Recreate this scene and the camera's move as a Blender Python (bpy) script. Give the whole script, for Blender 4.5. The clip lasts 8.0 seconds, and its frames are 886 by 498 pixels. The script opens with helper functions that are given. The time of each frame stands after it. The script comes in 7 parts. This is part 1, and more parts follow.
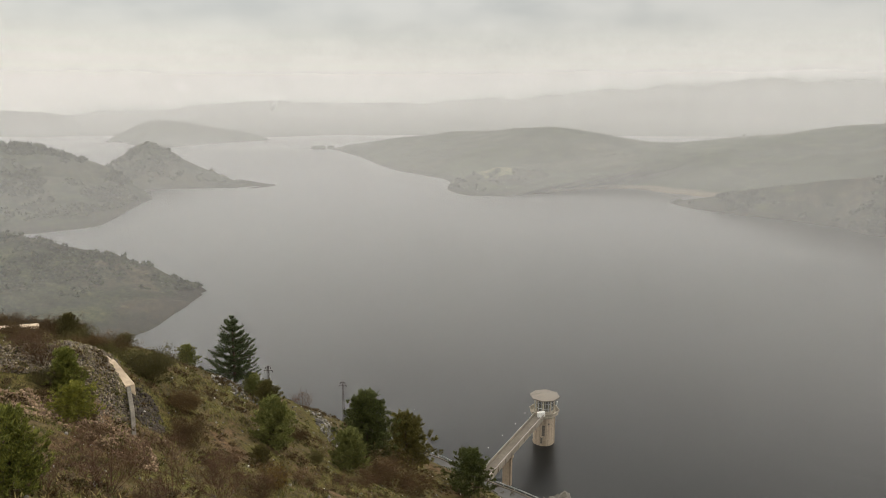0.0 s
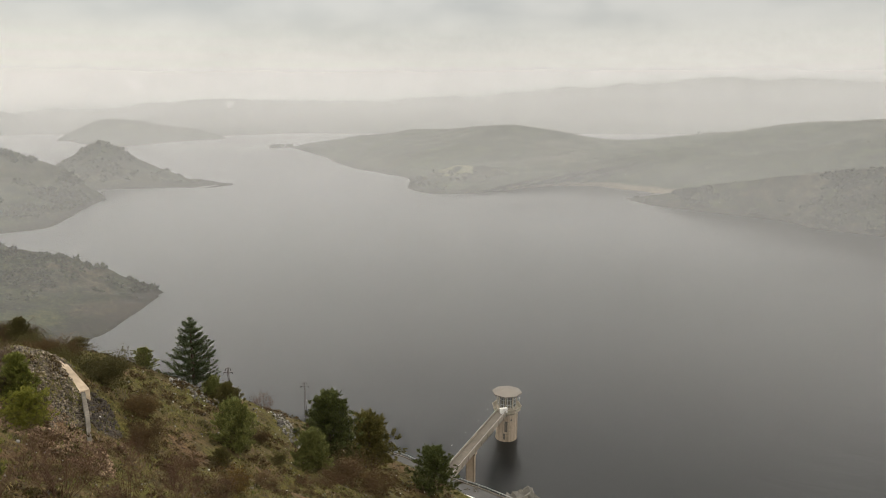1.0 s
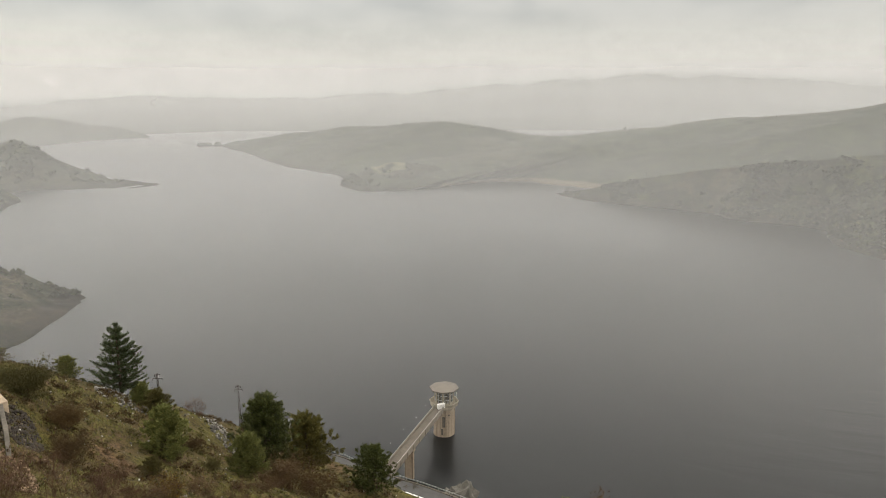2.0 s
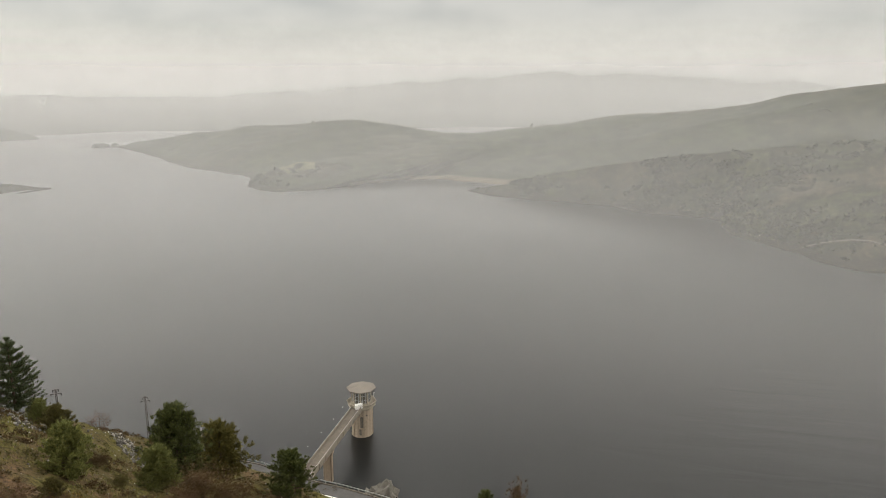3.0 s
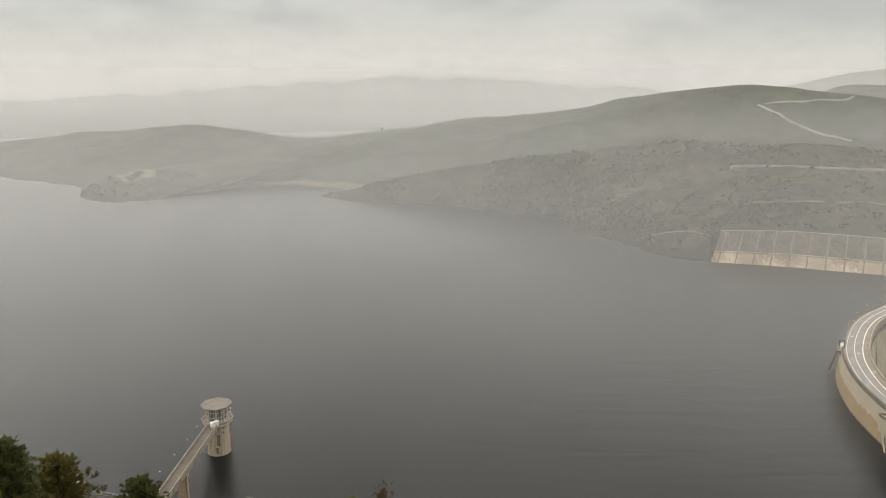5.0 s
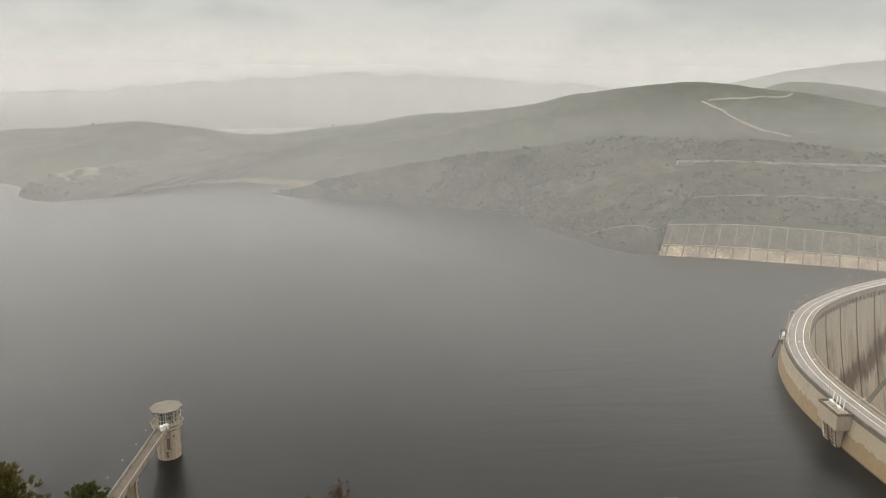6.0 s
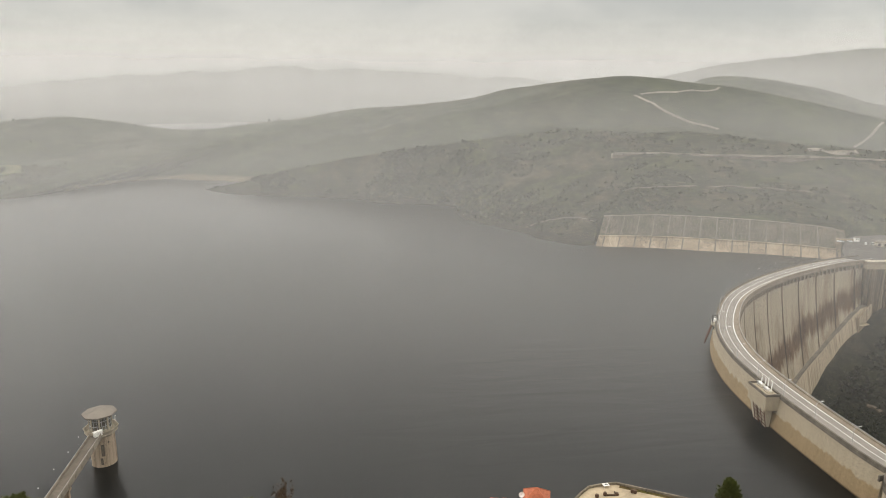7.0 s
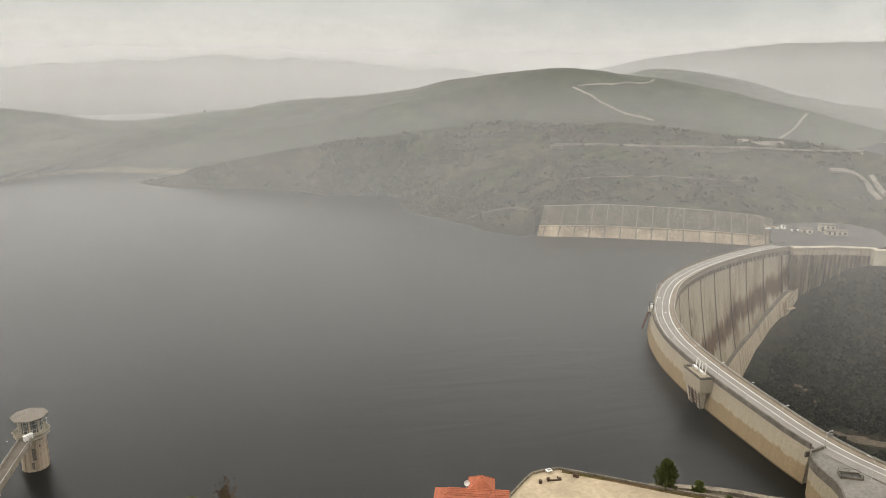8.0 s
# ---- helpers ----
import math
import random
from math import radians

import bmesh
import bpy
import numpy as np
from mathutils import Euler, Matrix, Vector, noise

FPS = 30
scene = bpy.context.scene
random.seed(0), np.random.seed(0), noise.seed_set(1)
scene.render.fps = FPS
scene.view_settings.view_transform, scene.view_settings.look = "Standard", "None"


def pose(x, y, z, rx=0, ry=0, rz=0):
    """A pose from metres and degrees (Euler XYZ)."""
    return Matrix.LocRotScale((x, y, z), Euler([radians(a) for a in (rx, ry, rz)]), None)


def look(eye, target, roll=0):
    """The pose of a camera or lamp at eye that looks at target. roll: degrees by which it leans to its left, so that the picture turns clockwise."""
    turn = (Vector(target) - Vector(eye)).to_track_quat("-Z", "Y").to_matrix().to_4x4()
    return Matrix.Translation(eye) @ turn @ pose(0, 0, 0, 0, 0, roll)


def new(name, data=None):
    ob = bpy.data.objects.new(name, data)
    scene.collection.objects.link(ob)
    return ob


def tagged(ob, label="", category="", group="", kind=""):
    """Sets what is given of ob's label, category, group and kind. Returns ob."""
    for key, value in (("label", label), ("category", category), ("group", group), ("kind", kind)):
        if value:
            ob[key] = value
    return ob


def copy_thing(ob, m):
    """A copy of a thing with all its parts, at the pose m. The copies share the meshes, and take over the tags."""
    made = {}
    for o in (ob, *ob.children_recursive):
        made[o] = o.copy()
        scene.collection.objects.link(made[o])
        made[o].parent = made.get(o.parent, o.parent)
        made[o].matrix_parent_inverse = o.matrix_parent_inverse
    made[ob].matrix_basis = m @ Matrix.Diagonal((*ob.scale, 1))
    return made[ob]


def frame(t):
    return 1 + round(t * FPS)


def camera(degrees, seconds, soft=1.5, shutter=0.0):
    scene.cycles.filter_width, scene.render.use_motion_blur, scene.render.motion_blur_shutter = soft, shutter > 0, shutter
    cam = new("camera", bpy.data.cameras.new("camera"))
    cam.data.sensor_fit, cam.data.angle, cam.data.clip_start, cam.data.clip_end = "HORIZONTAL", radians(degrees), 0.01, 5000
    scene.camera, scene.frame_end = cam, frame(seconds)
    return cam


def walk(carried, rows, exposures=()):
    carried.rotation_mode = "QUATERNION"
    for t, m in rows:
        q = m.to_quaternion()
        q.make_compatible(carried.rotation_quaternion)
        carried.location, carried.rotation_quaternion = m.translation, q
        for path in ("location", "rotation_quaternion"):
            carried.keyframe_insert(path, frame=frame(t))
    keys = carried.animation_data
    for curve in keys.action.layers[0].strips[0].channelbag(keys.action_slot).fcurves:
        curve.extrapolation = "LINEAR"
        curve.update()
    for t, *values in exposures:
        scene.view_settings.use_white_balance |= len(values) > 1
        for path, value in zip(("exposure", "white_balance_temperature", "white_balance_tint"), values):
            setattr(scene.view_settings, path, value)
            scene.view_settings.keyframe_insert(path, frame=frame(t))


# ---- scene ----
# Camera: stands still on a lookout 130 m above the water and pans to the right.
EYE = 130.0
cam = camera(63.19, 8.0, 0.8)
ROWS = [
    (0.0, -12.300, 0.000, 0.000),
    (0.5, -12.376, -0.064, -1.184),
    (1.0, -12.451, -0.053, -3.142),
    (1.5, -12.543, -0.076, -5.576),
    (3.0, -12.833, 0.040, -15.566),
    (3.5, -12.724, 0.053, -19.401),
    (4.0, -12.623, 0.058, -22.562),
    (4.5, -12.527, -0.027, -25.146),
    (6.0, -12.796, -0.274, -31.048),
    (6.5, -12.994, -0.275, -33.294),
    (7.0, -13.229, -0.299, -35.868),
    (7.5, -13.495, -0.378, -38.363),
    (8.0, -13.870, -0.644, -40.477),
]
walk(cam, [(t, pose(0, 0, EYE, 90 + pitch, roll, yaw)) for t, pitch, roll, yaw in ROWS])
scene.cycles.transparent_max_bounces = 48

# ---- light: an overcast sky, brighter overhead than at the skyline, and a soft sun behind it ----
SUN_EL, SUN_AZ = 38.0, 300.0


def build_world():
    w = bpy.data.worlds.new("overcast_sky")
    scene.world = w
    w.use_nodes = True
    nt = w.node_tree
    nt.nodes.clear()
    n, l = nt.nodes.new, nt.links.new
    out, bg = n("ShaderNodeOutputWorld"), n("ShaderNodeBackground")
    sky = n("ShaderNodeTexSky")
    sky.sky_type, sky.sun_disc = "NISHITA", False
    sky.sun_elevation, sky.sun_rotation = radians(SUN_EL), radians(SUN_AZ)
    bg_sky = n("ShaderNodeBackground")
    l(sky.outputs[0], bg_sky.inputs[0])
    bg_sky.inputs[1].default_value = 0.02
    co = n("ShaderNodeTexCoord")
    sep = n("ShaderNodeSeparateXYZ")
    l(co.outputs["Generated"], sep.inputs[0])
    lum = n("ShaderNodeMapRange")
    lum.interpolation_type = "SMOOTHSTEP"
    l(sep.outputs[2], lum.inputs[0])
    lum.inputs[1].default_value, lum.inputs[2].default_value = 0.117, 0.15
    lum.inputs[3].default_value, lum.inputs[4].default_value = 0.52, 1.62
    # the cloud is brighter on the sun's side
    side = n("ShaderNodeMapRange")
    side.interpolation_type = "SMOOTHSTEP"
    l(sep.outputs[0], side.inputs[0])
    side.inputs[1].default_value, side.inputs[2].default_value = -0.65, 0.12
    side.inputs[3].default_value, side.inputs[4].default_value = 2.02, 1.80
    l(side.outputs[0], lum.inputs[4])
    # cloud billows, flattened towards the skyline
    mp = n("ShaderNodeMapping")
    mp.inputs["Scale"].default_value = (1, 1, 2.3)
    l(co.outputs["Generated"], mp.inputs[0])
    total = None
    for scale, detail, amount in ((3.6, 4, 0.72), (10.0, 6, 0.28)):
        t = n("ShaderNodeTexNoise")
        t.inputs["Scale"].default_value, t.inputs["Detail"].default_value = scale, detail
        t.inputs["Roughness"].default_value = 0.52
        l(mp.outputs[0], t.inputs["Vector"])
        m = n("ShaderNodeMath")
        m.operation = "MULTIPLY"
        l(t.outputs["Fac"], m.inputs[0])
        m.inputs[1].default_value = amount
        if total is None:
            total = m
        else:
            a = n("ShaderNodeMath")
            l(total.outputs[0], a.inputs[0])
            l(m.outputs[0], a.inputs[1])
            total = a
    ramp = n("ShaderNodeValToRGB")
    ramp.color_ramp.interpolation = "EASE"
    ramp.color_ramp.elements[0].position, ramp.color_ramp.elements[0].color = 0.38, (0.83, 0.805, 0.748, 1)
    ramp.color_ramp.elements[1].position, ramp.color_ramp.elements[1].color = 0.60, (1.07, 1.02, 0.932, 1)
    l(total.outputs[0], ramp.inputs[0])
    l(ramp.outputs[0], bg.inputs[0])
    l(lum.outputs[0], bg.inputs[1])
    add = n("ShaderNodeAddShader")
    l(bg.outputs[0], add.inputs[0])
    l(bg_sky.outputs[0], add.inputs[1])
    l(add.outputs[0], out.inputs[0])


build_world()
sun = new("sun", bpy.data.lights.new("sun", "SUN"))
sun.data.energy, sun.data.angle, sun.data.color = 0.5, radians(25), (1.0, 0.95, 0.87)
_az, _el = radians(SUN_AZ), radians(SUN_EL)
sun.matrix_world = look((0, 0, 400), (-math.sin(_az) * math.cos(_el), -math.cos(_az) * math.cos(_el), 400 - math.sin(_el)))
scene.view_settings.exposure = 0.06

# ---- materials ----


def nodes_of(name):
    m = bpy.data.materials.new(name)
    m.use_nodes = True
    nt = m.node_tree
    return m, nt, nt.nodes["Principled BSDF"], nt.nodes["Material Output"]


def coords(nt, scale=(1, 1, 1)):
    g = nt.nodes.new("ShaderNodeNewGeometry")
    mp = nt.nodes.new("ShaderNodeMapping")
    mp.inputs["Scale"].default_value = scale
    nt.links.new(g.outputs["Position"], mp.inputs[0])
    return mp.outputs[0]


def tex(nt, vec, scale, detail=4, rough=0.55, distort=0.0):
    t = nt.nodes.new("ShaderNodeTexNoise")
    t.inputs["Scale"].default_value, t.inputs["Detail"].default_value = scale, detail
    t.inputs["Roughness"].default_value, t.inputs["Distortion"].default_value = rough, distort
    nt.links.new(vec, t.inputs["Vector"])
    return t.outputs["Fac"]


def ramp(nt, fac, stops):
    r = nt.nodes.new("ShaderNodeValToRGB")
    e = r.color_ramp.elements
    while len(e) < len(stops):
        e.new(0.5)
    for k, (p, c) in enumerate(stops):
        e[k].position, e[k].color = p, (*c, 1)
    nt.links.new(fac, r.inputs[0])
    return r.outputs[0]


def mixed(nt, fac, a, b, mode="MIX"):
    m = nt.nodes.new("ShaderNodeMix")
    m.data_type, m.blend_type = "RGBA", mode
    for sock, v in ((m.inputs[0], fac), (m.inputs[6], a), (m.inputs[7], b)):
        if isinstance(v, (int, float)):
            sock.default_value = v
        elif isinstance(v, tuple):
            sock.default_value = (*v, 1)
        else:
            nt.links.new(v, sock)
    return m.outputs[2]


def bumped(nt, bsdf, height, strength, distance):
    b = nt.nodes.new("ShaderNodeBump")
    b.inputs["Strength"].default_value, b.inputs["Distance"].default_value = strength, distance
    nt.links.new(height, b.inputs["Height"])
    nt.links.new(b.outputs[0], bsdf.inputs["Normal"])


def earth(name, soil, heath, grass, coarse, fine, bump, dark=0.45, shore=0.0, sand=None, tiny=0.0):
    """Ground cover: soil, heath and grass in patches, with dark shrub flecks."""
    m, nt, b, _ = nodes_of(name)
    v = coords(nt)
    patches = ramp(nt, tex(nt, v, coarse, 6, 0.6, 0.6), [(0.36, soil), (0.5, heath), (0.64, grass)])
    grain = tex(nt, v, fine, 6, 0.65)
    flecks = ramp(nt, grain, [(0.34, (dark,) * 3), (0.52, (1, 1, 1)), (0.72, (1.28, 1.25, 1.2))])
    tone = ramp(nt, tex(nt, v, coarse * 4.3, 4), [(0.3, (0.82, 0.82, 0.8)), (0.7, (1.12, 1.1, 1.05))])
    c = mixed(nt, 1.0, mixed(nt, 1.0, patches, flecks, "MULTIPLY"), tone, "MULTIPLY")
    if tiny:
        c = mixed(nt, 1.0, c, ramp(nt, tex(nt, v, tiny, 4, 0.7), [(0.36, (0.42, 0.40, 0.38)), (0.50, (0.95, 0.95, 0.95)), (0.66, (1.55, 1.5, 1.4))]), "MULTIPLY")
    if shore:
        # bare drawdown strip above the waterline, with a ragged upper edge
        g = nt.nodes.new("ShaderNodeSeparateXYZ")
        nt.links.new(v, g.inputs[0])
        h = nt.nodes.new("ShaderNodeMath")
        h.operation = "MULTIPLY_ADD"
        nt.links.new(tex(nt, v, coarse * 3, 5, 0.6), h.inputs[0])
        h.inputs[1].default_value = -shore * 1.5
        nt.links.new(g.outputs[2], h.inputs[2])
        r = nt.nodes.new("ShaderNodeMapRange")
        nt.links.new(h.outputs[0], r.inputs[0])
        r.inputs[1].default_value, r.inputs[2].default_value = -0.2 * shore, 0.5 * shore
        c = mixed(nt, r.outputs[0], mixed(nt, 0.35, (0.024, 0.021, 0.018), c), c)
    if sand:
        # bare sandy margin of the bay, between two eastings and below a height
        x0, x1, top, tint = sand
        g = nt.nodes.new("ShaderNodeSeparateXYZ")
        nt.links.new(v, g.inputs[0])
        wander = tex(nt, v, 0.03, 4, 0.6)
        fac = None
        for axis, lo, hi, a0, a1 in ((0, x0, x0 + 60, 0, 1), (0, x1 - 60, x1, 1, 0), (2, top * 0.55, top, 1, 0)):
            w = nt.nodes.new("ShaderNodeMath")
            w.operation = "MULTIPLY_ADD"
            nt.links.new(wander, w.inputs[0])
            w.inputs[1].default_value = (hi - lo) * 1.6
            nt.links.new(g.outputs[axis], w.inputs[2])
            r = nt.nodes.new("ShaderNodeMapRange")
            nt.links.new(w.outputs[0], r.inputs[0])
            r.inputs[1].default_value, r.inputs[2].default_value = lo + (hi - lo) * 0.8, hi + (hi - lo) * 0.8
            r.inputs[3].default_value, r.inputs[4].default_value = a0, a1
            if fac is None:
                fac = r.outputs[0]
            else:
                k = nt.nodes.new("ShaderNodeMath")
                k.operation = "MULTIPLY"
                nt.links.new(fac, k.inputs[0])
                nt.links.new(r.outputs[0], k.inputs[1])
                fac = k.outputs[0]
        c = mixed(nt, fac, c, mixed(nt, 1.0, tint, tone, "MULTIPLY"))
    nt.links.new(c, b.inputs["Base Color"])
    b.inputs["Roughness"].default_value = 0.95
    b.inputs["Specular IOR Level"].default_value = 0.15
    bumped(nt, b, grain, 0.8, bump)
    return m


def plain(name, colour, rough=0.8, grain=4.0, vary=0.2, bump=0.0, metal=0.0, coarse=None, random_tint=0.0, spec=0.3):
    """A surface of one colour with grain at two scales, and if wanted a tint of its own for each piece."""
    m, nt, b, _ = nodes_of(name)
    v = coords(nt)
    f1 = tex(nt, v, grain, 5, 0.6)
    lo, hi = (1 - vary,) * 3, (1 + vary,) * 3
    c = mixed(nt, 1.0, colour, ramp(nt, f1, [(0.3, lo), (0.7, hi)]), "MULTIPLY")
    f2 = tex(nt, v, coarse or grain * 0.13, 4, 0.6, 0.4)
    c = mixed(nt, 1.0, c, ramp(nt, f2, [(0.32, lo), (0.68, hi)]), "MULTIPLY")
    if random_tint:
        o = nt.nodes.new("ShaderNodeObjectInfo")
        c = mixed(nt, 1.0, c, ramp(nt, o.outputs["Random"], [(0.0, (1 - random_tint,) * 3), (1.0, (1 + random_tint,) * 3)]), "MULTIPLY")
    nt.links.new(c, b.inputs["Base Color"])
    b.inputs["Roughness"].default_value, b.inputs["Metallic"].default_value = rough, metal
    b.inputs["Specular IOR Level"].default_value = spec
    if bump:
        bumped(nt, b, f1, 0.7, bump)
    return m


def foliage(name, deep, light, spread=0.25):
    """Leaves or needles: each clump has a tone of its own, and lets a little light through."""
    m, nt, b, out = nodes_of(name)
    g = nt.nodes.new("ShaderNodeNewGeometry")
    c = ramp(nt, g.outputs["Random Per Island"], [(0.0, deep), (0.55, tuple((a + d) / 2 for a, d in zip(deep, light))), (1.0, light)])
    o = nt.nodes.new("ShaderNodeObjectInfo")
    c = mixed(nt, 1.0, c, ramp(nt, o.outputs["Random"], [(0, (1 - spread,) * 3), (1, (1 + spread,) * 3)]), "MULTIPLY")
    nt.links.new(c, b.inputs["Base Color"])
    b.inputs["Roughness"].default_value, b.inputs["Specular IOR Level"].default_value = 0.7, 0.2
    return m


def make_water():
    """Dark water under a light wind that blurs what it mirrors, with short swells off the dam."""
    m, nt, b, _ = nodes_of("reservoir_water")
    n, l = nt.nodes.new, nt.links.new
    b.inputs["Base Color"].default_value = (0.003, 0.0035, 0.003, 1)
    b.inputs["IOR"].default_value = 1.33
    b.inputs["Roughness"].default_value = 0.36
    # swells: crests about ten metres apart, strongest near the dam and fading over the open water
    g = n("ShaderNodeNewGeometry")
    turn = n("ShaderNodeVectorRotate")
    turn.rotation_type = "Z_AXIS"
    turn.inputs["Angle"].default_value = radians(28)
    l(g.outputs["Position"], turn.inputs["Vector"])
    stretch = n("ShaderNodeMapping")
    stretch.inputs["Scale"].default_value = (0.022, 0.095, 1)
    l(turn.outputs[0], stretch.inputs[0])
    swell = tex(nt, stretch.outputs[0], 1.0, 3, 0.45, 0.6)
    away = n("ShaderNodeVectorMath")
    away.operation = "DISTANCE"
    l(g.outputs["Position"], away.inputs[0])
    away.inputs[1].default_value = (235, 215, 0)
    near = n("ShaderNodeMapRange")
    near.interpolation_type = "SMOOTHSTEP"
    l(away.outputs["Value"], near.inputs[0])
    near.inputs[1].default_value, near.inputs[2].default_value = 30.0, 150.0
    near.inputs[3].default_value, near.inputs[4].default_value = 0.20, 0.018
    h = n("ShaderNodeMath")
    h.operation = "MULTIPLY"
    l(swell, h.inputs[0])
    l(near.outputs[0], h.inputs[1])
    bumped(nt, b, h.outputs[0], 1.0, 1.0)
    return m


def make_mist():
    """A veil of thin mist: scatters what light falls on it, lets the rest through, and thins out above and just over the water."""
    m, nt, b, out = nodes_of("mist_veil")
    nt.nodes.remove(b)
    n, l = nt.nodes.new, nt.links.new
    uv = n("ShaderNodeUVMap")
    sep = n("ShaderNodeSeparateXYZ")
    l(uv.outputs[0], sep.inputs[0])
    dens = n("ShaderNodeAttribute")
    dens.attribute_type, dens.attribute_name = "OBJECT", "density"
    foot = n("ShaderNodeMapRange")
    foot.interpolation_type = "SMOOTHSTEP"
    g = n("ShaderNodeNewGeometry")
    sp = n("ShaderNodeSeparateXYZ")
    l(g.outputs["Position"], sp.inputs[0])
    l(sp.outputs[2], foot.inputs[0])
    foot.inputs[1].default_value = -2.0
    haze = n("ShaderNodeAttribute")
    haze.attribute_type, haze.attribute_name = "OBJECT", "foot"
    l(haze.outputs["Fac"], foot.inputs[2])
    foot.inputs[3].default_value, foot.inputs[4].default_value = 0.0, 1.0
    head = n("ShaderNodeMapRange")
    head.interpolation_type = "SMOOTHSTEP"
    l(sep.outputs[1], head.inputs[0])
    head.inputs[1].default_value, head.inputs[2].default_value = 0.40, 1.0
    head.inputs[3].default_value, head.inputs[4].default_value = 1.0, 0.0
    drift = tex(nt, coords(nt, (0.0022, 0.0022, 0.006)), 1.0, 4, 0.5, 0.5)
    dr = n("ShaderNodeMapRange")
    l(drift, dr.inputs[0])
    dr.inputs[1].default_value, dr.inputs[2].default_value = 0.3, 0.7
    dr.inputs[3].default_value, dr.inputs[4].default_value = 0.94, 1.06
    # nearer sheets are a little thicker towards the right bank, farther ones thinner
    east = n("ShaderNodeMapRange")
    l(sp.outputs[0], east.inputs[0])
    east.inputs[1].default_value, east.inputs[2].default_value = -450.0, 700.0
    east.inputs[3].default_value, east.inputs[4].default_value = -1.0, 0.4
    lean = n("ShaderNodeAttribute")
    lean.attribute_type, lean.attribute_name = "OBJECT", "lean"
    bank = n("ShaderNodeMath")
    bank.operation = "MULTIPLY_ADD"
    l(east.outputs[0], bank.inputs[0])
    l(lean.outputs["Fac"], bank.inputs[1])
    bank.inputs[2].default_value = 1.0
    # low mist added over open water to brighten it, not along the right bank
    low, open_side, lying = n("ShaderNodeMapRange"), n("ShaderNodeMapRange"), n("ShaderNodeAttribute")
    low.interpolation_type = open_side.interpolation_type = "SMOOTHSTEP"
    l(sp.outputs[2], low.inputs[0])
    low.inputs[1].default_value, low.inputs[2].default_value = 15.0, 70.0
    low.inputs[3].default_value, low.inputs[4].default_value = 1.0, 0.0
    l(sp.outputs[0], open_side.inputs[0])
    open_side.inputs[1].default_value, open_side.inputs[2].default_value = 350.0, 480.0
    open_side.inputs[3].default_value, open_side.inputs[4].default_value = 1.0, 0.0
    lying.attribute_type, lying.attribute_name = "OBJECT", "lying"
    more, thick = n("ShaderNodeMath"), n("ShaderNodeMath")
    more.operation, thick.operation = "MULTIPLY", "MULTIPLY_ADD"
    l(low.outputs[0], more.inputs[0])
    l(open_side.outputs[0], more.inputs[1])
    l(more.outputs[0], thick.inputs[0])
    l(lying.outputs["Fac"], thick.inputs[1])
    thick.inputs[2].default_value = 1.0
    f = dens.outputs["Fac"]
    for s in (thick.outputs[0], foot.outputs[0], head.outputs[0], dr.outputs[0], bank.outputs[0]):
        k = n("ShaderNodeMath")
        k.operation = "MULTIPLY"
        l(f, k.inputs[0])
        l(s, k.inputs[1])
        f = k.outputs[0]
    clear, front, back = n("ShaderNodeBsdfTransparent"), n("ShaderNodeBsdfDiffuse"), n("ShaderNodeBsdfTranslucent")
    for s in (front, back):
        s.inputs[0].default_value = (0.795, 0.792, 0.787, 1)
    half = n("ShaderNodeMixShader")
    half.inputs[0].default_value = 0.5
    l(front.outputs[0], half.inputs[1])
    l(back.outputs[0], half.inputs[2])
    veil = n("ShaderNodeMixShader")
    l(f, veil.inputs[0])
    l(clear.outputs[0], veil.inputs[1])
    l(half.outputs[0], veil.inputs[2])
    l(veil.outputs[0], out.inputs[0])
    return m


WATER, MIST = make_water(), make_mist()
FAR_EARTH = earth("far_heath", (0.034, 0.034, 0.020), (0.020, 0.024, 0.012), (0.030, 0.036, 0.016), 0.009, 0.06, 0.8, 0.66, 4.0)
RIDGE_EARTH = earth("ridge_heath", (0.034, 0.036, 0.020), (0.023, 0.028, 0.014), (0.031, 0.038, 0.016), 0.007, 0.05, 0.6, 0.74, 4.0, (110, 400, 6.5, (0.110, 0.092, 0.064)))
HILL_EARTH = earth("hillside_heath", (0.046, 0.041, 0.024), (0.020, 0.023, 0.012), (0.036, 0.041, 0.016), 0.022, 0.20, 0.25, 0.62, 6.0, tiny=0.7)
NEAR_EARTH = earth("grassy_slope", (0.122, 0.078, 0.042), (0.088, 0.070, 0.026), (0.108, 0.100, 0.024), 0.085, 1.3, 0.5, 0.28, tiny=5.5)
CONCRETE = plain("weathered_concrete", (0.36, 0.32, 0.25), 0.9, 1.2, 0.18, 0.02, coarse=0.08)
ASPHALT = plain("worn_asphalt", (0.20, 0.183, 0.163), 0.9, 3.0, 0.12, 0.004, coarse=0.15)
WHITE_LINE = plain("road_paint", (0.74, 0.73, 0.70), 0.7, 2.0, 0.1)

# ---- building helpers ----


def mesh_object(name, bm, material, smooth=False):
    me = bpy.data.meshes.new(name)
    bm.normal_update()
    bm.to_mesh(me)
    bm.free()
    if smooth:
        me.polygons.foreach_set("use_smooth", [True] * len(me.polygons))
    for m in material if isinstance(material, (list, tuple)) else [material]:
        me.materials.append(m)
    return new(name, me)


def part(name, bm, material, parent, label="", smooth=False):
    """One mesh object under a thing or under a part."""
    ob = mesh_object(name, bm, material, smooth)
    ob.parent = parent
    if label:
        tagged(ob, label)
    return ob


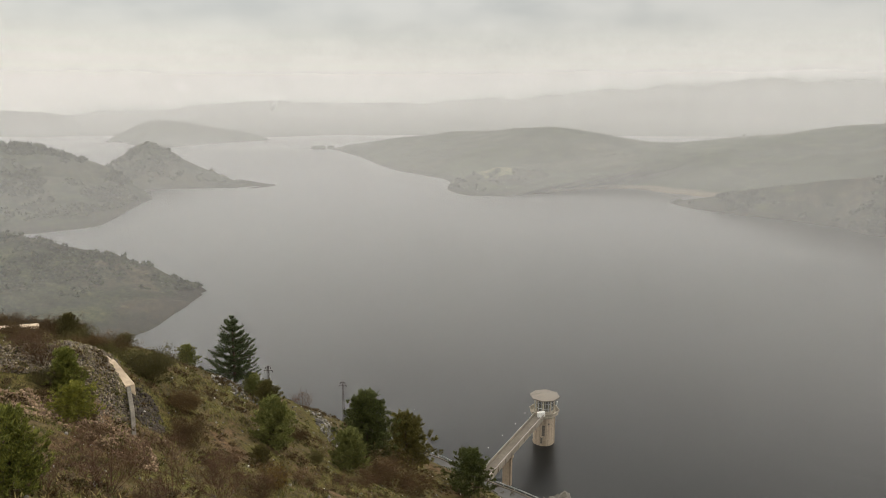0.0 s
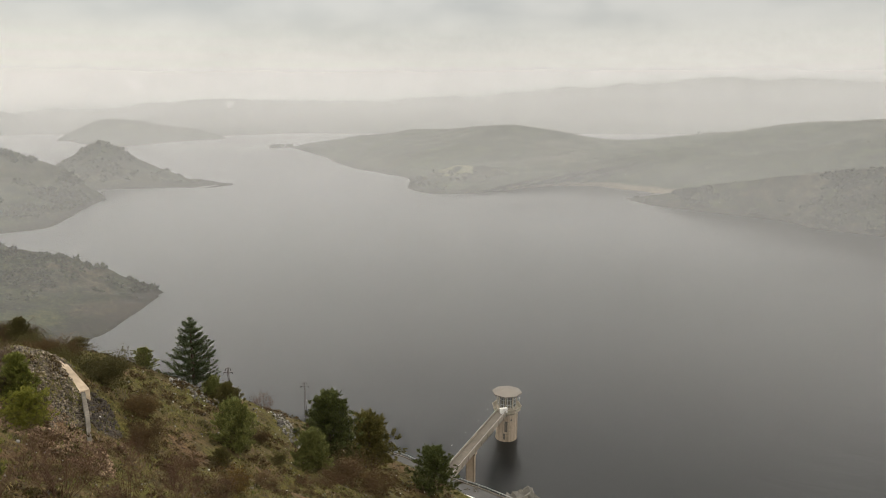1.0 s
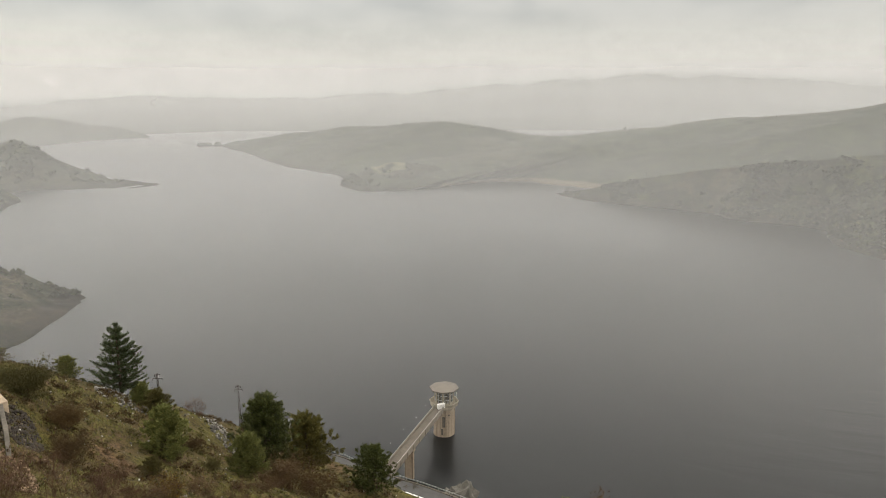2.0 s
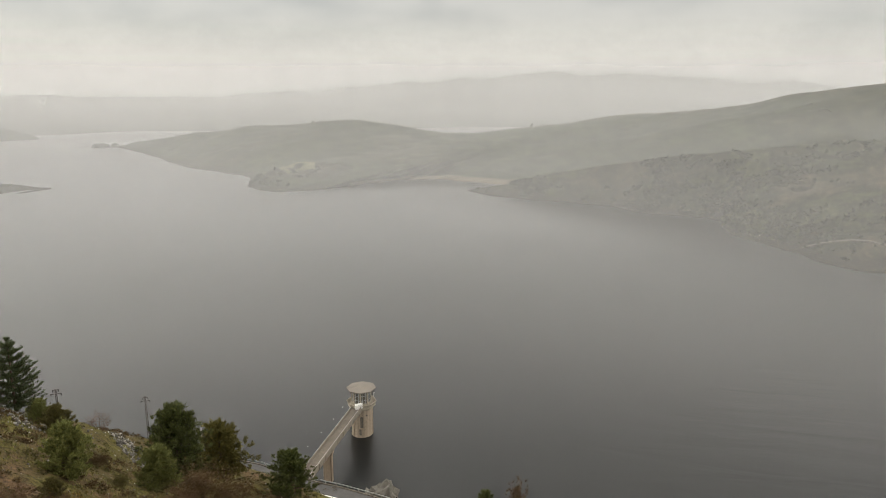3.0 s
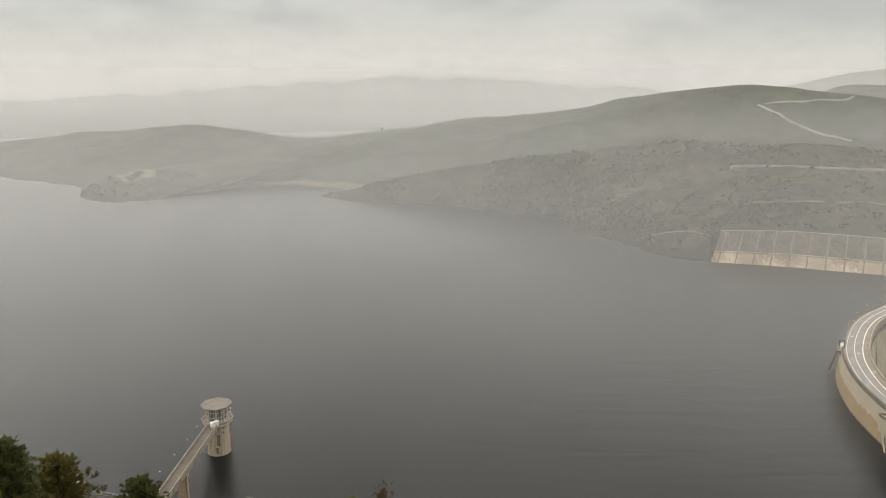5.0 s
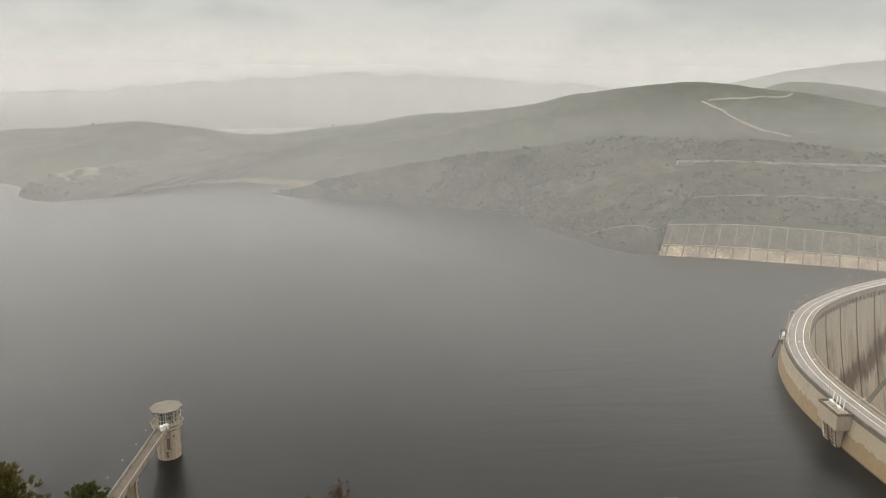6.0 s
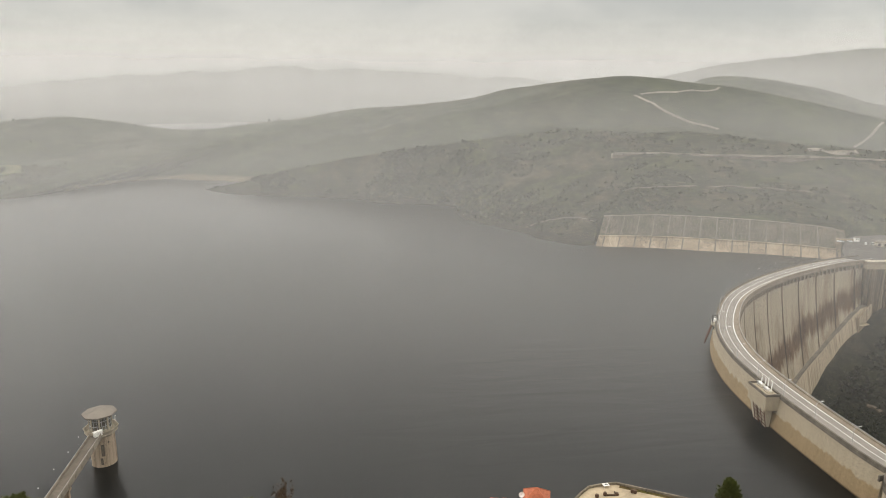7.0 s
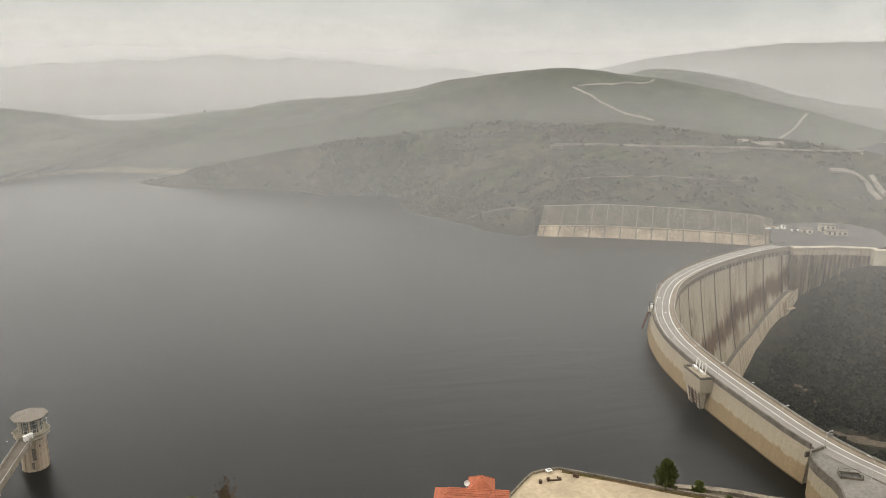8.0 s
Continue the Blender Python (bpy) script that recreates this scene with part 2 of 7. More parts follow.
def thing(name, m, label, category, group="", kind=""):
    ob = new(name)
    ob.matrix_world = m
    return tagged(ob, label, category, group, kind)


def box(bm, size, at=(0, 0, 0), rz=0.0, bevel=0.0, rx=0.0, ry=0.0):
    made = bmesh.ops.create_cube(bm, size=1.0, matrix=Matrix.Translation(at) @ Euler((radians(rx), radians(ry), radians(rz))).to_matrix().to_4x4() @ Matrix.Diagonal((*size, 1)))
    if bevel:
        edges = {e for v in made["verts"] for e in v.link_edges}
        bmesh.ops.bevel(bm, geom=list(edges), offset=bevel, segments=1, affect="EDGES")
    return bm


def rod(bm, a, b, r0, r1=None, sides=6):
    """A tapered bar from a to b."""
    a, b = Vector(a), Vector(b)
    d = b - a
    m = Matrix.Translation((a + b) / 2) @ d.to_track_quat("Z", "Y").to_matrix().to_4x4()
    bmesh.ops.create_cone(bm, cap_ends=True, segments=sides, radius1=r0, radius2=r0 if r1 is None else r1, depth=max(d.length, 1e-4), matrix=m)
    return bm


def curve_points(pts, n):
    """n points evenly spaced along a smooth line through pts."""
    p = [Vector(q) for q in pts]
    p = [2 * p[0] - p[1], *p, 2 * p[-1] - p[-2]]
    dense = []
    for k in range(1, len(p) - 2):
        a, b, c, d = p[k - 1:k + 3]
        for s in range(24):
            t = s / 24
            dense.append(0.5 * ((2 * b) + (c - a) * t + (2 * a - 5 * b + 4 * c - d) * t * t + (3 * b - a - 3 * c + d) * t ** 3))
    dense.append(p[-2])
    run = np.concatenate([[0], np.cumsum([(dense[k + 1] - dense[k]).length for k in range(len(dense) - 1)])])
    at = np.linspace(0, run[-1], n)
    arr = np.array(dense)
    return [Vector([float(np.interp(s, run, arr[:, k])) for k in range(arr.shape[1])]) for s in at]


def grid_object(name, pts, material, smooth=True):
    """A sheet from a rows-by-columns array of places."""
    rows, cols = pts.shape[:2]
    idx = np.arange(rows * cols).reshape(rows, cols)
    faces = np.stack([idx[:-1, :-1], idx[:-1, 1:], idx[1:, 1:], idx[1:, :-1]], -1).reshape(-1, 4)
    me = bpy.data.meshes.new(name)
    me.from_pydata(pts.reshape(-1, 3).tolist(), [], faces.tolist())
    if smooth:
        me.polygons.foreach_set("use_smooth", [True] * len(me.polygons))
    me.materials.append(material)
    return new(name, me)


SHEETS = {}


def landform(name, rows, n, steps, rough, label, material=None, size=90.0, lift=0.0, back=1.16, cut=(), jag=0.0):
    """A hill between its shoreline and its skyline: the lines are joined by a rising, gullied slope; behind the skyline it falls away."""
    lines = [curve_points(r, n) for r in rows]
    # little points and coves along the shore, fading out up the slope
    coves = [jag * noise.fractal(Vector((p.x, p.y, 7)) / (size * 0.5), 0.8, 2.1, 4) / max(p.length, 1) for p in lines[0]]
    tail = [Vector((p.x * back, p.y * back, min(-4.0, p.z - 30))) for p in lines[-1]]
    foot = [Vector((p.x * (0.99 + c), p.y * (0.99 + c), -6.0)) for p, c in zip(lines[0], coves)]
    sheet = [foot]
    for k in range(len(lines) - 1):
        for s in range(steps):
            t = s / steps
            e = t + lift * math.sin(math.pi * t)
            fade = (1 - t) ** 5 if k == 0 else 0.0
            sheet.append([Vector((a.x * (1 + c * fade) + (b.x - a.x) * t, a.y * (1 + c * fade) + (b.y - a.y) * t, a.z + (b.z - a.z) * e)) for a, b, c in zip(lines[k], lines[k + 1], coves)])
    sheet.append(lines[-1])
    for s in (0.33, 0.66, 1.0):
        sheet.append([a.lerp(b, s) for a, b in zip(lines[-1], tail)])
    out = np.zeros((len(sheet), n, 3))
    last = len(sheet) - 4
    for i, line in enumerate(sheet):
        w = min(1.0, max(0.0, (i - 1) / steps)) if i <= last else 1.0
        calm = 0.35 if i == last else 1.0
        for j, p in enumerate(line):
            q = p / size
            h = noise.fractal(q, 0.9, 2.1, 6) * rough * w * calm
            gully = abs(noise.noise(Vector((p.x, p.y, 0)) / (size * 0.45))) * rough * 1.1 * min(w * 3, 1.0) * calm
            out[i, j] = (p.x, p.y, p.z + h - gully + 0.25 * rough * w * calm)
    for line, half, steep in cut:
        # bench for a road
        road = np.array([tuple(p) for p in curve_points(line, 120)])
        d = np.hypot(out[:, :, None, 0] - road[:, 0], out[:, :, None, 1] - road[:, 1])
        k, near = d.argmin(-1), d.min(-1)
        bench = road[k, 2] - 1.0 + np.maximum(0, near - half) * steep
        out[:, :, 2] = np.where(near < 30, np.minimum(out[:, :, 2], bench), out[:, :, 2])
    SHEETS[name] = out
    return tagged(grid_object(name, out, material or FAR_EARTH), label, "hill", kind="structure")


# ---- the setting: water, lake bed, hills ----
def build_water():
    """One flat sheet out to the horizon; it ends at the dam, below which the valley is dry."""
    rim = [(4700 * math.sin(radians(a)), 4700 * math.cos(radians(a))) for a in range(-210, 69, 6)]
    notch = [(620, 190), (540, 200), (512, 212), (483, 219), (450, 222), (415, 221), (385, 218), (358, 212), (330, 201), (303, 185), (283, 166), (268, 148), (253, 125), (239, 99), (232, 80), (222, 60), (180, 10), (150, -120)]
    bm = bmesh.new()
    bm.faces.new([bm.verts.new((x, y, 0)) for x, y in rim + notch])
    bmesh.ops.triangulate(bm, faces=bm.faces)
    bmesh.ops.recalc_face_normals(bm, faces=bm.faces)
    for f in bm.faces:
        if f.normal.z < 0:
            f.normal_flip()
    tagged(mesh_object("water", bm, WATER), "grey calm reservoir water under mist", "water", kind="structure")
    ang = np.radians(np.linspace(0, 360, 73))
    a, r = np.meshgrid(ang, np.array([0.0, 300, 900, 2200, 4800]))
    bed = np.stack([np.sin(a) * r, np.cos(a) * r, np.full_like(a, -150.0)], -1)
    tagged(grid_object("ground", bed, FAR_EARTH), "brown bed of the flooded valley", "ground", kind="structure")


build_water()
landform("hill_far_range", [
    [(-1805, 2144, 0), (-1356, 2229, 0), (-827, 2200, 0), (-523, 2144, 0), (-323, 2258, 0), (-145, 2229, 0), (201, 2229, 0), (540, 2200, 0), (881, 2150, 0), (1250, 2000, 0), (1700, 1750, 0)],
    [(-2116, 2533, 69), (-1708, 2824, 45), (-1429, 2975, 74), (-1151, 3093, 81), (-656, 3234, 94), (-213, 3293, 88), (217, 3293, 113), (539, 3256, 138), (890, 3178, 163), (1003, 3144, 177), (1208, 3071, 178), (1397, 2990, 192), (1775, 2782, 180), (2353, 2314, 130), (2700, 1800, 60)],
], 200, 14, 16, "long misty ridge beyond the reservoir", size=500, back=1.2)
landform("hill_far_mountain", [
    [(1650, 1650, 0), (1780, 1310, 0), (1880, 900, 0), (1950, 330, 0)],
    [(2001, 1903, 108), (2125, 1640, 145), (2206, 1549, 170), (2275, 1424, 195), (2379, 1232, 218), (2440, 1118, 232), (2539, 871, 237), (2623, 586, 242)],
], 90, 12, 14, "dim mountain flank behind the valley", size=420, back=1.2)
landform("hill_far_shoulder", [
    [(1010, 700, -2), (1060, 560, -2), (1090, 450, -2), (1110, 340, -2), (1120, 240, -2)],
    [(1190, 900, 90), (1250, 850, 138), (1324, 705, 122), (1376, 597, 93), (1424, 472, 74), (1470, 330, 66)],
], 80, 14, 9, "dim shoulder of land behind the rounded summit", size=200, back=1.15)
landform("hill_far_bank", [
    [(-1579, 2065, 0), (-1305, 2144, 0), (-1153, 2171, 0), (-1094, 2258, 0)],
    [(-1810, 2392, 100), (-1447, 2397, 72), (-1336, 2461, 61), (-1278, 2492, 47), (-1220, 2520, 0)],
], 60, 10, 8, "pale misty hill on the far bank", size=240)
landform("hill_island", [
    [(-860, 1935, 0), (-763, 1801, 0), (-658, 1745, 0), (-583, 1902, 0), (-479, 1992, 0)],
    [(-886, 1903, 1), (-862, 1969, 26), (-794, 1998, 54), (-726, 2024, 50), (-642, 2051, 33), (-550, 2006, 24), (-485, 2022, 1)],
], 80, 10, 6, "low misty hill ending in the water", size=160)
landform("hill_with_spit", [
    [(-451, 900, 0), (-396, 976, 0), (-346, 987, 0), (-301, 993, 0), (-268, 987, 0), (-238, 1018, 0)],
    [(-558, 1119, 2), (-523, 1113, 16), (-487, 1097, 36), (-447, 1092, 56), (-420, 1092, 48), (-392, 1081, 34), (-364, 1070, 24), (-335, 1058, 15), (-308, 1046, 6), (-280, 1033, 5), (-239, 1022, 1)],
], 120, 14, 5, "pointed hill running out into a low spit", size=70)
landform("hill_wooded_bank", [
    [(-429, 634, 0), (-380, 666, 0), (-346, 695, 0), (-345, 743, 0), (-357, 827, 0), (-362, 890, 0)],
    [(-641, 955, 74), (-583, 956, 66), (-541, 949, 63), (-499, 934, 55), (-452, 912, 46), (-416, 894, 38), (-385, 882, 22), (-364, 893, 1)],
], 120, 18, 6, "heath-covered bank with trees on its skyline", size=60, jag=7)
landform("hill_headland", [
    [(-194, 295, 0), (-185, 336, 0), (-167, 376, 0), (-162, 398, 0), (-159, 430, 0), (-157, 462, 0)],
    [(-345, 480, 46), (-292, 466, 41), (-274, 466, 35), (-255, 465, 32), (-234, 470, 26), (-204, 473, 17), (-184, 470, 10), (-168, 468, 5), (-157, 464, 0)],
], 160, 34, 3.2, "rocky heath-covered headland", HILL_EARTH, size=26, jag=3)
landform("hill_long_ridge", [
    [(-257, 1692, 0), (-181, 1509, 0), (-93, 1258, 0), (-31, 1153, 0), (8, 1071, 0), (6, 976, 0), (26, 926, 0), (62, 910, 0), (107, 926, 0), (164, 964, 0), (246, 987, 0), (300, 935, 0), (380, 868, 0), (480, 760, 0), (560, 640, -2), (620, 520, -2), (690, 400, -2)],
    [(-255, 1681, 3), (-184, 1640, 17), (-129, 1595, 27), (-28, 1500, 44), (18, 1420, 56), (71, 1378, 58), (185, 1287, 70), (259, 1254, 63), (321, 1229, 52), (379, 1202, 49), (457, 1163, 57), (530, 1110, 69), (571, 1040, 82), (681, 927, 97), (738, 829, 119), (793, 747, 132), (832, 689, 137), (867, 610, 127), (900, 560, 120), (937, 496, 106), (968, 433, 89), (993, 371, 74), (1013, 311, 60)],
], 300, 34, 4.0, "long bare ridge rising to a rounded summit", RIDGE_EARTH, size=90, lift=0.05, jag=16)
landform("hill_low_point", [
    [(5, 978, -1), (24, 925, -1), (62, 908, -1), (107, 924, -1), (150, 955, -1)],
    [(7, 985, 2), (26, 1000, 13), (53, 1008, 22), (84, 1011, 26), (124, 1007, 24), (151, 999, 15), (174, 985, 3)],
], 70, 16, 4, "low headland with a pale meadow", size=50, jag=6)
MAIN_ROAD = [(556, 482, 60), (578, 458, 61.5), (610, 404, 62.5), (650, 365, 62.5), (684, 339, 62), (713, 314, 60.5), (735, 292, 60), (760, 268, 60)]
landform("hill_right_bank", [
    [(270, 862, 0), (277, 841, 0), (288, 807, 0), (333, 759, 0), (387, 705, 0), (393, 667, 0), (426, 630, 0), (451, 598, 0), (428, 566, 0), (416, 530, 0), (419, 484, 0), (415, 435, 0), (417, 403, 0), (433, 390, 2), (452, 398, 20), (497, 354, 22), (525, 318, 22), (560, 280, 22), (600, 262, 15), (655, 215, 14), (700, 130, 5)],
    [(270, 864, 0), (308, 824, 12), (347, 787, 27), (395, 742, 40), (439, 693, 53), (479, 641, 63), (527, 602, 71), (572, 559, 78), (605, 508, 77), (633, 455, 80), (664, 409, 76), (700, 366, 70), (732, 323, 68), (760, 280, 62), (785, 238, 54), (800, 150, 50)],
], 260, 40, 2.0, "scrubby bank with roads above the dam", HILL_EARTH, size=45, back=1.1, jag=5, cut=((MAIN_ROAD, 7.0, 0.7),))


def build_mist():
    # sheets ring the camera's position, so that haze builds up with distance from it
    radii = [230, 300, 370, 440, 510, 580, 650, 720, 795, 875, 965, 1070, 1190, 1320, 1470, 1640, 1830, 2190, 2450, 2800, 3200]
    for k, r in enumerate(radii):
        step = (radii[k + 1] - r) if k + 1 < len(radii) else 500
        az = np.radians(np.linspace(-75, 110, 200))
        high = 125 + ((0.046 if r < 600 else 0.070 if r < 1900 else 0.085) + 0.007 * (k * 3 % 5)) * r
        pts = np.zeros((2, len(az), 3))
        for j, a in enumerate(az):
            rr = r * (1 + (0.07 if r < 1500 else 0.025) * noise.noise(Vector((math.sin(a) * 3, math.cos(a) * 3, k * 1.7))) + 0.02 * noise.noise(Vector((math.sin(a) * 14, math.cos(a) * 14, k * 2.3))))
            for i, z in enumerate((-1.0, high)):
                pts[i, j] = (math.sin(a) * rr, math.cos(a) * rr, z)
        ob = grid_object("mist_ring", pts, MIST)
        me = ob.data
        uv = me.uv_layers.new(name="UVMap")
        for loop in me.loops:
            i, j = divmod(loop.vertex_index, len(az))
            uv.data[loop.index].uv = (j / (len(az) - 1), float(i))
        ob["density"] = 1 - math.exp(-(0.00105 if r < 500 else 0.00074 if r < 1000 else 0.00055 if r < 2000 else 0.00082) * step)
        ob["foot"] = 46.0 if r < 500 else 24.0 if r < 1000 else 15.0
        ob["lying"] = 0.0 if r < 500 else 0.4 if r < 1000 else 0.2 if r < 1700 else 0.0
        ob["lean"] = 0.0 if r < 400 else 0.34 if r < 1500 else 0.0
        tagged(ob, "thin pale mist sheet curved around the camera", "mist", kind="stuff")


build_mist()
# ---- the near hillside: heights fitted to the camera's view, joined by a smooth surface ----
RIDGE_SPOTS = [(-110, 100, 97), (-81, 126, 88), (-69, 122, 88), (-61, 137, 80), (-52, 141, 74), (-44, 143, 70), (-35, 156, 59), (-26, 170, 48), (-14, 179, 36), (-4, 200, 22), (4, 208, 14), (24, 190, 14), (120, 105, 17), (150, 85, 18)]
SLOPE_SPOTS = [(-37, 80, 90), (-50, 100, 91), (-41, 66, 98), (-28, 41, 105), (-26, 52, 98), (-29, 69, 90), (-29, 96, 79), (-21, 103, 70), (-21, 72, 85), (-10, 135, 49), (2, 160, 31), (0, 0, 126), (40, 20, 100), (60, 60, 62), (46, 132, 36), (33, 94, 60), (60, 110, 38), (-60, 0, 128), (190, 30, 30)]
SHORE_SPOTS = [(-260, 180, 60), (-170, 250, -4), (-110, 250, -6), (-50, 240, -6), (0, 226, -4), (14, 212, 4), (40, 200, -4), (80, 170, -6), (165, 128, -3), (205, 95, -4), (215, 88, -6), (215, 50, 14)]


def fit_surface(spots):
    p = np.array(spots, float)
    d = np.hypot(p[:, None, 0] - p[None, :, 0], p[:, None, 1] - p[None, :, 1])
    n = len(p)
    k = np.zeros((n + 3, n + 3))
    k[:n, :n] = d
    k[:n, n:] = np.c_[np.ones(n), p[:, :2]]
    k[n:, :n] = k[:n, n:].T
    w = np.linalg.solve(k, np.r_[p[:, 2], 0, 0, 0])
    return p[:, :2], w


ROAD = [(-60, 232, 15), (-30, 226, 14.5), (-5, 212.6, 14), (2, 206.2, 14), (14, 195.4, 14), (23, 188.4, 14), (42, 170, 14.3), (68, 140, 14.8), (92, 112, 15.5), (122, 84, 15.5), (162, 62, 14.5), (196, 53, 13.6), (214, 52, 13.2)]
ROAD_LINE = np.array([tuple(p) for p in curve_points(ROAD, 160)])
SURFACE = fit_surface(RIDGE_SPOTS + SLOPE_SPOTS + SHORE_SPOTS)


def base_height(x, y):
    p, w = SURFACE
    x, y = np.asarray(x, float), np.asarray(y, float)
    d = np.hypot(x[..., None] - p[:, 0], y[..., None] - p[:, 1])
    return d @ w[:len(p)] + w[-3] + w[-2] * x + w[-1] * y


def ground(x, y):
    """Height of the near hillside."""
    z = float(base_height(x, y))
    v = Vector((x, y, 0))
    z += 1.1 * noise.fractal(v / 14, 0.8, 2.1, 4) + 0.35 * noise.fractal(v / 2.6, 0.8, 2.1, 3)
    # scree heap held by the old wall, and the cut below it
    z += 2.4 * math.exp(-((x + 51) ** 2 + (y - 92) ** 2) / 110) - 3.0 * math.exp(-((x + 37.0) ** 2 + (y - 92) ** 2) / 40)
    # bench cut for the road
    d = np.hypot(ROAD_LINE[:, 0] - x, ROAD_LINE[:, 1] - y)
    k = int(d.argmin())
    if d[k] < 16:
        bench = ROAD_LINE[k, 2] - 0.3
        z = min(z, bench + max(0.0, d[k] - 5.2) * 1.15)
    return z


def build_hillside():
    xs, ys = np.arange(-270, 262, 2.0), np.arange(-60, 262, 2.0)
    X, Y = np.meshgrid(xs, ys)
    Z = np.array([[ground(x, y) for x in xs] for y in ys])
    Z = np.maximum(Z, -12)
    ob = grid_object("hillside", np.stack([X, Y, Z], -1), NEAR_EARTH)
    tagged(ob, "steep grassy hillside with scree and scrub", "hillside", kind="structure")


build_hillside()

# ---- dry valley below the dam ----
VALLEY = fit_surface([(441, 199, -62), (462, 201, -50), (479, 202, -40), (490, 201, -34), (503, 199, -26), (512, 195, -19), (521, 189, -11), (531, 181, -4), (533, 171, 0), (536, 161, -8), (375, 188, -80), (415, 188, -76), (487, 180, -43), (453, 127, -55), (402, 126, -74), (405, 109, -70), (600, 120, 10), (700, 60, 0), (800, 200, 40), (600, -50, -30), (400, 0, -85), (300, 40, -85), (258, 60, -45), (232, 40, 6), (640, 190, 10), (560, 182, 8)])


def valley_height(x, y):
    p, w = VALLEY
    d = np.hypot(x - p[:, 0], y - p[:, 1])
    v = Vector((x, y, 0))
    return float(d @ w[:len(p)] + w[-3] + w[-2] * x + w[-1] * y) + 2.4 * noise.fractal(v / 24, 0.8, 2.1, 5)


def build_valley():
    xs, ys = np.arange(226, 800, 4.0), np.arange(-130, 214, 4.0)
    X, Y = np.meshgrid(xs, ys)
    Z = np.array([[valley_height(x, y) for x in xs] for y in ys])
    tagged(grid_object("valley_side", np.stack([X, Y, Z], -1), VALLEY_EARTH), "dark scrub-covered valley side below the dam", "hillside", kind="structure")


def valley_track(name, plan, width, material, label):
    line = curve_points([(*p, 0) for p in plan], 30)
    ob = thing(name, pose(0, 0, 0), label, "track", kind="structure")
    bm = bmesh.new()
    rings = []
    for k, p in enumerate(line):
        d = line[min(k + 1, 29)] - line[max(k - 1, 0)]
        side = Vector((-d.y, d.x, 0)).normalized()
        rings.append([bm.verts.new((q.x, q.y, valley_height(q.x, q.y) + h)) for q in (p - side * width / 2, p + side * width / 2) for h in (0.9, -2.0)])
    for a, b in zip(rings, rings[1:]):
        for i, j in ((0, 2), (1, 0), (2, 3)):
            bm.faces.new((a[i], b[i], b[j], a[j]))
    bmesh.ops.recalc_face_normals(bm, faces=bm.faces)
    part("surface", bm, material, ob)


VALLEY_EARTH = earth("valley_scrub", (0.026, 0.023, 0.015), (0.015, 0.016, 0.010), (0.023, 0.024, 0.012), 0.03, 0.30, 1.2, 0.35)
build_valley()
VALLEY_DIRT = plain("damp_valley_track", (0.085, 0.068, 0.048), 0.95, 0.5, 0.25, coarse=0.05)
valley_track("dirt_track", [(417, 142), (417.6, 131.8), (419.3, 123.6), (421.6, 113.6), (424, 100)], 4.5, VALLEY_DIRT, "brown dirt track below the dam")
valley_track("footpath", [(440.6, 160.9), (434.5, 155.4), (431.8, 152.2), (426.6, 152.4)], 1.5, VALLEY_DIRT, "thin worn path through the scrub")
valley_track("footpath", [(446, 176), (447, 171.5), (445.2, 167.2)], 1.5, VALLEY_DIRT, "thin worn path through the scrub")
# ---- dam ----
CREST = 14.3
ARCH = [(222, 44), (223.5, 60), (226, 74), (231, 88), (239, 104), (253, 130), (267.5, 153.5), (282, 172), (302.5, 190.8), (329, 207.6), (356.5, 220.5), (384, 227.5), (415, 231.5), (450, 232), (484, 229), (513, 222)]
STATIONS = 131
FIRST = 13


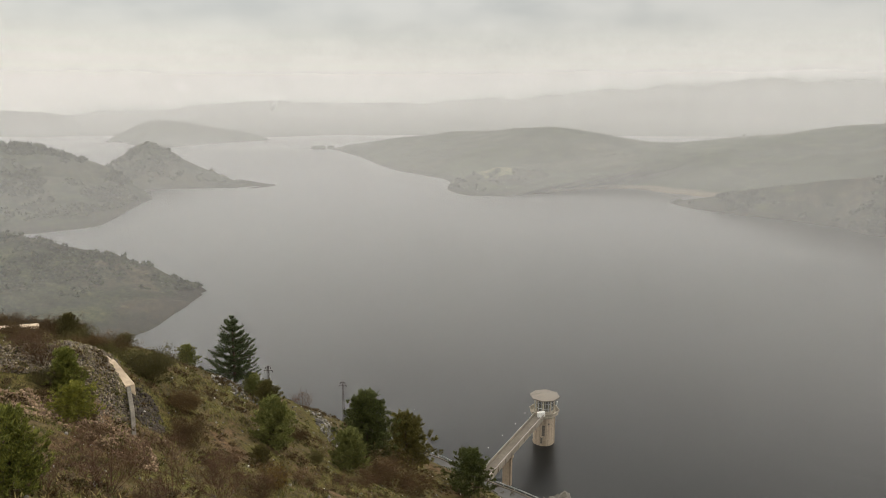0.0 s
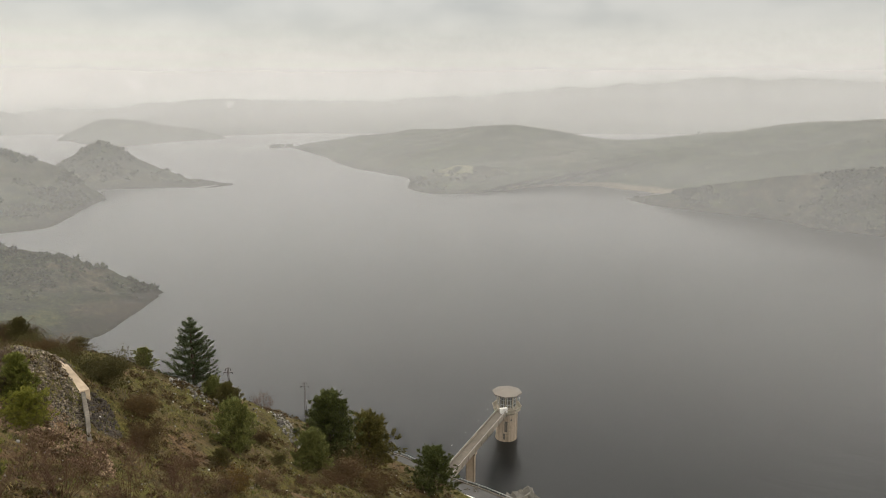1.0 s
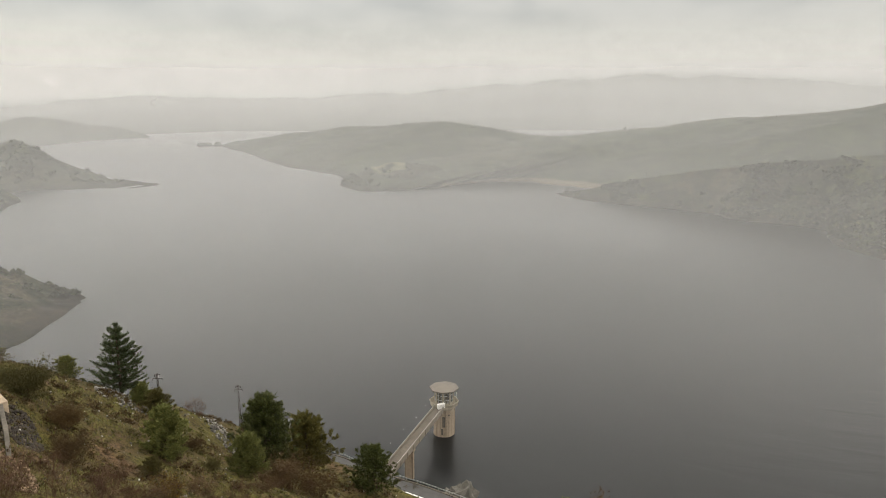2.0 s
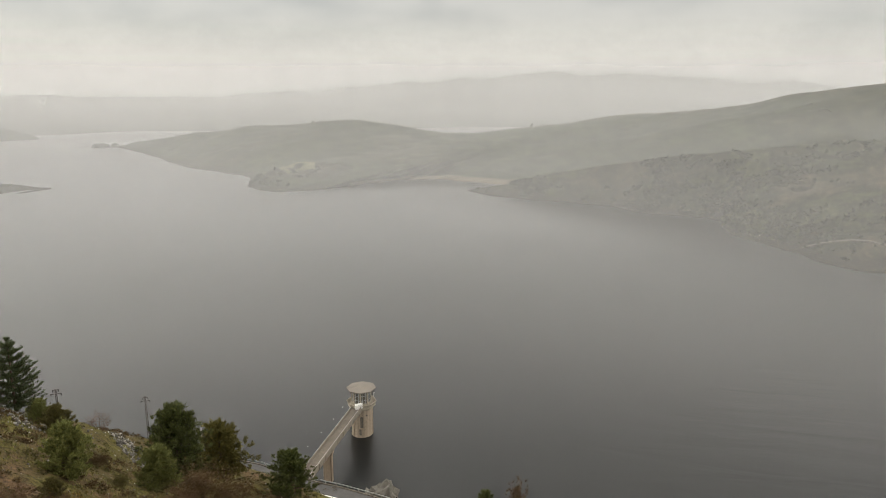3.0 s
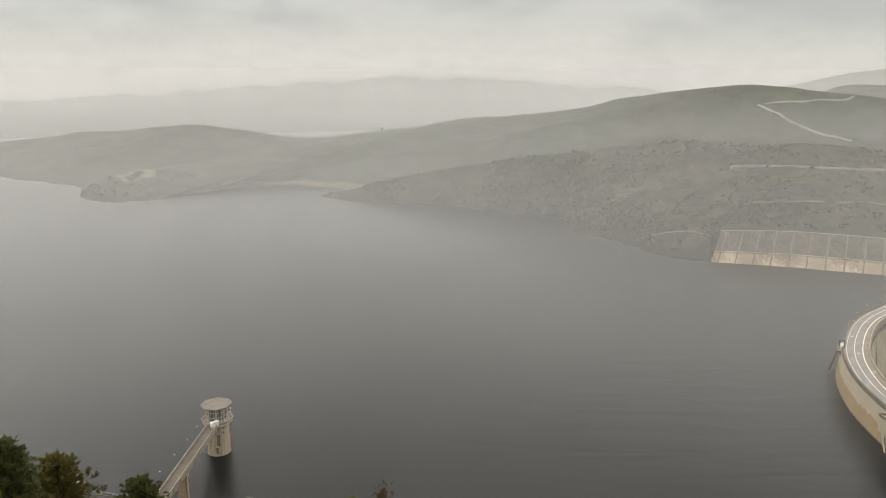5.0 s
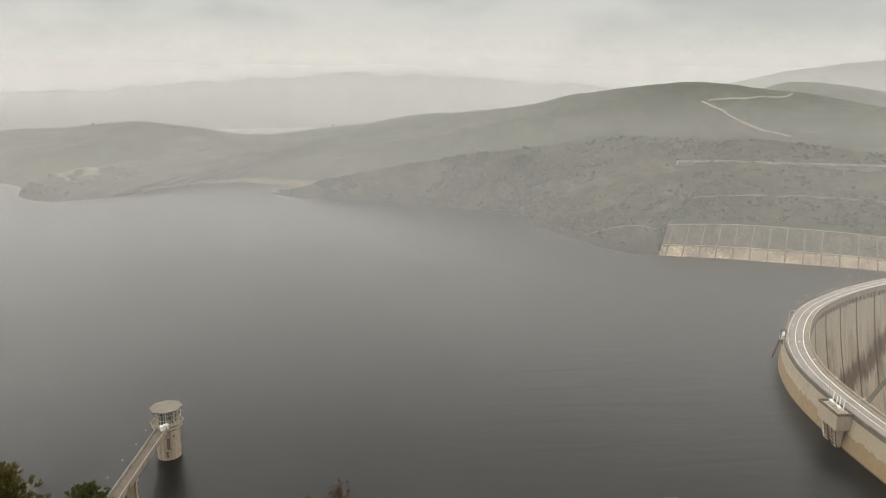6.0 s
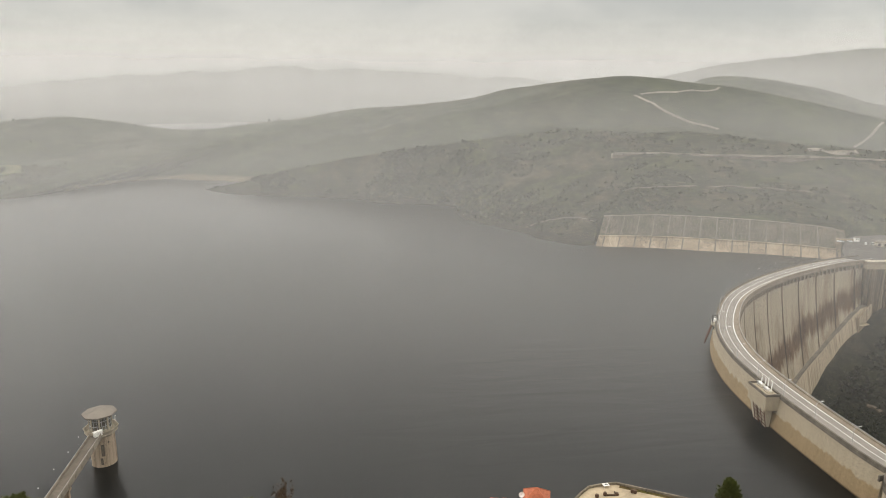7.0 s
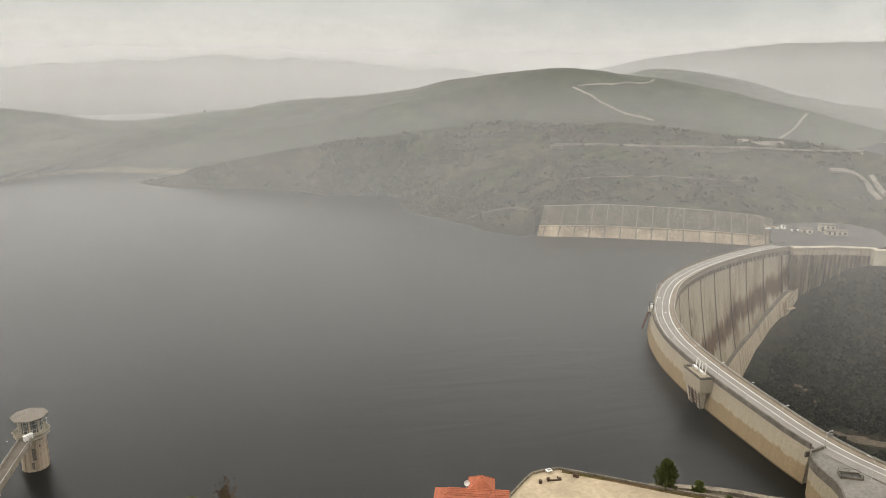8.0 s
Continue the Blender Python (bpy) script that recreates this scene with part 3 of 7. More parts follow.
def dam_concrete(name, colour, mode):
    """Old dam concrete. The surface's own run and height (UV, in metres) carry its streaks, joints and tide mark."""
    m, nt, b, _ = nodes_of(name)
    n, l = nt.nodes.new, nt.links.new
    uv = n("ShaderNodeUVMap")
    mp = n("ShaderNodeMapping")
    mp.inputs["Scale"].default_value = (0.26 if mode == "down" else 0.5, 0.016, 1)
    l(uv.outputs[0], mp.inputs[0])
    streak = tex(nt, mp.outputs[0], 1.0, 6, 0.62, 0.25)
    wide = n("ShaderNodeMapping")
    wide.inputs["Scale"].default_value = (0.055, 0.022, 1)
    l(uv.outputs[0], wide.inputs[0])
    stain = tex(nt, wide.outputs[0], 1.0, 5, 0.6, 0.9)
    grain = tex(nt, coords(nt), 1.3, 5, 0.6)
    c = mixed(nt, 1.0, colour, ramp(nt, grain, [(0.3, (0.86,) * 3), (0.7, (1.12,) * 3)]), "MULTIPLY")
    if mode == "down":
        c = mixed(nt, 1.0, c, ramp(nt, streak, [(0.30, (0.78, 0.75, 0.70)), (0.44, (0.96, 0.96, 0.94)), (0.70, (1.06, 1.06, 1.04))]), "MULTIPLY")
        # rusty seepage slanting down across the face
        place = n("ShaderNodeNewGeometry")
        xyz = n("ShaderNodeSeparateXYZ")
        l(place.outputs["Position"], xyz.inputs[0])
        slant = n("ShaderNodeMath")
        slant.operation = "MULTIPLY_ADD"
        l(xyz.outputs[0], slant.inputs[0])
        slant.inputs[1].default_value = -0.28
        l(xyz.outputs[2], slant.inputs[2])
        ragged = n("ShaderNodeMath")
        ragged.operation = "MULTIPLY_ADD"
        l(tex(nt, mp.outputs[0], 0.55, 6, 0.7, 0.3), ragged.inputs[0])
        ragged.inputs[1].default_value = 34.0
        l(slant.outputs[0], ragged.inputs[2])
        off = n("ShaderNodeMath")
        l(ragged.outputs[0], off.inputs[0])
        off.inputs[1].default_value = 148.6 - 17.0
        band = n("ShaderNodeMath")
        band.operation = "ABSOLUTE"
        l(off.outputs[0], band.inputs[0])
        seep = n("ShaderNodeMapRange")
        l(band.outputs[0], seep.inputs[0])
        seep.inputs[1].default_value, seep.inputs[2].default_value = 4.0, 9.5
        c = mixed(nt, seep.outputs[0], mixed(nt, 1.0, c, (0.34, 0.25, 0.19), "MULTIPLY"), c)
        c = mixed(nt, 1.0, c, ramp(nt, stain, [(0.34, (0.50, 0.42, 0.36)), (0.43, (0.82, 0.78, 0.73)), (0.52, (1.0, 0.99, 0.97)), (0.7, (1.07, 1.07, 1.07))]), "MULTIPLY")
        # dark runs below the block joints, every 21 m
        sep = n("ShaderNodeSeparateXYZ")
        l(uv.outputs[0], sep.inputs[0])
        wob = n("ShaderNodeMath")
        wob.operation = "MULTIPLY_ADD"
        l(streak, wob.inputs[0])
        wob.inputs[1].default_value = 1.0
        l(sep.outputs[0], wob.inputs[2])
        pp = n("ShaderNodeMath")
        pp.operation = "PINGPONG"
        l(wob.outputs[0], pp.inputs[0])
        pp.inputs[1].default_value = 10.5
        thin = n("ShaderNodeMath")
        thin.operation = "MULTIPLY"
        l(pp.outputs[0], thin.inputs[0])
        thin.inputs[1].default_value = 0.5
        c = mixed(nt, 1.0, c, ramp(nt, thin.outputs[0], [(0.0, (0.20, 0.18, 0.16)), (0.26, (0.30, 0.27, 0.25)), (0.52, (1, 1, 1))]), "MULTIPLY")
    elif mode == "up":
        c = mixed(nt, 1.0, c, ramp(nt, streak, [(0.30, (0.90, 0.89, 0.87)), (0.55, (1, 1, 1)), (0.8, (1.05, 1.05, 1.05))]), "MULTIPLY")
        sep = n("ShaderNodeSeparateXYZ")
        l(uv.outputs[0], sep.inputs[0])
        edge = n("ShaderNodeMapping")
        edge.inputs["Scale"].default_value = (0.22, 0.0, 1)
        l(uv.outputs[0], edge.inputs[0])
        lap = tex(nt, edge.outputs[0], 1.0, 5, 0.6)
        h = n("ShaderNodeMath")
        h.operation = "MULTIPLY_ADD"
        l(lap, h.inputs[0])
        h.inputs[1].default_value = -5.5
        l(sep.outputs[1], h.inputs[2])
        mr = n("ShaderNodeMapRange")
        l(h.outputs[0], mr.inputs[0])
        mr.inputs[1].default_value, mr.inputs[2].default_value = 3.0, 3.9
        c = mixed(nt, mr.outputs[0], mixed(nt, 1.0, c, (0.76, 0.66, 0.52), "MULTIPLY"), c)
        wet = n("ShaderNodeMapRange")
        l(sep.outputs[1], wet.inputs[0])
        wet.inputs[1].default_value, wet.inputs[2].default_value = 0.1, 0.7
        c = mixed(nt, wet.outputs[0], mixed(nt, 1.0, c, (0.35, 0.33, 0.3), "MULTIPLY"), c)
    elif mode == "tower":
        c = mixed(nt, 1.0, c, ramp(nt, streak, [(0.32, (0.42, 0.37, 0.30)), (0.48, (0.88, 0.85, 0.8)), (0.66, (1.1, 1.08, 1.05))]), "MULTIPLY")
    else:
        # dark runs below a paler top course
        sep = n("ShaderNodeSeparateXYZ")
        l(uv.outputs[0], sep.inputs[0])
        top = n("ShaderNodeMapRange")
        l(sep.outputs[1], top.inputs[0])
        top.inputs[1].default_value, top.inputs[2].default_value = 8.0, 9.2
        runs = mixed(nt, 1.0, c, ramp(nt, streak, [(0.44, (0.17, 0.145, 0.12)), (0.55, (0.42, 0.38, 0.33)), (0.70, (1.0, 0.97, 0.93))]), "MULTIPLY")
        c = mixed(nt, top.outputs[0], runs, mixed(nt, 1.0, c, ramp(nt, streak, [(0.34, (0.6, 0.56, 0.5)), (0.46, (1.0, 0.98, 0.95))]), "MULTIPLY"))
    l(c, b.inputs["Base Color"])
    b.inputs["Roughness"].default_value, b.inputs["Specular IOR Level"].default_value = 0.92, 0.2
    bumped(nt, b, grain, 0.5, 0.04)
    return m


DAM_DOWN = dam_concrete("dam_face_streaked", (0.30, 0.255, 0.195), "down")
DAM_UP = dam_concrete("dam_face_tide_marked", (0.32, 0.272, 0.20), "up")
DAM_FOOTING = dam_concrete("dam_footing", (0.34, 0.29, 0.22), "tower")
DAM_STAINED = dam_concrete("dam_abutment_stained", (0.30, 0.255, 0.195), "stained")
# coping colour, also used where dark strips stand in for shade
COPING_AND_SHADE = plain("lichened_coping_and_shade", (0.115, 0.10, 0.08), 0.95, 2.2, 0.3, 0.02)
WALK = plain("brown_footway", (0.20, 0.165, 0.125), 0.9, 1.5, 0.15)
RUSTY = plain("rusted_steel", (0.095, 0.045, 0.030), 0.8, 3.0, 0.3)
GALVANISED = plain("galvanised_steel", (0.42, 0.42, 0.41), 0.5, 3.0, 0.12, metal=0.5)
WHITE_PAINT = plain("white_painted_steel", (0.72, 0.71, 0.68), 0.55, 1.5, 0.1)
DARK_STEEL = plain("dark_steel", (0.05, 0.048, 0.045), 0.6, 3.0, 0.2)


def arch_line():
    pts = curve_points([(*p, 0) for p in ARCH], STATIONS)
    nor = []
    for k in range(STATIONS):
        d = (pts[min(k + 1, STATIONS - 1)] - pts[max(k - 1, 0)]).normalized()
        nor.append(Vector((-d.y, d.x, 0)))
    run = [0.0]
    for k in range(1, STATIONS):
        run.append(run[-1] + (pts[k] - pts[k - 1]).length)
    return pts, nor, run


ARCH_P, ARCH_N, ARCH_RUN = arch_line()


def on_arch(run, offset=0.0, z=0.0):
    """Place and turn (z axis, degrees) at a run along the crest; the local y axis points upstream."""
    k = min(max(int(np.searchsorted(ARCH_RUN, run)), 1), STATIONS - 1)
    f = (run - ARCH_RUN[k - 1]) / (ARCH_RUN[k] - ARCH_RUN[k - 1])
    nrm = ARCH_N[k - 1].lerp(ARCH_N[k], f).normalized()
    p = ARCH_P[k - 1].lerp(ARCH_P[k], f) + nrm * offset
    return pose(p.x, p.y, z, 0, 0, math.degrees(math.atan2(-nrm.x, nrm.y)))


def sweep(name, profile, material, parent=None, lo=0, hi=STATIONS, label="", closed=True):
    """A profile of (offset upstream, height) drawn along the arch, with its run and height as UV."""
    bm = bmesh.new()
    uv = bm.loops.layers.uv.new("UVMap")
    rings = [[bm.verts.new(ARCH_P[k] + ARCH_N[k] * o + Vector((0, 0, z))) for o, z in profile] for k in range(lo, hi)]
    m = len(profile)
    for j, (a, b) in enumerate(zip(rings, rings[1:])):
        for i in range(m if closed else m - 1):
            f = bm.faces.new((a[i], b[i], b[(i + 1) % m], a[(i + 1) % m]))
            for loop in f.loops:
                k = j if loop.vert in a else j + 1
                loop[uv].uv = (ARCH_RUN[lo + k], loop.vert.co.z)
    if closed:
        bm.faces.new(rings[0])
        bm.faces.new(rings[-1][::-1])
        bmesh.ops.recalc_face_normals(bm, faces=bm.faces)
    ob = mesh_object(name, bm, material)
    if parent:
        ob.parent = parent
    return tagged(ob, label)


def panel_uv(bm):
    """UV in metres: run along the wall and height."""
    uv = bm.loops.layers.uv.verify()
    for f in bm.faces:
        side = Vector((0, 0, 1)).cross(f.normal)
        side = side.normalized() if side.length > 0.2 else Vector((1, 0, 0))
        for loop in f.loops:
            loop[uv].uv = (loop.vert.co.dot(side) + 300, loop.vert.co.z)


dam = thing("dam", pose(0, 0, 0), "tall curved concrete arch dam with a road on its crest", "dam")
DOWN = [(-10.2 - 30 * (s / 14) ** 1.3, 10.8 - 130 * s / 14) for s in range(15)]
sweep("downstream_face", DOWN, DAM_DOWN, dam, lo=FIRST, closed=False, label="tan concrete face with dark vertical streaks")
sweep("upstream_face", [(0.0, 12.6), (0.4, 9), (0.9, 5.5), (1.4, 2), (1.8, -1), (3.0, -12), (4.5, -60), (1.5, -119)], DAM_UP, dam, lo=FIRST, closed=False, label="pale concrete face with a brown tide mark")
sweep("core", [(-10.0, 10.8), (-13.0, -40), (-24.0, -119), (1.3, -119), (4.3, -60), (2.8, -12), (1.6, -1), (-0.1, 12.5)], CONCRETE, dam, lo=FIRST)
sweep("roadway", [(-10.5, 12.5), (-0.4, 12.5), (-0.4, 13.3), (-10.5, 13.3)], ASPHALT, dam, label="worn grey asphalt roadway")
sweep("footway", [(-10.5, 13.3), (-8.5, 13.3), (-8.5, 13.46), (-10.5, 13.46)], WALK, dam, label="brown paved footway")
sweep("kerb", [(-1.15, 13.3), (-0.4, 13.3), (-0.4, 13.46), (-1.15, 13.46)], WALK, dam, lo=FIRST)
sweep("edge_line", [(-8.25, 13.304), (-7.95, 13.304), (-7.95, 13.312), (-8.25, 13.312)], WHITE_LINE, dam, label="solid white edge line")
sweep("centre_line", [(-4.85, 13.304), (-4.68, 13.304), (-4.68, 13.312), (-4.85, 13.312)], WHITE_LINE, dam, label="thin white centre line")
sweep("near_edge_line", [(-1.62, 13.304), (-1.50, 13.304), (-1.50, 13.312), (-1.62, 13.312)], WHITE_LINE, dam, lo=46, label="thin white edge line")
sweep("upstream_parapet", [(-0.4, 12.4), (0.25, 12.4), (0.25, CREST), (-0.4, CREST)], COPING_AND_SHADE, dam, lo=FIRST, label="dark lichened concrete parapet")
sweep("downstream_parapet", [(-11.0, 12.0), (-10.5, 12.0), (-10.5, 14.0), (-11.0, 14.0)], WALK, dam, label="brown concrete parapet")
sweep("handrail", [(-10.85, 14.30), (-10.72, 14.30), (-10.72, 14.42), (-10.85, 14.42)], GALVANISED, dam, label="thin steel handrail")
sweep("cornice", [(-11.3, 11.2), (-10.2, 11.2), (-10.2, 12.0), (-11.3, 12.0)], WALK, dam, label="jutting concrete cornice")


def dam_bracket(k):
    bm = bmesh.new()
    box(bm, (1.1, 1.3, 2.6), (0, -10.9, 9.5), bevel=0.08)
    return bm


_bracket = None
for _run in np.arange(ARCH_RUN[46], ARCH_RUN[-1] - 4, 4.4):
    if _bracket is None:
        _bracket = part("bracket", dam_bracket(0), WALK, dam)
        _bracket.matrix_world = on_arch(_run)
    else:
        ob = _bracket.copy()
        scene.collection.objects.link(ob)
        ob.matrix_world = on_arch(_run)
# dark strip behind the brackets; its colour paints the shade of a gallery recess
sweep("recess_shade", [(-10.45, 7.9), (-10.25, 7.9), (-10.25, 11.2), (-10.45, 11.2)], COPING_AND_SHADE, dam, lo=46, label="dark strip painted as recess shade below the cornice")

# plinth where the face meets the rock: a stepped concrete footing rising along the far flank
def plinth():
    bm = bmesh.new()
    rings = []
    for k in range(70, 129):
        p, nrm = ARCH_P[k], ARCH_N[k]
        z = float(np.interp(p.x, (380, 405, 424, 456, 486, 503), (-72, -60, -51, -40, -27, -17.6)))
        s = min(max((10.8 - z) / 130, 0), 1)
        o = -10.2 - 30 * s ** 1.3
        rings.append([bm.verts.new(p + nrm * a + Vector((0, 0, b))) for a, b in ((o + 2, z + 0.4), (o - 1.6, z), (o - 2.2, z - 0.8), (o - 6.0, z - 16), (o - 9.0, z - 40), (o + 2, z - 40))])
    for a, b in zip(rings, rings[1:]):
        for i in range(6):
            bm.faces.new((a[i], b[i], b[(i + 1) % 6], a[(i + 1) % 6]))
    bm.faces.new(rings[0])
    bm.faces.new(rings[-1][::-1])
    bmesh.ops.recalc_face_normals(bm, faces=bm.faces)
    bm.normal_update()
    uv = bm.loops.layers.uv.verify()
    for f in bm.faces:
        for loop in f.loops:
            loop[uv].uv = (loop.vert.co.x * 1.1, loop.vert.co.z + 40)
    return bm


part("plinth", plinth(), DAM_FOOTING, dam, "stained concrete footing along the rock")
# dark strip on the plinth's top edge, coloured as the shade along it
bm = bmesh.new()
_ring = None
for _k in range(70, 129):
    _p, _n = ARCH_P[_k], ARCH_N[_k]
    _z = float(np.interp(_p.x, (380, 405, 424, 456, 486, 503), (-72, -60, -51, -40, -27, -17.6)))
    _o = -10.2 - 30 * ((10.8 - _z) / 130) ** 1.3
    _next = [bm.verts.new(_p + _n * _q + Vector((0, 0, _h))) for _q, _h in ((_o + 1.5, _z + 0.4), (_o + 1.5, _z + 1.5), (_o - 1.9, _z + 0.9), (_o - 1.9, _z + 0.02))]
    if _ring:
        for _i in range(4):
            bm.faces.new((_ring[_i], _next[_i], _next[(_i + 1) % 4], _ring[(_i + 1) % 4]))
    _ring = _next
bmesh.ops.recalc_face_normals(bm, faces=bm.faces)
part("plinth_shade_strip", bm, COPING_AND_SHADE, dam, "dark ledge strip painted as shade along the footing")
# gallery portal at the upper end of the footing
bm = bmesh.new()
_vs = [bm.verts.new(v) for v in ((492, 212, -34), (506, 210, -30), (506, 204.5, -30), (492, 205.5, -34), (492, 212, -23), (506, 210, -15.5), (506, 206, -15.5), (492, 207, -23))]
for _f in ((0, 1, 2, 3), (4, 5, 6, 7), (0, 1, 5, 4), (1, 2, 6, 5), (2, 3, 7, 6), (3, 0, 4, 7)):
    bm.faces.new([_vs[_k] for _k in _f])
bmesh.ops.recalc_face_normals(bm, faces=bm.faces)
bm.normal_update()
panel_uv(bm)
part("portal_block", bm, DAM_FOOTING, dam, "pale wedge-shaped concrete block")
bm = bmesh.new()
box(bm, (9, 3.6, 0.7), (496, 205.0, -28.0), -5, 0.1)
part("portal_slab", bm, DAM_FOOTING, dam, "flat concrete slab over the portal")


# abutment: straight gravity wall at the far end, with buttresses and a paler parapet band
def along(a, b, t, out=0.0):
    a, b = Vector((*a, 0)), Vector((*b, 0))
    d = (b - a).normalized()
    return a.lerp(b, t) + Vector((d.y, -d.x, 0)) * out


ABUT = [(503, 213.5), (530, 195), (547, 175)]
abutment = thing("abutment_wall", pose(0, 0, 0), "stained concrete abutment wall with buttresses", "wall", kind="structure")
for _i, (_a, _b) in enumerate(zip(ABUT, ABUT[1:])):
    bm = bmesh.new()
    for (o0, o1, z0, z1) in ((0, 4, -45, 8.6), (0.5, 4.2, 8.6, 13.4)):
        q = [along(_a, _b, t, o) for t in (0, 1) for o in (o0, o1)]
        vs = [bm.verts.new((p.x, p.y, z)) for z in (z0, z1) for p in (q[0], q[1], q[3], q[2])]
        for f in ((0, 1, 2, 3), (4, 5, 6, 7), (0, 1, 5, 4), (1, 2, 6, 5), (2, 3, 7, 6), (3, 0, 4, 7)):
            bm.faces.new([vs[j] for j in f])
    bmesh.ops.recalc_face_normals(bm, faces=bm.faces)
    bm.normal_update()
    panel_uv(bm)
    part("wall_panel", bm, DAM_STAINED, abutment)
    bm = bmesh.new()
    L = (Vector(_b) - Vector(_a)).length
    ang = math.degrees(math.atan2(_b[1] - _a[1], _b[0] - _a[0]))
    c = along(_a, _b, 0.5, 2.6)
    box(bm, (L + 1, 4.6, 0.7), (c.x, c.y, 13.75), ang, 0.1)
    part("coping", bm, CONCRETE, abutment, "pale concrete coping")
    for s in (4.0, 15.0, 26.0):
        bm = bmesh.new()
        c = along(_a, _b, s / L, 4.6)
        box(bm, (1.6, 1.6, 34), (c.x, c.y, -8.5 + 0.1 * s), ang, 0.1)
        bm.normal_update()
        panel_uv(bm)
        part("buttress", bm, DAM_STAINED, abutment)
bm = bmesh.new()
box(bm, (9, 5, 11), (543, 170, 8.4), -42, 0.15)
part("end_block", bm, CONCRETE, abutment, "pale concrete end block")

# near bastion: a widened platform at the end of the crest
def bastion():
    edge = curve_points([(224.5, 80.6, 0), (220, 78.6, 0), (216, 74.5, 0), (212.5, 69, 0), (209, 65.5, 0), (205, 63, 0), (196, 58, 0)], 22)
    inner = [(200, 40), (221, 44), (223, 60), (226, 74), (228.5, 80.5)]
    top = [(p.x, p.y) for p in edge] + inner
    base = thing("crest_platform", pose(0, 0, 0), "curved concrete platform at the end of the dam", "platform", kind="structure")
    bm = bmesh.new()
    lo = [bm.verts.new((x, y, -40)) for x, y in top]
    hi = [bm.verts.new((x, y, 13.28)) for x, y in top]
    for k in range(len(top)):
        bm.faces.new((lo[k], lo[(k + 1) % len(top)], hi[(k + 1) % len(top)], hi[k]))
    bmesh.ops.recalc_face_normals(bm, faces=bm.faces)
    bm.normal_update()
    panel_uv(bm)
    part("retaining_wall", bm, DAM_UP, base, "pale concrete retaining wall, dark at the top")
    bm = bmesh.new()
    bm.faces.new([bm.verts.new((x, y, 13.28)) for x, y in top])
    bmesh.ops.triangulate(bm, faces=bm.faces)
    for f in bm.faces:
        if f.normal.z < 0:
            f.normal_flip()
    part("pavement", bm, FORECOURT, base, "damp grey paving")
    bm = bmesh.new()
    rings = []
    for k in range(len(edge)):
        d = (edge[min(k + 1, 21)] - edge[max(k - 1, 0)]).normalized()
        nn = Vector((-d.y, d.x, 0)) * -1
        rings.append([bm.verts.new(edge[k] + nn * o + Vector((0, 0, z))) for o, z in ((-0.25, 11.2), (-0.25, CREST), (0.35, CREST), (0.35, 11.2))])
    for a, b in zip(rings, rings[1:]):
        for i in range(4):
            bm.faces.new((a[i], b[i], b[(i + 1) % 4], a[(i + 1) % 4]))
    bm.faces.new(rings[0])
    bm.faces.new(rings[-1][::-1])
    bmesh.ops.recalc_face_normals(bm, faces=bm.faces)
    part("parapet", bm, COPING_AND_SHADE, base, "dark lichened parapet")
    bm = bmesh.new()
    box(bm, (9.6, 0.6, 1.9), (226.7, 80.2, 13.3), -14, 0.05)
    part("side_parapet", bm, COPING_AND_SHADE, base)


FORECOURT = plain("damp_paving", (0.165, 0.152, 0.134), 0.9, 0.9, 0.22, 0.01, coarse=0.12)
bastion()

# railed hatch on the platform
hatch = thing("hatch", pose(219.5, 67, 13.28, 0, 0, 128), "open steel-railed hatch in the paving", "hatch")
bm = bmesh.new()
for sx, sy, px, py in ((6.4, 0.35, 0, 1.6), (6.4, 0.35, 0, -1.6), (0.35, 2.9, 3.05, 0), (0.35, 2.9, -3.05, 0)):
    box(bm, (sx, sy, 0.7), (px, py, 0.35))
part("curb", bm, COPING_AND_SHADE, hatch)
# dark panel closes the hatch and paints the shade of the open pit
bm = bmesh.new()
box(bm, (5.7, 2.8, 0.1), (0, 0, 0.12))
part("pit_panel", bm, DARK_STEEL, hatch, "dark panel in place of the shaded open pit")
for px, py in ((-3, -1.6), (0, -1.6), (3, -1.6), (-3, 1.6), (0, 1.6), (3, 1.6)):
    bm = bmesh.new()
    rod(bm, (px, py, 0.6), (px, py, 1.7), 0.06)
    part("post", bm, DARK_STEEL, hatch)
for py in (-1.6, 1.6):
    bm = bmesh.new()
    rod(bm, (-3, py, 1.65), (3, py, 1.65), 0.06)
    part("rail", bm, DARK_STEEL, hatch)


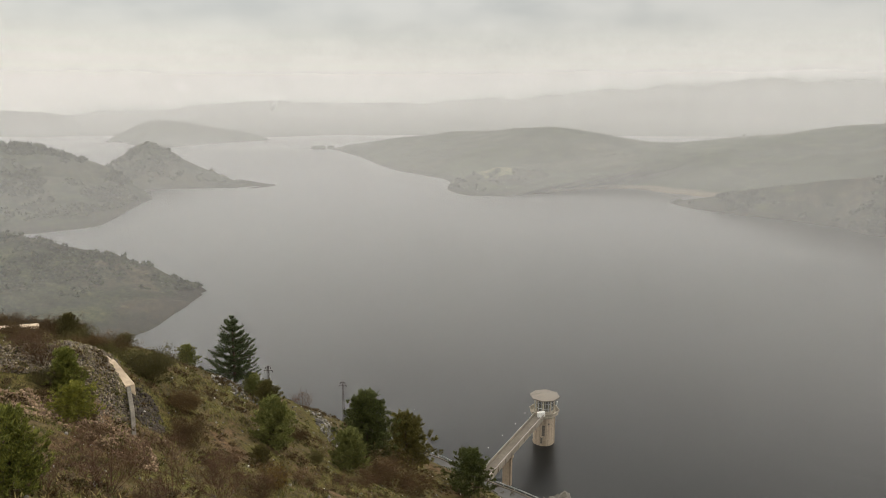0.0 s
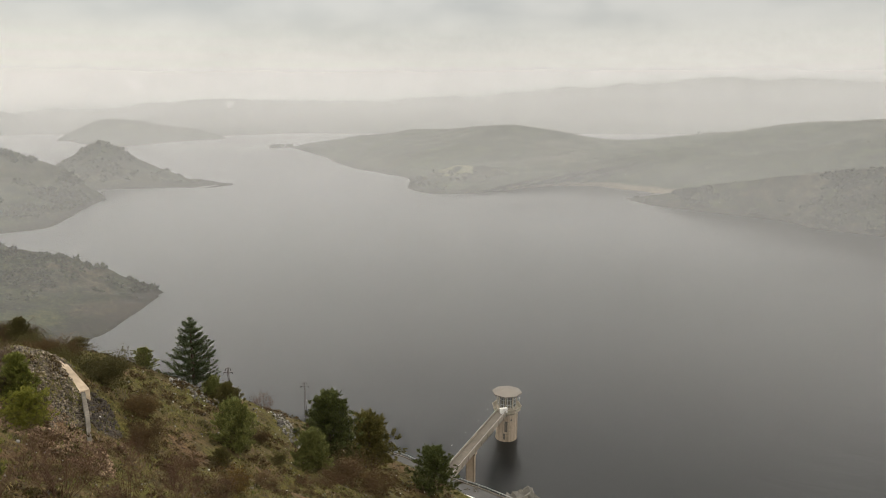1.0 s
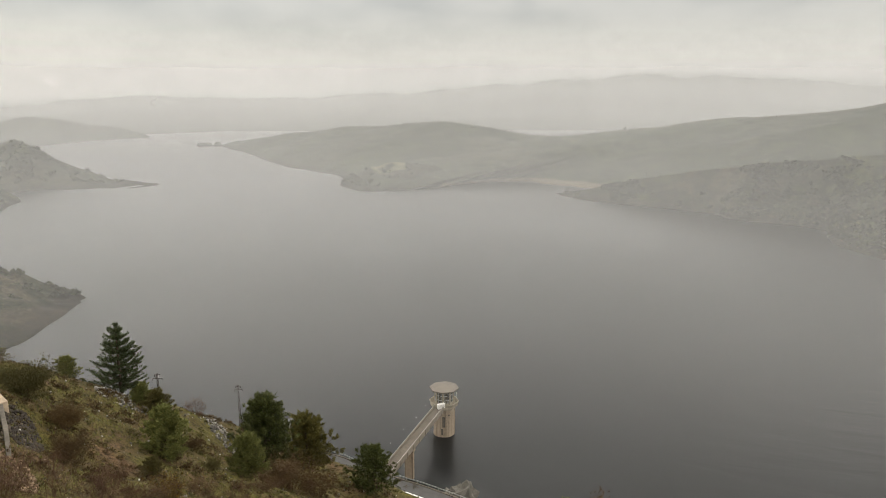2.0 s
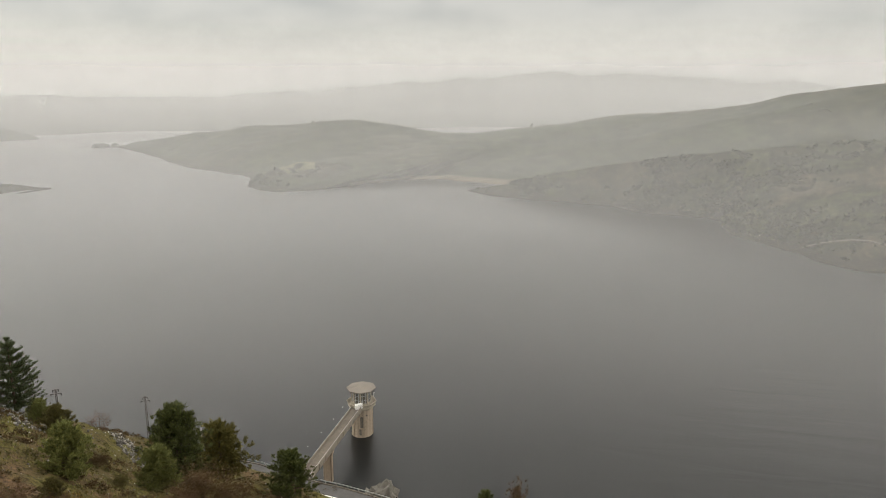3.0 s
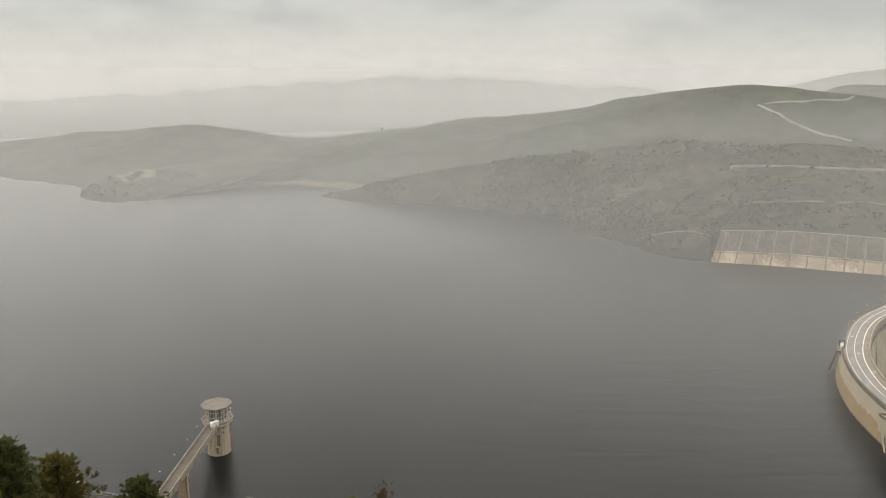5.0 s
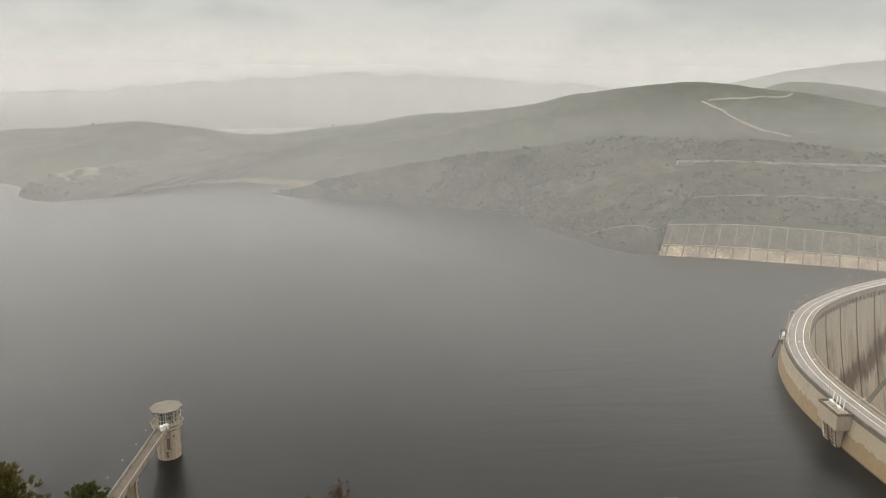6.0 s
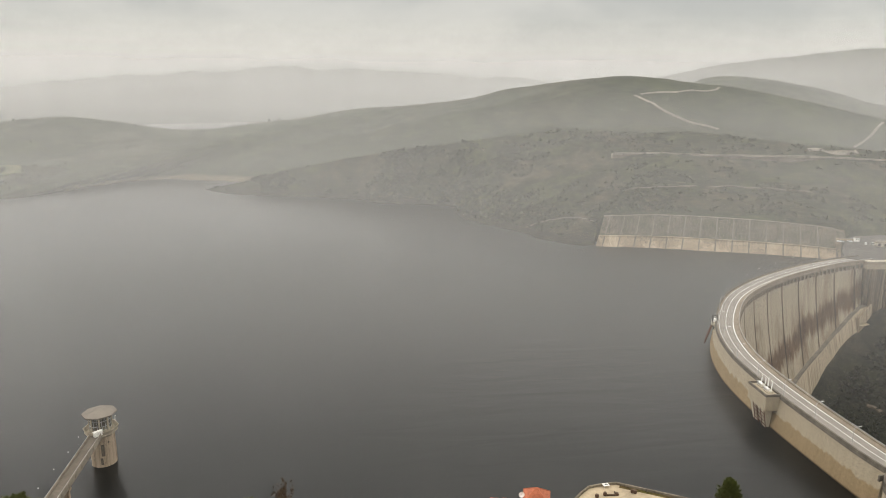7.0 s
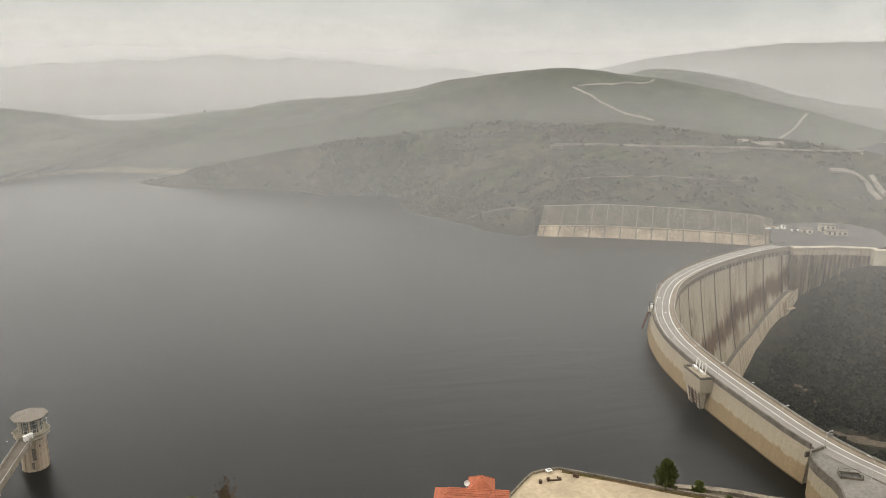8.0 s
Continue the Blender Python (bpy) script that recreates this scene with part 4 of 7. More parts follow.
def crest_block():
    """A balcony block on the water side with hoists on it and ladder racks below."""
    m = on_arch(99, 0, 0)
    ob = thing("hoist_balcony", m, "concrete balcony block jutting over the water", "balcony", kind="structure")
    bm = bmesh.new()
    box(bm, (13, 5.6, 6.0), (0, 3.0, 10.6), 0, 0.12)
    bm.normal_update()
    panel_uv(bm)
    part("block", bm, DAM_UP, ob)
    for sx, sy, px, py in ((13.4, 0.45, 0, 5.75), (0.45, 5.9, -6.5, 2.8), (0.45, 5.9, 6.5, 2.8)):
        bm = bmesh.new()
        box(bm, (sx, sy, 1.0), (px, py, 13.95), 0, 0.05)
        part("parapet", bm, COPING_AND_SHADE, ob, "dark lichened parapet")
    bm = bmesh.new()
    for k in range(2):
        vs = [bm.verts.new(v) for v in ((-5 + k * 6, 1.6, 7.7), (-1 + k * 6, 1.6, 7.7), (-1 + k * 6, 5.4, 7.7), (-5 + k * 6, 5.4, 7.7), (-4.4 + k * 6, 2.0, -1), (-1.6 + k * 6, 2.0, -1), (-1.6 + k * 6, 3.4, -1), (-4.4 + k * 6, 3.4, -1))]
        for f in ((0, 1, 2, 3), (4, 5, 6, 7), (0, 1, 5, 4), (1, 2, 6, 5), (2, 3, 7, 6), (3, 0, 4, 7)):
            bm.faces.new([vs[j] for j in f])
    bmesh.ops.recalc_face_normals(bm, faces=bm.faces)
    part("corbel", bm, CONCRETE, ob)
    for x in (-6, -3.4, -0.8, 1.8):
        bm = bmesh.new()
        rod(bm, (x, 5.7, 7.6), (x, 4.3, 0.5), 0.16)
        part("guide_rail", bm, RUSTY, ob, "rusty steel guide rail")
    for k in range(4):
        bm = bmesh.new()
        rod(bm, (-6.3, 5.5 - 0.35 * k, 6.4 - 1.6 * k), (2.1, 5.5 - 0.35 * k, 6.4 - 1.6 * k), 0.14)
        part("crossbar", bm, RUSTY, ob)


def hoist(m, tall):
    ob = thing("hoist", m, "white painted steel gate hoist with twin masts", "hoist", "hoists on the crest")
    bm = bmesh.new()
    box(bm, (3.6, 2.2, 0.5), (0, 0, 0.25), 0, 0.05)
    part("base", bm, CONCRETE, ob)
    for x in (-1.3, 1.3):
        bm = bmesh.new()
        box(bm, (0.26, 0.26, tall), (x, -0.6, tall / 2 + 0.4), 0, 0.03, 4)
        part("mast", bm, WHITE_PAINT, ob)
    bm = bmesh.new()
    rod(bm, (-1.1, 0.3, 1.3), (1.1, 0.3, 1.3), 0.5, sides=12)
    part("drum", bm, WHITE_PAINT, ob)
    bm = bmesh.new()
    box(bm, (1.0, 1.0, 1.2), (1.3, 0.4, 1.1), 0, 0.1)
    part("motor", bm, GALVANISED, ob)
    return ob


crest_block()
hoist(on_arch(97, 2.6, 13.6), 4.4)
hoist(on_arch(102, 2.4, 13.6), 3.6)


def small_gantry():
    m = on_arch(181, -1.9, 0)
    ob = thing("gate_gantry", m, "small steel gantry with a rusty ladder rack over the water", "gantry")
    bm = bmesh.new()
    box(bm, (5, 3.6, 0.6), (0, 2.2, 12.4), 0, 0.05)
    part("deck", bm, CONCRETE, ob)
    for x in (-1.6, 1.6):
        bm = bmesh.new()
        rod(bm, (x, 1.0, 7.5), (x, 3.6, 12.2), 0.22)
        part("strut", bm, DARK_STEEL, ob)
        bm = bmesh.new()
        box(bm, (1.3, 1.3, 1.4), (x * 0.85, 2.4, 14.6), 0, 0.12)
        part("winch_box", bm, WHITE_PAINT, ob, "white winch housing")
        bm = bmesh.new()
        for y in (1.3, 3.5):
            rod(bm, (x * 1.2, y, 12.6), (x * 1.2, y, 16.2), 0.16)
        rod(bm, (x * 1.2, 1.3, 16.1), (x * 1.2, 3.5, 16.1), 0.16)
        rod(bm, (x * 1.2, 1.3, 12.8), (x * 1.2, 3.5, 16.0), 0.1)
        part("side_frame", bm, DARK_STEEL, ob, "dark steel frame")
        bm = bmesh.new()
        rod(bm, (x * 1.2, 3.4, 12.4), (x * 1.2, 6.2, 2.2), 0.30)
        part("guide_rail", bm, RUSTY, ob, "rusty steel guide rail")
    for k in range(8):
        bm = bmesh.new()
        rod(bm, (-2.0, 3.6 + 0.33 * k, 11.6 - 1.2 * k), (2.0, 3.6 + 0.33 * k, 11.6 - 1.2 * k), 0.24)
        part("crossbar", bm, RUSTY, ob)
    bm = bmesh.new()
    rod(bm, (-2.2, 3.8, 12.7), (-2.2, 3.8, 13.9), 0.06)
    rod(bm, (2.2, 3.8, 12.7), (2.2, 3.8, 13.9), 0.06)
    rod(bm, (-2.2, 3.8, 13.8), (2.2, 3.8, 13.8), 0.06)
    part("railing", bm, GALVANISED, ob)


small_gantry()


def street_lamp(m, h=7.0):
    ob = thing("street_lamp", m, "tall grey steel street lamp with a curved arm", "lamp", "lamps along the dam road")
    bm = bmesh.new()
    rod(bm, (0, 0, 0), (0, 0, h - 1), 0.11, 0.07, 8)
    part("pole", bm, GALVANISED, ob)
    bm = bmesh.new()
    for a, b in (((0, 0, h - 1.05), (0, -0.35, h - 0.35)), ((0, -0.35, h - 0.35), (0, -0.9, h - 0.05)), ((0, -0.9, h - 0.05), (0, -1.7, h))):
        rod(bm, a, b, 0.065)
    part("arm", bm, GALVANISED, ob)
    bm = bmesh.new()
    box(bm, (0.34, 0.95, 0.16), (0, -2.1, h + 0.02), 0, 0.05)
    part("lamp_head", bm, WHITE_PAINT, ob, "pale lamp head")
    return ob


_first = street_lamp(on_arch(35, -1.0, 13.3))
for _r in (54, 73, 92, 111, 131, 153, 177, 203):
    copy_thing(_first, on_arch(_r, -0.75, 13.46))
copy_thing(_first, pose(222, 62, 13.28, 0, 0, 160))

# cabinet on the downstream parapet
CABINET_GREY = plain("dull_cabinet_paint", (0.13, 0.125, 0.115), 0.6, 2.0, 0.15)
cab = thing("cabinet", on_arch(42, -10.7, 14.0), "small grey control cabinet on the parapet", "cabinet")
bm = bmesh.new()
box(bm, (0.9, 0.8, 1.1), (-0.6, 0, 0.55), 0, 0.06)
part("body", bm, CABINET_GREY, cab)
bm = bmesh.new()
box(bm, (0.8, 0.7, 0.8), (0.5, 0, 0.4), 0, 0.06)
part("meter_box", bm, CABINET_GREY, cab)
# ---- intake tower with its footbridge ----
TOWER_CONCRETE = dam_concrete("tower_concrete", (0.38, 0.315, 0.25), "tower")
BRIDGE_CONCRETE = plain("bridge_concrete", (0.235, 0.205, 0.165), 0.9, 1.2, 0.18, 0.02, coarse=0.3)
SHORE_ASPHALT = plain("dark_asphalt", (0.075, 0.072, 0.068), 0.85, 3.0, 0.15, 0.004, coarse=0.3)
DECK = plain("grey_brown_deck", (0.115, 0.098, 0.079), 0.9, 1.2, 0.2, coarse=0.2)
ROOF_GREY = plain("weathered_roof_sheet", (0.155, 0.135, 0.112), 0.8, 0.9, 0.12, coarse=0.25)
GLASS_DARK = plain("dark_window_glass", (0.035, 0.037, 0.036), 0.15, 1.0, 0.1, spec=0.5)


GLASS_CLEAR = plain("clear_window_glass", (0.10, 0.105, 0.10), 0.12, 1.0, 0.1, spec=0.5)
GLASS_CLEAR.node_tree.nodes["Principled BSDF"].inputs["Alpha"].default_value = 0.35


def ring(n, r, z, turn=0.0):
    return [Vector((r * math.cos(2 * math.pi * k / n + turn), r * math.sin(2 * math.pi * k / n + turn), z)) for k in range(n)]


def lathe(bm, n, stations, turn=0.0, cap=True):
    """A many-sided turned body through (radius, height) stations."""
    rings = [[bm.verts.new(v) for v in ring(n, r, z, turn)] for r, z in stations]
    for a, b in zip(rings, rings[1:]):
        for k in range(n):
            bm.faces.new((a[k], a[(k + 1) % n], b[(k + 1) % n], b[k]))
    if cap:
        bm.faces.new(rings[0][::-1])
        bm.faces.new(rings[-1])
    return bm


def intake_tower():
    ob = thing("intake_tower", pose(38.2, 252.6, 0), "round pale concrete intake tower with an octagonal canopy", "tower")
    t8 = math.pi / 8 + 0.12
    bm = bmesh.new()
    lathe(bm, 16, [(4.35, -25), (4.35, -1), (4.05, 0.4), (4.0, 11.2)], 0.1)
    bm.normal_update()
    panel_uv(bm)
    part("shaft", bm, TOWER_CONCRETE, ob, "pale concrete shaft with dark streaks")
    for k in range(16):
        if k % 3 == 0:
            a = 2 * math.pi * k / 16 + 0.1
            bm = bmesh.new()
            box(bm, (0.35, 0.9, 12.2), (4.0 * math.cos(a), 4.0 * math.sin(a), 5.2), math.degrees(a), 0.06)
            bm.normal_update()
            panel_uv(bm)
            part("rib", bm, TOWER_CONCRETE, ob)
    # raised dark panels: colour stands for stains and for shade in a recess
    for a, z, w, h in ((-1.75, 6.2, 1.1, 4.2), (-1.25, 8.8, 0.5, 0.5), (-1.9, 2.2, 0.8, 2.4)):
        bm = bmesh.new()
        box(bm, (0.4, w, h), (3.97 * math.cos(a), 3.97 * math.sin(a), z), math.degrees(a), 0.04)
        part("intake_slot", bm, COPING_AND_SHADE, ob, "dark panel for stains and the shade of an intake slot")
    bm = bmesh.new()
    lathe(bm, 8, [(4.0, 10.6), (5.3, 11.6), (5.3, 12.1), (4.2, 12.1)], t8)
    part("gallery_floor", bm, CONCRETE, ob)
    corners = ring(8, 5.15, 0, t8)
    tops = ring(8, 5.75, 0, t8)
    for k in range(8):
        a, b, c, d = corners[k], corners[(k + 1) % 8], tops[(k + 1) % 8], tops[k]
        bm = bmesh.new()
        vs = [bm.verts.new((v.x * f, v.y * f, z)) for f in (1.0, 0.955) for v, z in ((a, 12.1), (b, 12.1), (c, 13.45), (d, 13.45))]
        for f in ((0, 1, 2, 3), (7, 6, 5, 4), (0, 4, 5, 1), (1, 5, 6, 2), (2, 6, 7, 3), (3, 7, 4, 0)):
            bm.faces.new([vs[j] for j in f])
        bmesh.ops.recalc_face_normals(bm, faces=bm.faces)
        part("parapet_panel", bm, CONCRETE, ob)
    wall = ring(8, 3.55, 0, t8)
    for k in range(8):
        a, b = wall[k], wall[(k + 1) % 8]
        ang = math.degrees(math.atan2(b.y - a.y, b.x - a.x))
        mid = (a + b) / 2
        w = (b - a).length
        bm = bmesh.new()
        rod(bm, (a.x, a.y, 12.1), (a.x, a.y, 18.3), 0.28, 0.28, 8)
        part("column", bm, CONCRETE, ob)
        bm = bmesh.new()
        box(bm, (w - 0.5, 0.2, 1.3), (mid.x, mid.y, 12.75), ang, 0.03)
        part("sill_wall", bm, CONCRETE, ob)
        bm = bmesh.new()
        box(bm, (w - 0.5, 0.08, 4.6), (mid.x, mid.y, 15.7), ang)
        pane = part("window", bm, GLASS_CLEAR, ob, "clear glazing behind the columns")
        pane.visible_shadow = False
        bm = bmesh.new()
        for f in (-0.25, 0.25):
            q = a.lerp(b, 0.5 + f * 0.9)
            box(bm, (0.12, 0.24, 4.7), (q.x, q.y, 15.7), ang)
        for z in (14.6, 16.4, 17.9):
            box(bm, (w - 0.5, 0.22, 0.12), (mid.x, mid.y, z), ang)
        fr = part("glazing_bars", bm, GALVANISED, pane)
    bm = bmesh.new()
    lathe(bm, 8, [(4.3, 18.2), (5.6, 18.35), (5.65, 18.7), (5.5, 18.8), (0.2, 19.6)], t8)
    part("roof", bm, ROOF_GREY, ob, "flat grey-brown octagonal roof")
    bm = bmesh.new()
    rod(bm, (5.2 * math.cos(0.3), 5.2 * math.sin(0.3), 13.4), (5.2 * math.cos(0.3), 5.2 * math.sin(0.3), 15.2), 0.06)
    rod(bm, (5.2 * math.cos(0.3), 5.2 * math.sin(0.3), 15.2), (5.4 * math.cos(0.3), 5.4 * math.sin(0.3), 15.5), 0.22, 0.22, 8)
    part("lamp", bm, WHITE_PAINT, ob, "small white lamp")
    return ob


intake_tower()

BR_A, BR_B = Vector((35.6, 248.0, 0)), Vector((12.2, 203.6, 0))


def footbridge():
    ob = thing("footbridge", pose(0, 0, 0), "long concrete footbridge from the road to the tower", "bridge")
    d = BR_B - BR_A
    L = d.length
    ang = math.degrees(math.atan2(d.y, d.x))
    mid = (BR_A + BR_B) / 2
    side = Vector((-d.y, d.x, 0)).normalized()
    bm = bmesh.new()
    box(bm, (L, 3.4, 0.35), (mid.x, mid.y, 12.35), ang)
    part("deck", bm, DECK, ob, "grey-brown deck")
    for s in (-1, 1):
        q = mid + side * s * 1.5
        bm = bmesh.new()
        box(bm, (L, 0.5, 1.3), (q.x, q.y, 11.55), ang, 0.05)
        part("girder", bm, BRIDGE_CONCRETE, ob, "pale concrete girder")
        q = mid + side * s * 1.78
        bm = bmesh.new()
        box(bm, (L, 0.22, 1.25), (q.x, q.y, 12.75), ang, 0.04)
        part("parapet", bm, BRIDGE_CONCRETE, ob)
        bm = bmesh.new()
        a, b = BR_A + side * s * 1.78, BR_B + side * s * 1.78
        rod(bm, (a.x, a.y, 13.55), (b.x, b.y, 13.55), 0.05)
        part("handrail", bm, GALVANISED, ob)
        for k in range(9):
            q = BR_A.lerp(BR_B, (k + 0.5) / 9) + side * s * 1.95
            bm = bmesh.new()
            box(bm, (0.35, 0.25, 2.0), (q.x, q.y, 12.1), ang, 0.03)
            part("bracket", bm, BRIDGE_CONCRETE, ob)
    q = BR_A.lerp(BR_B, 0.595)
    bm = bmesh.new()
    box(bm, (1.5, 3.0, 40), (q.x, q.y, -9.2), ang, 0.12)
    box(bm, (2.1, 3.7, 0.9), (q.x, q.y, 10.5), ang, 0.1)
    bm.normal_update()
    panel_uv(bm)
    part("pier", bm, TOWER_CONCRETE, ob, "slab-like concrete pier")


footbridge()
kiosk = thing("kiosk", pose(36.3, 247.4, 12.55, 0, 0, 20), "white metal cabinet at the bridge end", "cabinet")
bm = bmesh.new()
box(bm, (2.8, 1.1, 1.7), (0, 0, 0.85), 0, 0.06)
part("body", bm, WHITE_PAINT, kiosk)
bm = bmesh.new()
box(bm, (3.0, 1.3, 0.14), (0, 0, 1.76), 0, 0.03)
part("lid", bm, WHITE_PAINT, kiosk)
for _x in (-0.75, 0.75):
    bm = bmesh.new()
    box(bm, (1.2, 0.05, 1.4), (_x * 0.9, -0.57, 0.86), 0, 0.01)
    part("door", bm, WHITE_PAINT, kiosk)

# floats of the boom lines
def buoy(x, y, r):
    ob = thing("buoy", pose(x, y, 0), "small white round float on the water", "buoy", "floats on the boom lines")
    bm = bmesh.new()
    bmesh.ops.create_uvsphere(bm, u_segments=10, v_segments=6, radius=r, matrix=Matrix.Translation((0, 0, r * 0.4)))
    part("float", bm, WHITE_PAINT, ob)
    bm = bmesh.new()
    rod(bm, (0, 0, r * 1.2), (0, 0, r * 1.9), r * 0.15)
    part("eye", bm, GALVANISED, ob)
    return ob


_b = buoy(17, 247, 0.17)
for _x, _y in ((23, 257), (29, 267), (34, 277)):
    copy_thing(_b, pose(_x, _y, 0))
for _x, _y in ((409, 253), (428, 259), (451, 265), (474, 270), (499, 272), (527, 274)):
    copy_thing(_b, pose(_x, _y, 0) @ Matrix.Scale(1.9, 4))

# ---- shore road ----


def ribbon(name, pts, n, o0, o1, z0, z1, material, parent, label=""):
    """A strip of rectangular section beside a line."""
    line = curve_points(pts, n)
    bm = bmesh.new()
    rings = []
    for k, p in enumerate(line):
        d = line[min(k + 1, n - 1)] - line[max(k - 1, 0)]
        s = Vector((-d.y, d.x, 0)).normalized()
        rings.append([bm.verts.new(p + s * o + Vector((0, 0, z))) for o, z in ((o0, z0), (o1, z0), (o1, z1), (o0, z1))])
    for a, b in zip(rings, rings[1:]):
        for i in range(4):
            bm.faces.new((a[i], b[i], b[(i + 1) % 4], a[(i + 1) % 4]))
    bm.faces.new(rings[0])
    bm.faces.new(rings[-1][::-1])
    bmesh.ops.recalc_face_normals(bm, faces=bm.faces)
    return part(name, bm, material, parent, label)


road = thing("road", pose(0, 0, 0), "narrow asphalt road along the shore", "road", kind="structure")
ribbon("carriageway", ROAD, 120, -2.8, 2.8, -3.0, 0.0, SHORE_ASPHALT, road)
ribbon("edge_line", ROAD, 120, -2.75, -2.1, 0.004, 0.012, WHITE_LINE, road, "white edge line")
ribbon("verge_wall", ROAD, 120, 2.8, 3.2, -3.0, 0.25, COPING_AND_SHADE, road, "low dark verge kerb")
rail = thing("guard_rail", pose(0, 0, 0), "galvanised guard rail beside the shore road", "guard rail", kind="structure")
ribbon("beam", ROAD, 120, 3.32, 3.40, 0.72, 1.02, GALVANISED, rail)
for _p in curve_points(ROAD, 90):
    bm = bmesh.new()
    box(bm, (0.12, 0.12, 1.0), (_p.x, _p.y, _p.z + 0.5))
    _q = part("post", bm, GALVANISED, rail)
    _q.location = (1.9, 2.85, 0)
# ---- right bank: facing wall, car park, roads and tracks ----
from mathutils.bvhtree import BVHTree

FACING = plain("bare_facing_concrete", (0.27, 0.215, 0.15), 0.92, 0.5, 0.30, 0.03, coarse=0.05)
FACING_OLD = earth("overgrown_facing", (0.115, 0.095, 0.072), (0.080, 0.074, 0.056), (0.060, 0.060, 0.038), 0.09, 0.7, 0.3, 0.55)
RIB_STONE = plain("rib_concrete", (0.115, 0.098, 0.076), 0.9, 0.8, 0.2)
TRACK = plain("pale_dirt_track", (0.135, 0.12, 0.097), 0.95, 0.4, 0.25, coarse=0.03)
SAND = plain("bare_shore_sand", (0.105, 0.088, 0.062), 0.95, 0.06, 0.18, coarse=0.012)
PATH = plain("worn_footpath", (0.080, 0.071, 0.056), 0.95, 0.4, 0.2)

TREES_OF = {}


def height_on(names, x, y):
    """Height of a hill straight below a place."""
    best = None
    for name in names:
        if name not in TREES_OF:
            a = SHEETS[name]
            rows, cols = a.shape[:2]
            idx = np.arange(rows * cols).reshape(rows, cols)
            quads = np.stack([idx[:-1, :-1], idx[:-1, 1:], idx[1:, 1:], idx[1:, :-1]], -1).reshape(-1, 4)
            TREES_OF[name] = BVHTree.FromPolygons(a.reshape(-1, 3).tolist(), quads.tolist())
        hit = TREES_OF[name].ray_cast(Vector((x, y, 600)), Vector((0, 0, -1)))[0]
        if hit is not None and (best is None or hit.z > best):
            best = hit.z
    return 0.0 if best is None else best


def draped(name, plan, width, material, label, category="track", hills=("hill_long_ridge", "hill_right_bank"), n=40, up=0.5, thick=1.5):
    """A track laid on the hills along a plan line."""
    line = curve_points([(*p, 0) for p in plan], n)
    ob = thing(name, pose(0, 0, 0), label, category, kind="structure")
    bm = bmesh.new()
    rings = []
    for k, p in enumerate(line):
        d = line[min(k + 1, n - 1)] - line[max(k - 1, 0)]
        s = Vector((-d.y, d.x, 0)).normalized()
        w = width * (0.85 + 0.3 * noise.noise(p / 17))
        ring_ = []
        for o in (-w / 2, w / 2):
            q = p + s * o
            z = height_on(hills, q.x, q.y)
            ring_ += [bm.verts.new((q.x, q.y, z + up)), bm.verts.new((q.x, q.y, z - thick))]
        rings.append(ring_)
    for a, b in zip(rings, rings[1:]):
        for i, j in ((0, 2), (1, 0), (2, 3)):
            bm.faces.new((a[i], b[i], b[j], a[j]))
    bmesh.ops.recalc_face_normals(bm, faces=bm.faces)
    part("surface", bm, material, ob)
    return ob


draped("dirt_track", [(878, 583), (863, 588), (824, 634), (800, 651)], 3.0, TRACK, "thin pale dirt track below the summit")
draped("dirt_track", [(793, 655), (792, 640), (792, 627), (788, 600), (791, 580), (797, 552), (805, 530)], 4.5, TRACK, "pale dirt track zigzagging down the hill")
draped("dirt_track", [(690, 357), (698, 350), (703, 340), (714, 331), (722, 326)], 6.0, TRACK, "pale dirt lay-by on the bank")
draped("dirt_track", [(868, 396), (887, 405), (905, 404), (925, 405), (945, 408), (964, 410)], 3.4, TRACK, "pale dirt track climbing the far slope")
draped("access_road", [(704, 272), (712, 265), (720, 255), (712, 243), (700, 233), (690, 222)], 5.5, TRACK, "pale bend of the access road", "road", up=1.3)
draped("access_road", [(728, 245), (720, 239), (708, 229), (698, 220)], 5.5, TRACK, "pale road beside the bend", "road", up=1.3)
draped("footpath", [(495, 424), (501, 417), (521, 401), (538, 386), (548, 378)], 1.8, PATH, "thin footpath across the scrub", "path")
draped("footpath", [(555, 370), (570, 358), (590, 334), (608, 308)], 1.8, PATH, "thin footpath across the scrub", "path")
draped("meadow", [(52, 986), (66, 992), (82, 997), (96, 996)], 34, plain("pale_meadow_grass", (0.075, 0.078, 0.034), 0.95, 0.08, 0.2, coarse=0.02), "pale green meadow on the low headland", "meadow", ("hill_low_point", "hill_long_ridge"), up=0.7)
draped("footpath", [(425, 462), (432, 456), (440, 446), (449, 435), (455, 418), (458, 404)], 2.0, PATH, "thin footpath above the shore rocks", "path")


PARAPET = plain("greyed_parapet", (0.19, 0.17, 0.14), 0.92, 0.3, 0.25, coarse=0.05)


